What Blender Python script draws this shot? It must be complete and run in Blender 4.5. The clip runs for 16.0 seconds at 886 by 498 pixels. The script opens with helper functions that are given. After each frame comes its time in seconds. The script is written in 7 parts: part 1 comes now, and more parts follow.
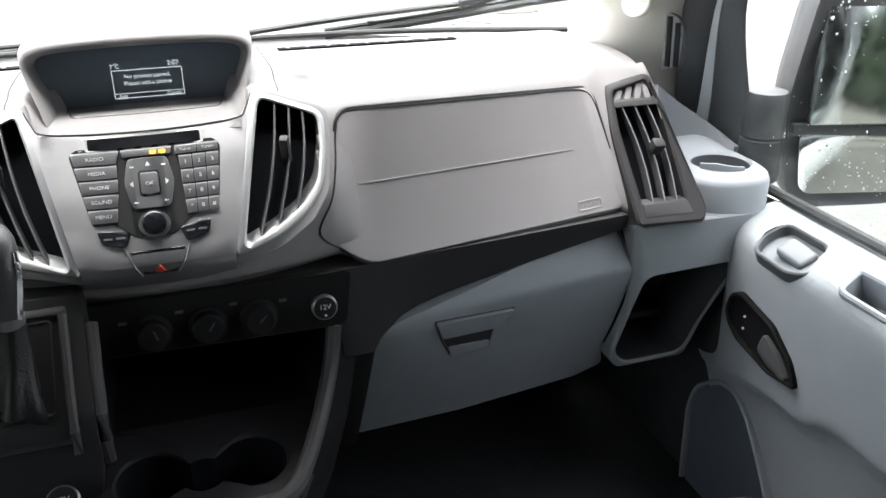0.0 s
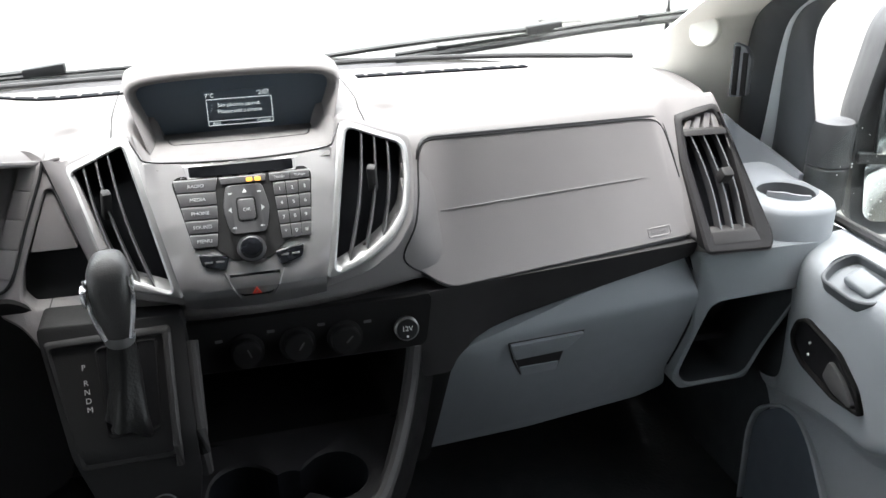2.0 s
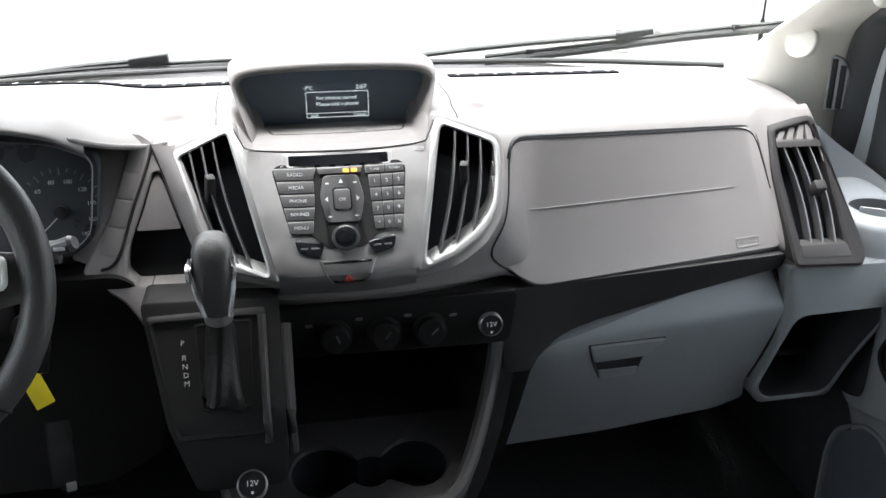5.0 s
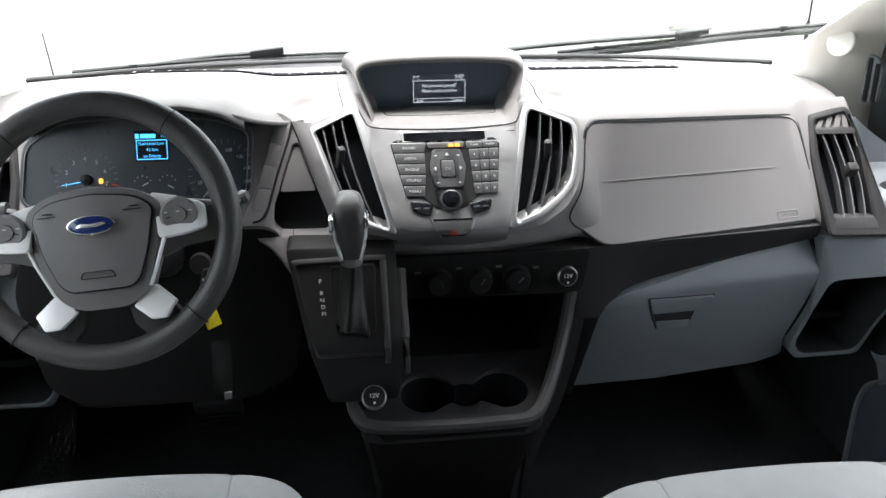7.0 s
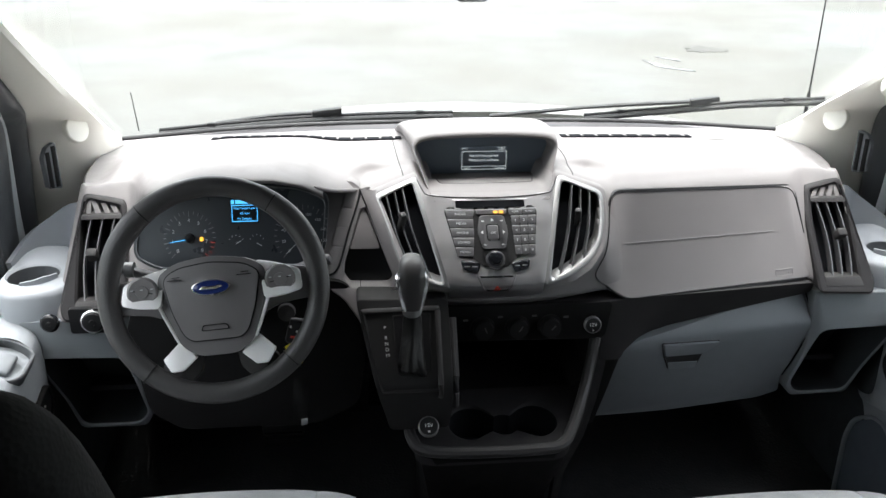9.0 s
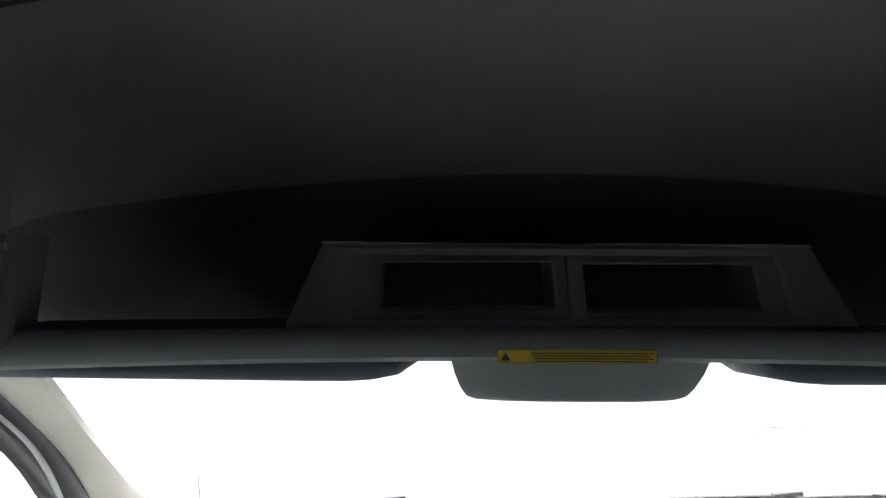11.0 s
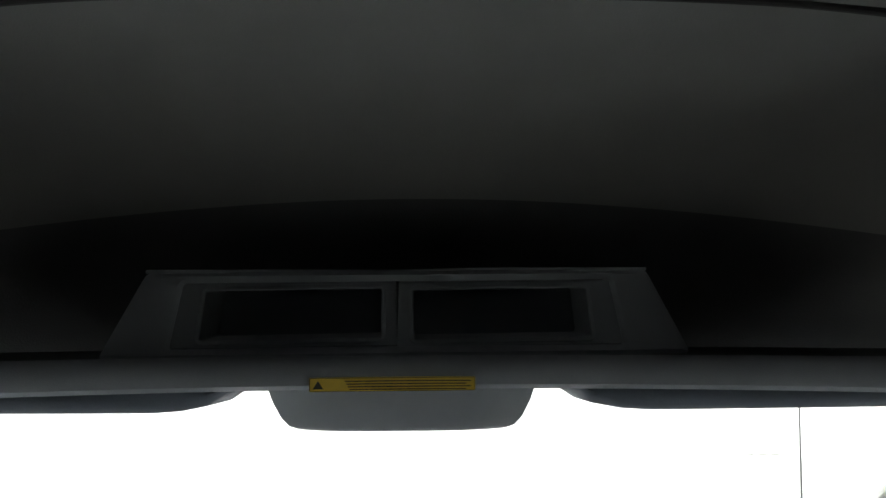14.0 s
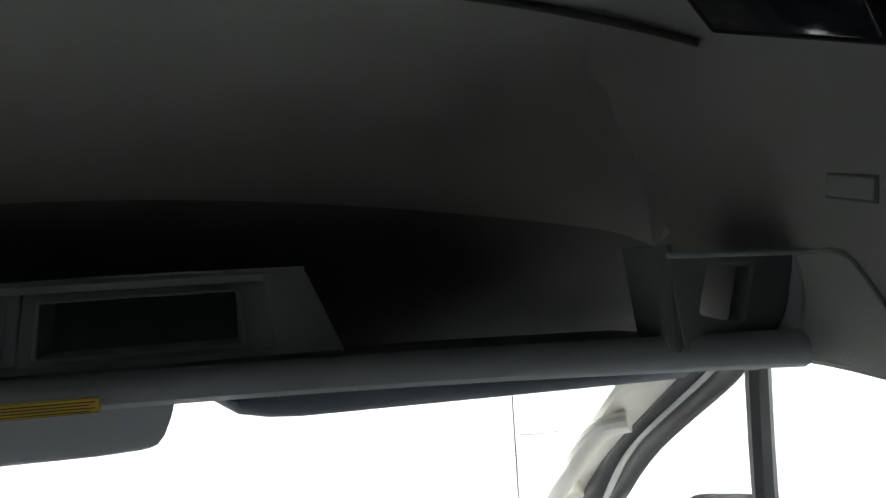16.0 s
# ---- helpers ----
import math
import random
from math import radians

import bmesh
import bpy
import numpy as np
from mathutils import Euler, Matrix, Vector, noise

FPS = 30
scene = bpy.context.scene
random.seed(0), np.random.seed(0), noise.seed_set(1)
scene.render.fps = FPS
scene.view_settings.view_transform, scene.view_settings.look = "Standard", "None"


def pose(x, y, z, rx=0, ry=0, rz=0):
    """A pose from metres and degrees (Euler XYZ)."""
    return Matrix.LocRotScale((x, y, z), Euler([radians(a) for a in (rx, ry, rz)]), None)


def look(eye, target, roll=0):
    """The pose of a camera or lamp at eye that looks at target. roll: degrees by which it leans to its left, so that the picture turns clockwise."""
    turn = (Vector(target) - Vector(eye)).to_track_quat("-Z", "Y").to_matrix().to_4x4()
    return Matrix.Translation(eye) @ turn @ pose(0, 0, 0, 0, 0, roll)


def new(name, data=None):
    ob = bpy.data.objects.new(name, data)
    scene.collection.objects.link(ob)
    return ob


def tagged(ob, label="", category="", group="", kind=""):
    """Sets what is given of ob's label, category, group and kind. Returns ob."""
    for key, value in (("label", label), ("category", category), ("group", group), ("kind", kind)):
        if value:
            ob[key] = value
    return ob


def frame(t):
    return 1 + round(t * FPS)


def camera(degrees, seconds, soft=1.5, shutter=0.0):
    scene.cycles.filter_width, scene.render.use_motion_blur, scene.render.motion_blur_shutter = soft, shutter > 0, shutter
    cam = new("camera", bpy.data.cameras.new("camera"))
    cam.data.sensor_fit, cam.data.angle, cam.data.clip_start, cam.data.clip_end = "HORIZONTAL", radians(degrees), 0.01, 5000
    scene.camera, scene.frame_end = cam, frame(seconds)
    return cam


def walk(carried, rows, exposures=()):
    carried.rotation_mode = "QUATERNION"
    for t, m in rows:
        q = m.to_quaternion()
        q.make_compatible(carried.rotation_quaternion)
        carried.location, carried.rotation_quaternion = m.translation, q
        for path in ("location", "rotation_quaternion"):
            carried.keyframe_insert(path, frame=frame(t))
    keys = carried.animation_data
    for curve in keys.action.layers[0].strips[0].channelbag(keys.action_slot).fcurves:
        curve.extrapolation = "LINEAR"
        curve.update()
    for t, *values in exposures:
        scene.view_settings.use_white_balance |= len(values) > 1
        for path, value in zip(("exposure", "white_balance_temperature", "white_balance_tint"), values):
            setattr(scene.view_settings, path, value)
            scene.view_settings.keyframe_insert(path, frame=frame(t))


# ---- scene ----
cam = camera(54.0, 16.0)
PATH = [
    (0, (0.042, -0.82, 1.096), (0.585, 0.918, 0.269), -0.7),
    (0.5, (0.057, -0.81, 1.101), (0.616, 0.923, 0.274), -0.6),
    (1, (0.049, -0.815, 1.117), (0.616, 0.917, 0.293), -0.5),
    (1.5, (0.005, -0.827, 1.133), (0.555, 0.913, 0.314), -0.5),
    (2, (-0.024, -0.834, 1.141), (0.444, 0.931, 0.326), -0.8),
    (2.5, (0.004, -0.821, 1.139), (0.426, 0.954, 0.321), -0.5),
    (3, (0.023, -0.822, 1.136), (0.465, 0.951, 0.324), -0.1),
    (3.5, (0.023, -0.823, 1.139), (0.463, 0.951, 0.327), -0.0),
    (4, (0.018, -0.829, 1.142), (0.451, 0.948, 0.331), 0.0),
    (4.5, (-0.008, -0.833, 1.137), (0.408, 0.949, 0.327), -0.1),
    (5, (-0.062, -0.848, 1.136), (0.266, 0.955, 0.335), 0.2),
    (5.2, (-0.071, -0.861, 1.141), (0.221, 0.945, 0.334), 0.3),
    (7.3, (-0.202, -1.135, 1.209), (0.027, 0.677, 0.394), 0.2),
    (7.5, (-0.222, -1.175, 1.239), (0.019, 0.631, 0.413), 0.6),
    (8, (-0.259, -1.253, 1.315), (-0.033, 0.556, 0.492), 0.9),
    (8.5, (-0.269, -1.282, 1.341), (-0.057, 0.538, 0.539), 0.8),
    (9, (-0.26, -1.261, 1.365), (-0.059, 0.559, 0.563), 0.9),
    (9.5, (-0.251, -1.245, 1.368), (-0.054, 0.614, 0.657), 0.9),
    (10, (-0.254, -1.243, 1.39), (-0.067, 0.709, 0.996), 0.7),
    (10.2, (-0.247, -1.244, 1.413), (-0.08, 0.735, 1.179), 0.7),
    (12.3, (-0.245, -1.238, 1.405), (-0.35, 0.758, 1.486), 0.5),
    (12.5, (-0.238, -1.236, 1.405), (-0.328, 0.76, 1.483), 1.1),
    (13, (-0.18, -1.235, 1.405), (-0.253, 0.762, 1.477), 1.0),
    (13.5, (-0.1, -1.233, 1.405), (-0.153, 0.765, 1.477), 0.6),
    (14, (-0.015, -1.23, 1.405), (0.049, 0.767, 1.482), -0.2),
    (14.5, (0.06, -1.226, 1.405), (0.287, 0.759, 1.484), -1.3),
    (15, (0.12, -1.22, 1.405), (0.486, 0.745, 1.477), -2.2),
    (15.5, (0.165, -1.205, 1.405), (0.655, 0.733, 1.465), -2.9),
    (16, (0.185, -1.19, 1.405), (0.715, 0.738, 1.462), -3.1),
]
EXPOSURES = [(0, 3.75), (5.2, 3.72), (7.3, 3.65), (8.5, 3.40), (9.5, 3.28), (10.2, 3.6), (12.3, 4.28), (14.5, 4.20), (16, 4.28)]
walk(cam, [(t, look(eye, target, roll)) for t, eye, target, roll in PATH], EXPOSURES)

# ---- world and light: bright overcast day, light enters through the glass ----
world = bpy.data.worlds.new("overcast")
scene.world = world
world.use_nodes = True
wn = world.node_tree.nodes
wn.clear()
sky = wn.new("ShaderNodeTexSky")
sky.sky_type = "NISHITA"
sky.sun_disc = False
sky.sun_elevation = radians(80)
sky.sun_rotation = radians(-23)
sky.dust_density = 4.0
grey_sky = wn.new("ShaderNodeHueSaturation")
grey_sky.inputs["Saturation"].default_value = 0.25
bg = wn.new("ShaderNodeBackground")
bg.inputs["Strength"].default_value = 0.098
wout = wn.new("ShaderNodeOutputWorld")
world.node_tree.links.new(sky.outputs[0], grey_sky.inputs["Color"])
world.node_tree.links.new(grey_sky.outputs[0], bg.inputs["Color"])
world.node_tree.links.new(bg.outputs[0], wout.inputs["Surface"])
sun = new("sun", bpy.data.lights.new("sun", "SUN"))
sun.data.energy = 1.0
sun.data.angle = radians(70)
sun.data.color = (1.0, 0.99, 0.98)
sun.matrix_world = look((0, 0, 10), (0.4, -1.7, 0.0))

# ---- materials ----
def material(name, color, rough=0.5, metal=0.0, spec=0.5, grain=0.0, grain_scale=900.0, mottle=0.06, mottle_scale=6.0, coat=0.0, wear=0.0):
    m = bpy.data.materials.new(name)
    m.use_nodes = True
    nt = m.node_tree
    b = nt.nodes["Principled BSDF"]
    b.inputs["Roughness"].default_value = rough
    b.inputs["Metallic"].default_value = metal
    b.inputs["Specular IOR Level"].default_value = spec
    b.inputs["Coat Weight"].default_value = coat
    tc = nt.nodes.new("ShaderNodeTexCoord")
    n1 = nt.nodes.new("ShaderNodeTexNoise")
    n1.inputs["Scale"].default_value = mottle_scale
    n1.inputs["Detail"].default_value = 4
    nt.links.new(tc.outputs["Object"], n1.inputs["Vector"])
    ramp = nt.nodes.new("ShaderNodeMapRange")
    ramp.inputs["From Min"].default_value = 0.3
    ramp.inputs["From Max"].default_value = 0.7
    ramp.inputs["To Min"].default_value = 1 - mottle
    ramp.inputs["To Max"].default_value = 1 + mottle
    nt.links.new(n1.outputs["Fac"], ramp.inputs["Value"])
    mul = nt.nodes.new("ShaderNodeVectorMath")
    mul.operation = "SCALE"
    mul.inputs[0].default_value = color
    nt.links.new(ramp.outputs[0], mul.inputs["Scale"])
    nt.links.new(mul.outputs[0], b.inputs["Base Color"])
    r2 = nt.nodes.new("ShaderNodeMapRange")
    r2.inputs["From Min"].default_value = 0.3
    r2.inputs["From Max"].default_value = 0.7
    r2.inputs["To Min"].default_value = max(0.02, rough - 0.06 - wear)
    r2.inputs["To Max"].default_value = min(1.0, rough + 0.06)
    n3 = nt.nodes.new("ShaderNodeTexNoise")
    n3.inputs["Scale"].default_value = mottle_scale * 5
    n3.inputs["Detail"].default_value = 3
    nt.links.new(tc.outputs["Object"], n3.inputs["Vector"])
    nt.links.new(n3.outputs["Fac"], r2.inputs["Value"])
    nt.links.new(r2.outputs[0], b.inputs["Roughness"])
    if grain > 0:
        v = nt.nodes.new("ShaderNodeTexVoronoi")
        v.inputs["Scale"].default_value = grain_scale
        nt.links.new(tc.outputs["Object"], v.inputs["Vector"])
        bump = nt.nodes.new("ShaderNodeBump")
        bump.inputs["Strength"].default_value = grain
        bump.inputs["Distance"].default_value = 0.0006
        nt.links.new(v.outputs["Distance"], bump.inputs["Height"])
        nt.links.new(bump.outputs[0], b.inputs["Normal"])
    return m


def glowing(name, color, strength):
    m = bpy.data.materials.new(name)
    m.use_nodes = True
    b = m.node_tree.nodes["Principled BSDF"]
    b.inputs["Base Color"].default_value = (0.01, 0.01, 0.01, 1)
    b.inputs["Emission Color"].default_value = (*color, 1)
    b.inputs["Emission Strength"].default_value = strength
    return m


def pane_material(name, tint, gloss):
    m = bpy.data.materials.new(name)
    m.use_nodes = True
    nt = m.node_tree
    nt.nodes.clear()
    out = nt.nodes.new("ShaderNodeOutputMaterial")
    mix = nt.nodes.new("ShaderNodeMixShader")
    tr = nt.nodes.new("ShaderNodeBsdfTransparent")
    tr.inputs["Color"].default_value = (*tint, 1)
    gl = nt.nodes.new("ShaderNodeBsdfGlossy")
    gl.inputs["Roughness"].default_value = 0.02
    mix.inputs[0].default_value = gloss
    nt.links.new(tr.outputs[0], mix.inputs[1])
    nt.links.new(gl.outputs[0], mix.inputs[2])
    nt.links.new(mix.outputs[0], out.inputs["Surface"])
    return m


M_PAD = material("charcoal_grained_plastic", (0.178, 0.169, 0.169), 0.62, spec=0.22, grain=0.22, grain_scale=700, mottle=0.05, wear=0.03)
M_TRAY = material("dark_tray_plastic", (0.019, 0.0185, 0.019), 0.6, spec=0.12, grain=0.3, grain_scale=800)
M_CHAR = material("dark_charcoal_plastic", (0.033, 0.0315, 0.032), 0.54, spec=0.24, grain=0.3, grain_scale=800)
# Dash charcoal made near black: shade low in the cab is in this colour.
M_LOWER = material("lower_plastic_with_shade", (0.011, 0.0107, 0.011), 0.62, spec=0.06, grain=0.3, grain_scale=800)
# Dash-end plastic darkened for the shaded glove box; M_ENDBIN lies between it and M_DOOR.
M_GREY = material("shaded_grey_plastic", (0.165, 0.178, 0.191), 0.54, spec=0.35, grain=0.3, grain_scale=800, mottle=0.05)
M_ENDBIN = material("half_shaded_grey_plastic", (0.20, 0.215, 0.228), 0.54, spec=0.35, grain=0.3, grain_scale=800, mottle=0.05)
# Door grey; the cup pod and cheek take it because they catch more light.
M_DOOR = material("pale_grey_lit_plastic", (0.255, 0.271, 0.288), 0.52, grain=0.3, grain_scale=800, mottle=0.05)
M_SPOKE = material("bright_silver_paint", (0.84, 0.835, 0.83), 0.36, metal=0.15, mottle=0.02)
M_SILVER = material("satin_silver_paint", (0.27, 0.269, 0.270), 0.48, metal=0.8, mottle=0.03)
M_STACK = material("brushed_grey_paint", (0.36, 0.355, 0.358), 0.42, metal=0.92, mottle=0.04)
M_CHROME = material("bright_chrome", (0.80, 0.80, 0.80), 0.22, metal=0.8, mottle=0.02)
# The pale blue in this colour stands for sky reflected in the panel.
M_SCREEN = material("display_panel_with_reflection", (0.095, 0.125, 0.158), 0.36, mottle=0.0)
M_RING = material("dull_metal_ring", (0.16, 0.16, 0.16), 0.35, metal=0.6, mottle=0.05)
M_BLACK = material("black_plastic", (0.010, 0.010, 0.011), 0.42, spec=0.25, mottle=0.1)
M_BLACKGLOSS = material("black_gloss_plastic", (0.012, 0.013, 0.016), 0.12, mottle=0.05)
M_BUTTON = material("dark_button_plastic", (0.072, 0.071, 0.074), 0.42, mottle=0.04)
M_SLAT = material("vent_slat_plastic", (0.075, 0.075, 0.078), 0.34, mottle=0.05)
M_BOOT = material("creased_black_leather", (0.010, 0.0098, 0.010), 0.42, spec=0.2, grain=0.5, grain_scale=300, mottle=0.1)
# Near black that stands for the shade inside ducts, slots and wells.
M_VOID = material("void_shade_black", (0.006, 0.0065, 0.008), 0.9, spec=0.05, mottle=0.1)
# On the bin's inner faces this dark tone is painted shade.
M_BIN = material("dark_grey_with_bin_shade", (0.034, 0.037, 0.040), 0.7, spec=0.2, grain=0.3, grain_scale=500)
# Own grey of louvre and bezel; on the cup walls it stands for shade.
M_CUP = material("dark_grey_and_cup_shade", (0.075, 0.080, 0.086), 0.6, grain=0.3, grain_scale=800)
# Seat grey darkened: the backlit rear's shade is in this colour.
M_SEATBACK = material("seat_grey_with_shade", (0.048, 0.050, 0.052), 0.85, spec=0.2, grain=0.6, grain_scale=300, mottle=0.1)
# Black face lightened: glare on the lens is put into this colour.
M_CLUSTER = material("cluster_face_with_glare", (0.030, 0.035, 0.041), 0.32, mottle=0.05)
M_HUB = material("dark_hub_plastic", (0.165, 0.157, 0.157), 0.44, grain=0.35, grain_scale=600, mottle=0.06)
# Fascia charcoal, darkened to hold the shade under the dash.
M_FASCIA = material("fascia_plastic_with_shade", (0.022, 0.021, 0.022), 0.55, spec=0.15, grain=0.3, grain_scale=800)
M_DIM = material("dim_dial_print", (0.16, 0.16, 0.165), 0.6)
M_RUBBER = material("black_seal_rubber", (0.022, 0.022, 0.023), 0.7, mottle=0.12)
# Black rubber in a lighter copy that holds the glare on the seals.
M_SEAL = material("door_seal_with_glare", (0.058, 0.062, 0.066), 0.5, spec=0.45, mottle=0.1)
M_LEATHER = material("black_leather", (0.052, 0.050, 0.050), 0.42, grain=0.35, grain_scale=420, mottle=0.08)
M_CREAM = material("cream_pillar_trim", (0.84, 0.825, 0.755), 0.62, grain=0.15, grain_scale=500, mottle=0.03)
M_FABRIC = material("light_grey_seat_vinyl", (0.215, 0.222, 0.229), 0.66, grain=0.5, grain_scale=350, mottle=0.05)
M_FABRIC_DARK = material("mid_grey_seat_vinyl", (0.17, 0.176, 0.183), 0.66, grain=0.5, grain_scale=350, mottle=0.05)
M_HEAD = material("grey_headliner", (0.225, 0.228, 0.22), 0.95, grain=0.5, grain_scale=260, mottle=0.05, spec=0.2)
M_SHELF = material("grey_moulded_shelf", (0.19, 0.203, 0.217), 0.6, grain=0.25, grain_scale=500, mottle=0.05)
# Headliner darkened: the shade of the shelf recess is in this colour.
M_SHELFSHADE = material("recess_shade_lining", (0.100, 0.104, 0.105), 0.95, grain=0.5, grain_scale=260, mottle=0.05, spec=0.2)
M_SHELFDARK = material("dark_cab_grey", (0.078, 0.083, 0.089), 0.8, grain=0.3, grain_scale=400, mottle=0.08)
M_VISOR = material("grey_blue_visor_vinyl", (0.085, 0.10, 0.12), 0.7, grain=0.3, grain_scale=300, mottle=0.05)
M_CARPET = material("black_rubber_floor", (0.022, 0.023, 0.025), 0.85, spec=0.25, grain=0.6, grain_scale=150, mottle=0.2)
M_BODY = material("white_body_paint", (0.80, 0.80, 0.79), 0.18, coat=0.6, mottle=0.02)
M_BODYGREY = material("pale_grey_frame_paint", (0.50, 0.53, 0.55), 0.35, mottle=0.03)
M_MIRROR = material("mirror_glass", (0.60, 0.63, 0.63), 0.10, metal=1.0, mottle=0.0)
M_YELLOW = material("yellow_label", (0.72, 0.50, 0.07), 0.55, mottle=0.06, mottle_scale=40)
M_TAG = material("yellow_key_tag", (0.85, 0.68, 0.03), 0.5, mottle=0.04)
M_INK = material("dark_print", (0.05, 0.045, 0.03), 0.6)
M_PRINT = material("dim_key_print", (0.52, 0.53, 0.54), 0.6)
M_CASE = material("grey_black_mirror_shell", (0.042, 0.044, 0.046), 0.5, grain=0.3, grain_scale=600, mottle=0.1)
M_LEAF = material("dark_green_leaves", (0.045, 0.075, 0.035), 0.6, mottle=0.5, mottle_scale=0.8)
M_BARK = material("brown_bark", (0.09, 0.07, 0.05), 0.8, mottle=0.3)
M_WHITE = material("white_print", (0.75, 0.75, 0.73), 0.6)
M_RED = material("red_print", (0.55, 0.05, 0.03), 0.5)
M_BLUE = material("blue_enamel", (0.015, 0.03, 0.14), 0.15, coat=0.5)
M_STEEL = material("grey_steel", (0.45, 0.45, 0.44), 0.35, metal=0.9, mottle=0.1)
M_WATER = material("clear_water_bead", (0.78, 0.8, 0.8), 0.05, spec=0.8, mottle=0.0)
M_GLASS = pane_material("clear_glass", (0.95, 0.97, 0.96), 0.03)
M_LENS = pane_material("clear_lens", (0.96, 0.96, 0.96), 0.035)
G_WHITE = glowing("display_white", (0.75, 0.83, 0.85), 0.075)
G_BLUE = glowing("display_blue", (0.08, 0.50, 1.0), 0.16)
G_ORANGE = glowing("display_orange", (1.0, 0.42, 0.04), 0.22)
G_RED = glowing("display_red", (0.75, 0.07, 0.05), 0.05)

asphalt = bpy.data.materials.new("wet_asphalt")
asphalt.use_nodes = True
nt = asphalt.node_tree
b = nt.nodes["Principled BSDF"]
tc = nt.nodes.new("ShaderNodeTexCoord")
big = nt.nodes.new("ShaderNodeTexNoise")
big.inputs["Scale"].default_value = 0.35
big.inputs["Detail"].default_value = 6
fine = nt.nodes.new("ShaderNodeTexNoise")
fine.inputs["Scale"].default_value = 26
fine.inputs["Detail"].default_value = 5
nt.links.new(tc.outputs["Object"], big.inputs["Vector"])
nt.links.new(tc.outputs["Object"], fine.inputs["Vector"])
cr = nt.nodes.new("ShaderNodeValToRGB")
cr.color_ramp.elements[0].position, cr.color_ramp.elements[0].color = 0.34, (0.028, 0.027, 0.0225, 1)
cr.color_ramp.elements[1].position, cr.color_ramp.elements[1].color = 0.70, (0.072, 0.070, 0.059, 1)
addn = nt.nodes.new("ShaderNodeMath")
addn.operation = "MULTIPLY_ADD"
addn.inputs[1].default_value = 0.55
nt.links.new(fine.outputs["Fac"], addn.inputs[0])
half_big = nt.nodes.new("ShaderNodeMath")
half_big.operation = "MULTIPLY"
half_big.inputs[1].default_value = 0.45
nt.links.new(big.outputs["Fac"], half_big.inputs[0])
nt.links.new(half_big.outputs[0], addn.inputs[2])
nt.links.new(addn.outputs[0], cr.inputs["Fac"])
nt.links.new(cr.outputs[0], b.inputs["Base Color"])
wet = nt.nodes.new("ShaderNodeMapRange")
wet.inputs["From Min"].default_value, wet.inputs["From Max"].default_value = 0.35, 0.65
wet.inputs["To Min"].default_value, wet.inputs["To Max"].default_value = 0.35, 0.75
nt.links.new(big.outputs["Fac"], wet.inputs["Value"])
nt.links.new(wet.outputs[0], b.inputs["Roughness"])
abump = nt.nodes.new("ShaderNodeBump")
abump.inputs["Strength"].default_value = 0.5
abump.inputs["Distance"].default_value = 0.01
nt.links.new(fine.outputs["Fac"], abump.inputs["Height"])
nt.links.new(abump.outputs[0], b.inputs["Normal"])
M_ASPHALT = asphalt
M_PUDDLE = material("dark_wet_patch", (0.05, 0.048, 0.042), 0.12, mottle=0.3, mottle_scale=3)
M_DIRT = material("dark_grit", (0.030, 0.028, 0.024), 0.7, mottle=0.4, mottle_scale=8)


# ---- mesh helpers ----
def finish(bm, name, mat, parent=None, label="", smooth=30):
    bmesh.ops.recalc_face_normals(bm, faces=bm.faces)
    me = bpy.data.meshes.new(name)
    for f in bm.faces:
        f.smooth = smooth > 0
    lim = math.radians(smooth)
    for e in bm.edges:
        if len(e.link_faces) == 2 and e.calc_face_angle(0) > lim:
            e.smooth = False
    bm.to_mesh(me)
    bm.free()
    me.materials.append(mat)
    ob = new(name, me)
    if parent is not None:
        ob.parent = parent
    if label:
        tagged(ob, label)
    return ob


def part(name, bm, mat, parent, label="", smooth=30):
    return finish(bm, name, mat, parent, label, smooth)


def thing(name, label, category, group="", kind=""):
    return tagged(new(name), label, category, group, kind)


def soften(ob, levels=2):
    m = ob.modifiers.new("rounding", "SUBSURF")
    m.levels = m.render_levels = levels
    return ob


def circle2(cx, cz, r, n=24, rz=None, a0=0.0):
    rz = r if rz is None else rz
    return [(cx + r * math.cos(a0 + 2 * math.pi * i / n), cz + rz * math.sin(a0 + 2 * math.pi * i / n)) for i in range(n)]


def rrect(x0, z0, x1, z1, r, n=4):
    pts = []
    for cx, cz, a in ((x1 - r, z1 - r, 0), (x0 + r, z1 - r, 90), (x0 + r, z0 + r, 180), (x1 - r, z0 + r, 270)):
        for i in range(n + 1):
            t = radians(a + 90 * i / n)
            pts.append((cx + r * math.cos(t), cz + r * math.sin(t)))
    return pts


def rounded(poly, r, n=4):
    """The polygon with its corners rounded."""
    out = []
    k = len(poly)
    for i in range(k):
        p, a, c = Vector(poly[i]), Vector(poly[i - 1]), Vector(poly[(i + 1) % k])
        da, dc = (a - p), (c - p)
        q = min(r, da.length * 0.45, dc.length * 0.45)
        s, e = p + da.normalized() * q, p + dc.normalized() * q
        for j in range(n + 1):
            t = j / n
            out.append(tuple(s * (1 - t) ** 2 + p * 2 * t * (1 - t) + e * t * t))
    return out


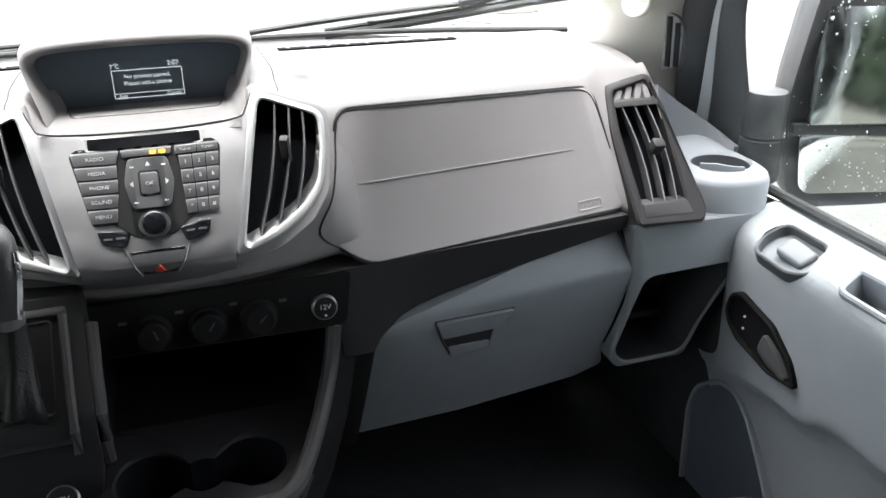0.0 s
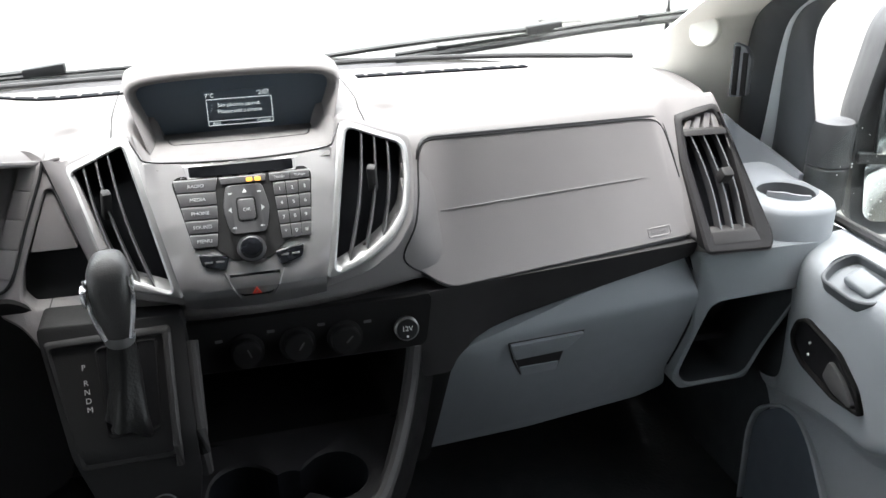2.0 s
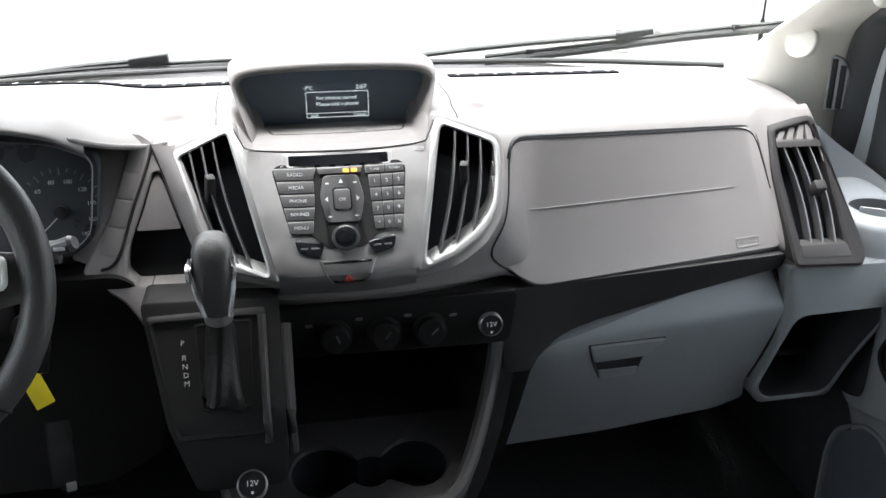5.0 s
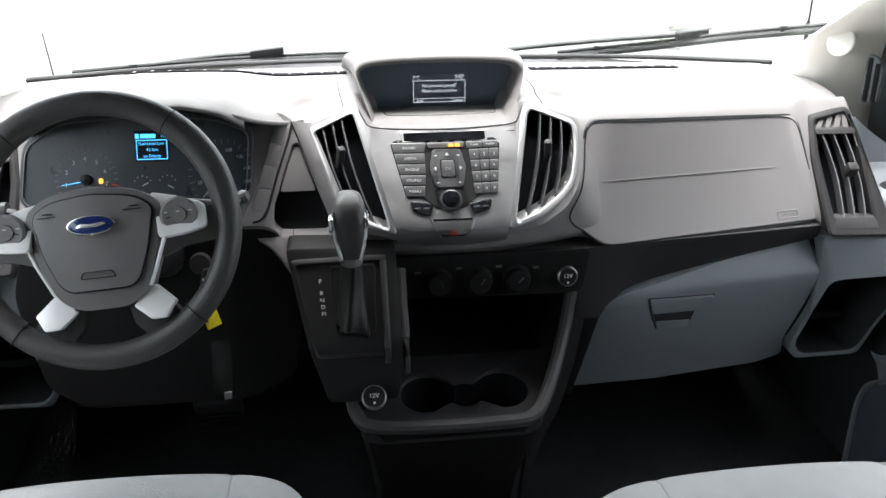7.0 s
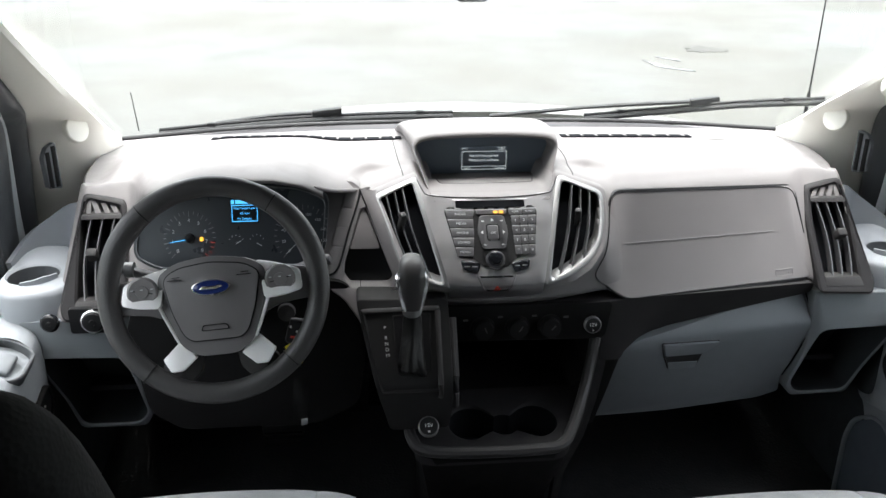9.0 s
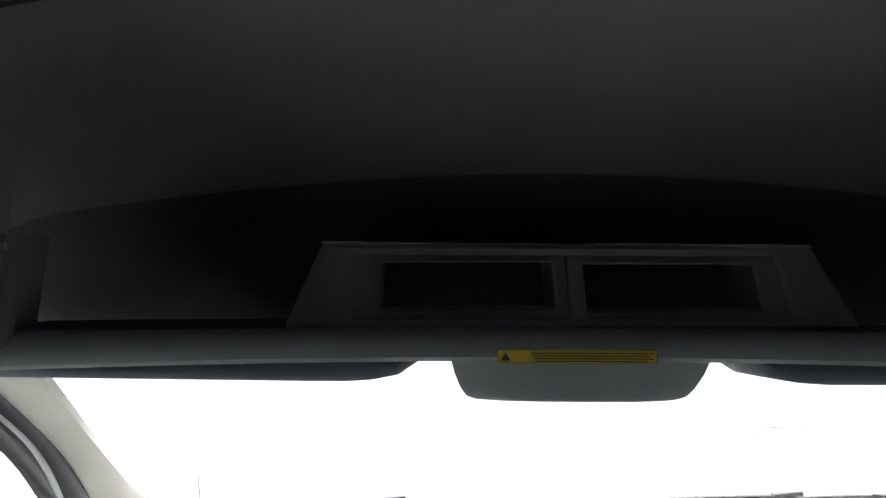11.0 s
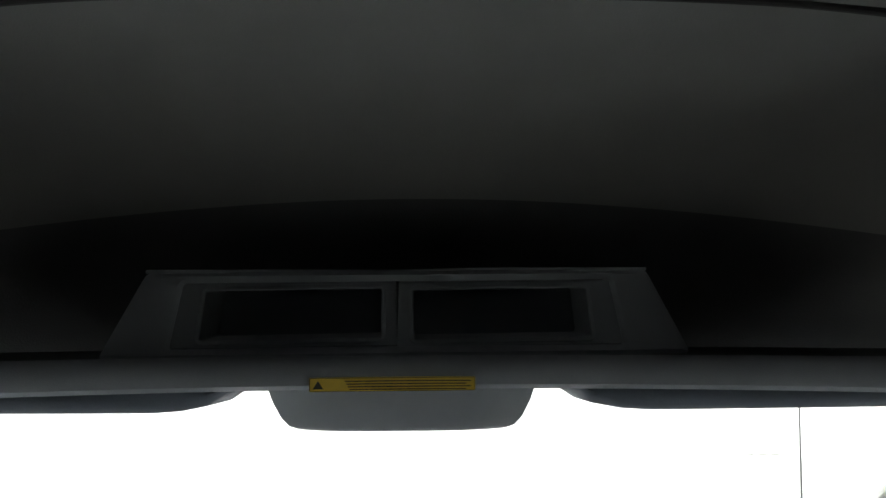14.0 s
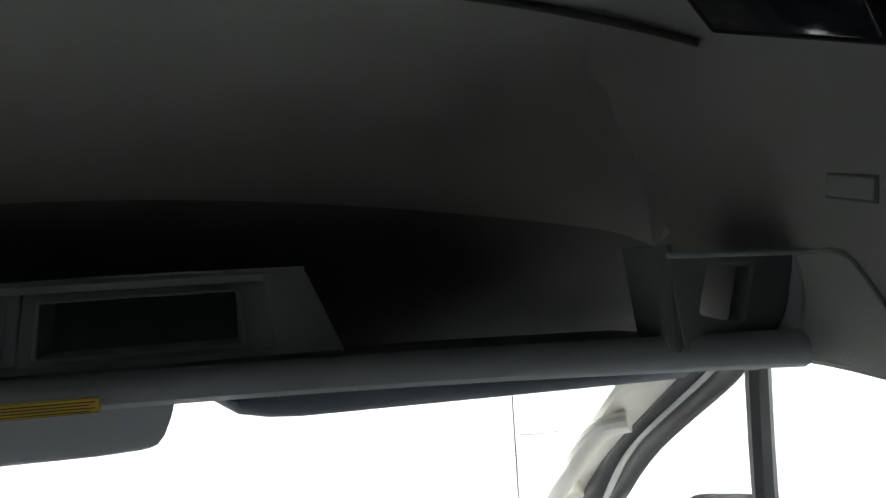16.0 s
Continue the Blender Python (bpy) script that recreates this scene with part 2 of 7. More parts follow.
def inset(poly, d):
    """Moves every corner inwards by d (outline in either direction)."""
    k = len(poly)
    area = sum(poly[i][0] * poly[(i + 1) % k][1] - poly[(i + 1) % k][0] * poly[i][1] for i in range(k))
    sgn = 1 if area > 0 else -1
    out = []
    for i in range(k):
        a, p, c = Vector(poly[i - 1]), Vector(poly[i]), Vector(poly[(i + 1) % k])
        n1 = Vector((-(p - a).y, (p - a).x))
        n2 = Vector((-(c - p).y, (c - p).x))
        n = (n1.normalized() if n1.length > 1e-9 else n1) + (n2.normalized() if n2.length > 1e-9 else n2)
        if n.length > 1e-6:
            n.normalize()
        out.append(tuple(p + n * d * sgn))
    return out


def patch(outline, yf, lift=0.004, depth=0.02, bevel=0.002, cuts=0.0, to=None, levels=()):
    """A plate with the outline (x, z), bent onto y = yf(x, z), standing lift proud towards the seats. to maps (x, y, z) elsewhere."""
    bm = bmesh.new()
    face = bm.faces.new([bm.verts.new((x, 0, z)) for x, z in outline])
    if cuts:
        xs = [p[0] for p in outline]
        x = min(xs) + cuts
        while x < max(xs) - cuts * 0.3:
            bmesh.ops.bisect_plane(bm, geom=bm.verts[:] + bm.edges[:] + bm.faces[:], plane_co=(x, 0, 0), plane_no=(1, 0, 0))
            x += cuts
    for z in levels:
        bmesh.ops.bisect_plane(bm, geom=bm.verts[:] + bm.edges[:] + bm.faces[:], plane_co=(0, 0, z), plane_no=(0, 0, 1))
    front = list(bm.faces)
    ext = bmesh.ops.extrude_face_region(bm, geom=front)
    moved = [v for v in ext["geom"] if isinstance(v, bmesh.types.BMVert)]
    for v in moved:
        v.co.y = 1
    bmesh.ops.recalc_face_normals(bm, faces=bm.faces)
    if bevel:
        rim = [e for e in bm.edges if len(e.link_faces) == 2 and all(abs(v.co.y) < 1e-6 for v in e.verts)
               and sorted(round(abs(f.normal.y)) for f in e.link_faces) == [0, 1]]
    for v in bm.verts:
        back = v.co.y > 0.5
        v.co.y = yf(v.co.x, v.co.z) - lift + (depth if back else 0)
    if bevel:
        bmesh.ops.bevel(bm, geom=rim, offset=bevel, segments=2, affect="EDGES", profile=0.6, clamp_overlap=True)
    if to:
        for v in bm.verts:
            v.co = to(v.co)
    return bm


def ring(outer, inner, yf, lift=0.006, depth=0.02, bevel=0.0015, wall=None, to=None):
    """A frame between two outlines of the same count, bent onto yf; wall: depth of the inner wall."""
    bm = bmesh.new()
    n = len(outer)
    wall = depth if wall is None else wall

    def loop(pts, off):
        return [bm.verts.new((x, yf(x, z) + off, z)) for x, z in pts]
    ob_, of_ = loop(outer, depth - lift), loop(outer, -lift + bevel)
    of2 = loop(inset(outer, bevel), -lift)
    if2 = loop(inset(inner, -bevel), -lift)
    if_ = loop(inner, -lift + bevel)
    ib_ = loop(inner, wall - lift)
    rows = [ob_, of_, of2, if2, if_, ib_]
    for a, c in zip(rows, rows[1:]):
        for i in range(n):
            j = (i + 1) % n
            bm.faces.new((a[i], a[j], c[j], c[i]))
    if to:
        for v in bm.verts:
            v.co = to(v.co)
    return bm


def loft(sections, close_u=False, caps=False):
    bm = bmesh.new()
    rows = [[bm.verts.new(p) for p in s] for s in sections]
    for a, c in zip(rows, rows[1:]):
        m = len(a)
        for i in range(m if close_u else m - 1):
            j = (i + 1) % m
            bm.faces.new((a[i], a[j], c[j], c[i]))
    if caps and close_u:
        bm.faces.new(rows[0])
        bm.faces.new(rows[-1])
    return bm


def sheet(sections, thick):
    """A lofted sheet with thickness."""
    bm = loft(sections)
    bmesh.ops.recalc_face_normals(bm, faces=bm.faces)
    bmesh.ops.solidify(bm, geom=bm.faces[:], thickness=thick)
    return bm


def tube(points, r, n=10, caps=True, flat=1.0):
    """A round bar along points; r is one radius or one for each point."""
    pts = [Vector(p) for p in points]
    rr = r if isinstance(r, (list, tuple)) else [r] * len(pts)
    secs = []
    up = Vector((0.13, 0.2, 0.97))
    for i, p in enumerate(pts):
        d = (pts[min(i + 1, len(pts) - 1)] - pts[max(i - 1, 0)]).normalized()
        s = d.cross(up)
        if s.length < 1e-3:
            s = d.cross(Vector((1, 0, 0)))
        s.normalize()
        q = s.cross(d).normalized()
        secs.append([p + (s * math.cos(2 * math.pi * k / n) + q * math.sin(2 * math.pi * k / n) * flat) * rr[i] for k in range(n)])
    return loft(secs, True, caps)


def smooth_line(pts, n=6):
    """Points of a soft curve through pts."""
    p = [Vector(q) for q in pts]
    out = []
    for i in range(len(p) - 1):
        a, c, d, e = p[max(i - 1, 0)], p[i], p[i + 1], p[min(i + 2, len(p) - 1)]
        for j in range(n):
            t = j / n
            out.append(0.5 * (2 * c + (d - a) * t + (2 * a - 5 * c + 4 * d - e) * t * t + (3 * c - a - 3 * d + e) * t ** 3))
    out.append(p[-1])
    return out


def box(sx, sy, sz, bevel=0.004, m=None, seg=2):
    bm = bmesh.new()
    bmesh.ops.create_cube(bm, size=1)
    bmesh.ops.scale(bm, vec=(sx, sy, sz), verts=bm.verts)
    if bevel:
        bmesh.ops.bevel(bm, geom=bm.edges[:], offset=bevel, segments=seg, affect="EDGES", profile=0.5, clamp_overlap=True)
    if m is not None:
        bmesh.ops.transform(bm, matrix=m, verts=bm.verts)
    return bm


def turned(profile, n=28, m=None):
    """A body turned about its own z from (radius, height) pairs."""
    secs = [[(r * math.cos(2 * math.pi * k / n), r * math.sin(2 * math.pi * k / n), h) for k in range(n)] for r, h in profile]
    bm = loft(secs, True, True)
    if m is not None:
        bmesh.ops.transform(bm, matrix=m, verts=bm.verts)
    return bm


def facing(x, y, z, lean=20.0, turn=0.0):
    """A pose whose z axis looks out of the dash, towards the seats and leaning up."""
    return Matrix.Translation((x, y, z)) @ Matrix.Rotation(radians(turn), 4, "Z") @ Matrix.Rotation(radians(90 - lean), 4, "X")


def writing(body, size, m, mat, parent, name="writing", depth=0.0004, label=""):
    cu = bpy.data.curves.new(name, "FONT")
    cu.body, cu.size, cu.align_x, cu.align_y, cu.extrude = body, size, "CENTER", "CENTER", depth
    tmp = bpy.data.objects.new(name, cu)
    scene.collection.objects.link(tmp)
    bpy.context.view_layer.update()
    me = bpy.data.meshes.new_from_object(tmp.evaluated_get(bpy.context.evaluated_depsgraph_get()))
    bpy.data.objects.remove(tmp)
    bpy.data.curves.remove(cu)
    me.transform(m)
    me.materials.clear()
    me.materials.append(mat)
    ob = new(name, me)
    ob.parent = parent
    if label:
        tagged(ob, label)
    return ob


def lerp(a, c, t):
    return a + (c - a) * t


def interp(x, pts):
    for (x0, y0), (x1, y1) in zip(pts, pts[1:]):
        if x <= x1:
            t = (x - x0) / (x1 - x0)
            return lerp(y0, y1, max(0.0, min(1.0, t)))
    return pts[-1][1]


def sstep(a, c, x):
    t = max(0.0, min(1.0, (x - a) / (c - a)))
    return t * t * (3 - 2 * t)


# ---- setting: ground, cab shell, glass ----
bm = bmesh.new()
bmesh.ops.create_grid(bm, x_segments=2, y_segments=2, size=400)
bmesh.ops.translate(bm, vec=(0, 0, -0.62), verts=bm.verts)
tagged(finish(bm, "ground", M_ASPHALT), "wet grey asphalt yard with worn and gritty patches", "ground", kind="structure")


def ground_patch(name, x, y, rx, ry, mat, label, seed, turn=0.0):
    rnd = random.Random(seed)
    bm = bmesh.new()
    ring_ = []
    for i in range(40):
        a = 2 * math.pi * i / 40
        q = 1 + 0.35 * math.sin(3 * a + seed) * rnd.random() + 0.25 * (rnd.random() - 0.5)
        ring_.append(bm.verts.new((rx * q * math.cos(a), ry * q * math.sin(a), 0)))
    f = bm.faces.new(ring_)
    ext = bmesh.ops.extrude_face_region(bm, geom=[f])
    bmesh.ops.translate(bm, vec=(0, 0, 0.006), verts=[v for v in ext["geom"] if isinstance(v, bmesh.types.BMVert)])
    bmesh.ops.transform(bm, matrix=pose(x, y, -0.62, 0, 0, turn), verts=bm.verts)
    tagged(finish(bm, name, mat), label, "ground patch", kind="structure")


def ground_crescent(pts, width, label):
    """A thin curved hollow in the asphalt, widest in the middle."""
    line = smooth_line([(x, y, 0.0) for x, y in pts], 6)
    rnd = random.Random(len(pts))
    rows = []
    for i, p in enumerate(line):
        w_ = width * (0.12 + math.sin(math.pi * i / (len(line) - 1))) * rnd.uniform(0.6, 1.2)
        rows.append([(p[0] - w_ * 0.4, p[1] - w_, -0.619), (p[0], p[1], -0.614), (p[0] + w_ * 0.4, p[1] + w_, -0.619)])
    tagged(finish(sheet(rows, -0.004), "puddle", M_PUDDLE), label, "ground patch", kind="structure")


ground_crescent([(3.08, 8.47), (3.14, 8.22), (3.25, 8.02), (3.48, 7.83)], 0.065, "thin dark wet crack in the asphalt")
ground_crescent([(3.28, 8.62), (3.42, 8.50), (3.50, 8.36)], 0.04, "short dark wet crack in the asphalt")
ground_patch("puddle", 4.05, 9.05, 0.24, 0.20, M_DIRT, "small dark gritty hollow in the asphalt", 9, 0)

# cab floor, unseen side walls and rear partition, ceiling
bm = box(1.84, 4.0, 0.04, 0.0, pose(0, -1.1, -0.02))
tagged(finish(bm, "floor", M_CARPET), "black rubber cab floor", "floor", kind="structure")
bm = box(1.86, 0.05, 1.3, 0.0, pose(0, 0.80, 0.05))
tagged(finish(bm, "wall_front", M_LOWER), "dark firewall behind the dashboard", "wall", kind="structure")
# Unseen walls behind the seats, coloured dark so that little light bounces forward.
for nm, sx, sy, x, y, lab in (("wall_rear", 1.86, 0.05, 0.0, -3.1, "unseen rear wall, dark to cut bounced light"), ("wall_left", 0.05, 2.1, -0.93, -2.05, "unseen van side, dark to cut bounced light"), ("wall_right", 0.05, 2.1, 0.93, -2.05, "unseen van side, dark to cut bounced light")):
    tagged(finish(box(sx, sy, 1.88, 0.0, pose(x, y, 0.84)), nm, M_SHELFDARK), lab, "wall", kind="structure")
for sx in (-1, 1):
    bm = box(0.03, 0.52, 0.58, 0.0, pose(sx * 0.905, 0.54, 0.19))
    tagged(finish(bm, "kick_panel", M_BIN), "dark grey kick panel at the footwell side", "kick panel", kind="structure")
    bm = box(0.05, 1.35, 0.12, 0.0, pose(sx * 0.925, -0.40, -0.02))
    tagged(finish(bm, "door_sill", M_CARPET), "black door sill", "door sill", kind="structure")

# roof lining: one lofted sheet that curves down behind the shelf
def roof_point(y, ztop, a_sign, k):
    a = abs(a_sign)
    half = 0.90
    x = math.copysign(half * min(1.0, a * 1.03), a_sign)
    z = ztop - 0.02 * a * a - 0.13 * max(0.0, (a - 0.86) / 0.14) ** 2 * (1 - k)
    return (x, y - 0.42 * max(0.0, a - 0.25) ** 2 * k, z)


US = [-1 + 2 * i / 48 for i in range(49)]
ROOF_Y = [(-3.1, 1.78, 0), (-1.2, 1.78, 0), (-0.5, 1.772, 0), (-0.30, 1.757, 0), (-0.165, 1.735, 0), (-0.05, 1.695, 0.15), (0.06, 1.63, 0.35), (0.122, 1.582, 0.48), (0.17, 1.54, 0.6), (0.23, 1.48, 0.7), (0.285, 1.43, 0.8), (0.325, 1.38, 0.9), (0.345, 1.33, 1), (0.35, 1.225, 1)]


def roof_at(p):
    """The roof's (y, z, k) at p along its section from rear to front."""
    i = min(int(p), len(ROOF_Y) - 2)
    return tuple(lerp(a, c, p - i) for a, c in zip(ROOF_Y[i], ROOF_Y[i + 1]))


def roof_sheet(ps, shift):
    """Rows across the roof; shift moves each row forward towards the sides."""
    rows = []
    for p in ps:
        row = []
        for u in US:
            y, z, k = roof_at(min(len(ROOF_Y) - 1.001, p + shift * u * u * max(0.0, min(1.0, (p - 5) / 3))))
            row.append(roof_point(y, z, u, k))
        row[0] = (row[0][0], row[0][1], min(row[0][2], 1.44))
        row[-1] = (row[-1][0], row[-1][1], row[0][2])
        rows.append(row)
    return sheet(rows, -0.02)


# Below SPLIT the one lining takes the darker colour, in place of recess shade.
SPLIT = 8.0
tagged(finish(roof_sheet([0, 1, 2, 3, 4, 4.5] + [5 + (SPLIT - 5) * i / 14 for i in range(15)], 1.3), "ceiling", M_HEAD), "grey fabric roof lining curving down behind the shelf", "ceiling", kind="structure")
tagged(finish(roof_sheet([SPLIT + (13 - SPLIT) * i / 16 for i in range(17)], 1.3), "shelf_back", M_SHELFSHADE), "roof lining behind the shelf, darkened for the recess shade", "shelf lining", kind="structure")
seam_half = [(0.0, -0.225, 1.747), (0.2, -0.224, 1.746), (0.40, -0.218, 1.742), (0.55, -0.205, 1.734), (0.66, -0.195, 1.722), (0.745, -0.205, 1.703), (0.790, -0.240, 1.678)]
seam_pts = [(-x, y, z) for x, y, z in reversed(seam_half[1:])] + seam_half
tagged(finish(tube(smooth_line([(x, y, z - 0.003) for x, y, z in seam_pts], 4), 0.0055, 10), "trim_roof_seam", M_CHAR), "soft dark joint across the roof lining", "trim", kind="structure")

# outer body: hood, cowl
hood_secs = []
for y, z, drop in ((0.99, 0.770, 0.03), (1.15, 0.745, 0.04), (1.45, 0.655, 0.06), (1.75, 0.50, 0.10), (1.86, 0.30, 0.12), (1.88, 0.0, 0.12)):
    hood_secs.append([(x, y - 0.22 * (x / 0.9) ** 2, z - drop * (x / 0.9) ** 2 + 0.012 * (1 - (x / 0.9) ** 2)) for x in [-0.92 + 0.115 * i for i in range(17)]])
hood = tagged(finish(sheet(hood_secs, 0.01), "hood", M_BODY), "white painted van bonnet beaded with rain", "bonnet", kind="structure")
cowl_secs = []
for y, z in ((0.80, 0.765), (0.86, 0.775), (0.93, 0.768), (1.0, 0.755)):
    cowl_secs.append([(x, y - 0.16 * (x / 0.85) ** 2, z - 0.015 * (x / 0.85) ** 2) for x in [-0.9 + 0.1125 * i for i in range(17)]])
tagged(finish(sheet(cowl_secs, 0.008), "cowl", M_RUBBER), "black plastic scuttle below the windscreen", "cowl", kind="structure")
seal = tube(smooth_line([(-0.80, 0.735, 0.784), (-0.5, 0.79, 0.792), (-0.2, 0.815, 0.794), (0.2, 0.815, 0.794), (0.5, 0.79, 0.792), (0.80, 0.735, 0.784)], 8), 0.005, 8)
tagged(finish(seal, "windscreen_seal", M_RUBBER), "black rubber seal at the windscreen foot", "seal", kind="structure")

ws_secs = []
for t in [i / 8 for i in range(9)]:
    row = []
    for i in range(17):
        x = -0.82 + 1.64 * i / 16
        a = (x / 0.82) ** 2
        y = lerp(0.85 - 0.10 * a, -0.06 - 0.06 * a, t)
        z = lerp(0.790, 1.285, t) + 0.035 * math.sin(math.pi * t) - 0.01 * a
        row.append((x, y, z))
    ws_secs.append(row)
ws = tagged(finish(sheet(ws_secs, 0.005), "windscreen", M_GLASS), "clear raked windscreen with a few rain beads", "windscreen", kind="structure")
ws.visible_shadow = False


def mir(s):
    """Mirrors a point list for the driver's side when s is -1."""
    return lambda p: (p[0] * s, p[1], p[2])


# A pillars with trim, door seals, quarter bar, door glass, both sides
A_IN = [(0.790, 0.745, 0.785), (0.795, 0.68, 0.820), (0.798, 0.60, 0.868), (0.802, 0.40, 0.985), (0.800, 0.20, 1.110), (0.792, 0.025, 1.225), (0.785, -0.06, 1.28)]
A_OUT = [(0.97, 0.635, 0.5), (0.958, 0.612, 0.665), (0.928, 0.562, 0.862), (0.884, 0.415, 0.95), (0.876, 0.24, 1.08), (0.868, -0.015, 1.23), (0.862, -0.09, 1.275)]
BAND_0 = [(0.975, 0.624, 0.487), (0.965, 0.606, 0.659), (0.935, 0.558, 0.863), (0.888, 0.42, 0.945), (0.879, 0.238, 1.082), (0.871, -0.017, 1.232), (0.866, -0.085, 1.272)]
BAND_1 = [(0.975, 0.569, 0.506), (0.965, 0.532, 0.677), (0.935, 0.464, 0.876), (0.893, 0.335, 0.962), (0.883, 0.188, 1.091), (0.875, -0.066, 1.237), (0.87, -0.125, 1.272)]
BAND_2 = [(0.975, 0.535, 0.52), (0.965, 0.497, 0.66), (0.935, 0.447, 0.879), (0.895, 0.305, 0.968), (0.885, 0.156, 1.096), (0.877, -0.088, 1.235), (0.872, -0.145, 1.272)]
BAND_3 = [(0.975, 0.331, 0.589), (0.965, 0.375, 0.675), (0.935, 0.392, 0.886), (0.898, 0.235, 1.002), (0.887, 0.088, 1.108), (0.879, -0.122, 1.227), (0.874, -0.185, 1.268)]


def band(front, back, bulge, P):
    """A rounded strip between two lines, bulging into the cab."""
    secs = []
    for a, c in zip(smooth_line(front, 6), smooth_line(back, 6)):
        row = []
        for u in (0, 0.06, 0.18, 0.35, 0.5, 0.65, 0.82, 0.94, 1):
            q = a.lerp(c, u)
            row.append(P((q.x - bulge * math.sin(math.pi * u) ** 0.5, q.y, q.z)))
        secs.append(row)
    return sheet(secs, 0.004)


for s, tag in ((1, "passenger"), (-1, "driver")):
    P = mir(s)
    ins, outs = smooth_line(A_IN, 5), smooth_line(A_OUT, 5)
    secs = []
    for a, c in zip(ins, outs):
        n = Vector((-0.75, -0.45, 0.1)).normalized()
        row = []
        for u in (0, 0.05, 0.2, 0.4, 0.6, 0.8, 0.95, 1):
            q = a.lerp(c, u) + n * 0.030 * math.sin(math.pi * u) ** 0.7
            row.append(P(q))
        secs.append(row)
    pil = thing("pillar_trim", "cream moulded windscreen pillar trim on the %s side" % tag, "pillar trim", kind="structure")
    part("trim_panel", sheet(secs, 0.006), M_CREAM, pil)
    # round screw cover
    m = Matrix.Translation(P((0.806, 0.535, 0.868))) @ Vector((-0.75 * s, -0.45, 0.25)).to_track_quat("Z", "Y").to_matrix().to_4x4()
    part("screw_cover", turned([(0.0, -0.03), (0.028, -0.03), (0.028, -0.018), (0.026, -0.016), (0.0, -0.015)], 28, m), M_CREAM, pil, "round cream screw cover")
    # louvre let into the trim: dark quad with one light bar
    m = Matrix.Translation(P((0.880, 0.492, 0.800))) @ Vector((-0.86 * s, -0.50, 0.05)).to_track_quat("Z", "Y").to_matrix().to_4x4()
    tri = [(q[0] * s, q[1]) for q in ((0.017, -0.040), (-0.015, -0.048), (-0.019, 0.048), (0.004, 0.042), (0.017, 0.024))]
    lou = part("louvre", patch(rounded(tri, 0.005), lambda x, z: 0, 0.0, 0.012, 0.001, to=lambda v: m @ Vector((v.x, v.z, 0.021 - v.y))), M_CUP, pil, "dark grey louvre let into the pillar")
    part("louvre_slot", box(0.010, 0.074, 0.004, 0.001, m @ pose(0.008 * s, -0.004, 0.0205, 0, 0, 3 * s)), M_LOWER, lou)
    part("louvre_slot", box(0.010, 0.084, 0.004, 0.001, m @ pose(-0.008 * s, 0.0, 0.0205, 0, 0, 3 * s)), M_LOWER, lou)
    # black door seal, painted frame and outer seal
    sl = thing("door_seal", "black rubber door seals with a painted strip along the windscreen pillar", "door seal", kind="structure")
    part("inner_seal", band(BAND_0, BAND_1, 0.016, P), M_SEAL, sl, "", 60)
    part("painted_frame", band(BAND_1, BAND_2, 0.004, P), M_BODYGREY, sl, "pale grey painted door frame", 60)
    part("outer_seal", band(BAND_2, BAND_3, 0.010, P), M_SEAL, sl, "", 60)
    # roof rail above the door and the upright of the front quarter light
    rail = [P(q) for q in ((0.882, -0.19, 1.284), (0.888, -0.30, 1.286), (0.892, -0.46, 1.276), (0.896, -0.75, 1.265), (0.90, -1.1, 1.255))]
    tagged(finish(tube(smooth_line(rail, 5), 0.014, 10), "door_header", M_HEAD), "grey trimmed roof rail above the door", "roof rail", kind="structure")
    bar = [P(q) for q in ((0.950, -0.155, 0.575), (0.925, -0.160, 0.80), (0.897, -0.166, 1.05), (0.880, -0.190, 1.280))]
    tagged(finish(tube(smooth_line(bar, 5), 0.017, 8, flat=0.8), "window_upright", M_CASE), "black upright of the front quarter window", "window bar", kind="structure")
    # side panel between door top and roof lining
    secs = []
    for y, z0, zc, dx in ((0.12, 1.29, 1.60, 0.060), (0.06, 1.29, 1.64, 0.036), (0.0, 1.29, 1.67, 0.018), (-0.06, 1.289, 1.70, 0.007), (-0.15, 1.288, 1.733, 0), (-0.28, 1.278, 1.755, 0), (-0.46, 1.262, 1.770, 0), (-0.75, 1.25, 1.775, 0), (-1.1, 1.24, 1.778, 0)):
        secs.append([P((q + dx, y, z)) for q, z in ((0.880, z0), (0.872, z0 + 0.02), (0.862, 1.36), (0.856, 1.45), (0.848, zc - 0.21), (0.832, zc - 0.13), (0.800, zc - 0.07), (0.755, zc - 0.034), (0.70, zc - 0.017), (0.64, zc + 0.002))])
    pn = tagged(finish(sheet(secs, -0.012 * s), "roof_side_panel", M_HEAD), "grey moulded panel between door top and roof lining", "trim panel", kind="structure")
    secs = [[P((lerp(0.955, 0.885, t), y, lerp(0.575, 1.275, t))) for t in (0, 0.33, 0.66, 1)] for y in (0.44, 0.2, -0.1, -0.5, -1.0)]
    secs[0] = [P((lerp(0.955, 0.885, t), lerp(0.44, -0.22, t), lerp(0.575, 1.275, t))) for t in (0, 0.33, 0.66, 1)]
    secs[1] = [P((lerp(0.955, 0.885, t), lerp(0.2, -0.28, t), lerp(0.575, 1.275, t))) for t in (0, 0.33, 0.66, 1)]
    secs[2] = [P((lerp(0.955, 0.885, t), lerp(-0.1, -0.34, t), lerp(0.575, 1.275, t))) for t in (0, 0.33, 0.66, 1)]
    gl = tagged(finish(sheet(secs, 0.004), "window_1" if s > 0 else "window_2", M_GLASS), "clear side window of the cab door, rain beads outside", "window", kind="structure")
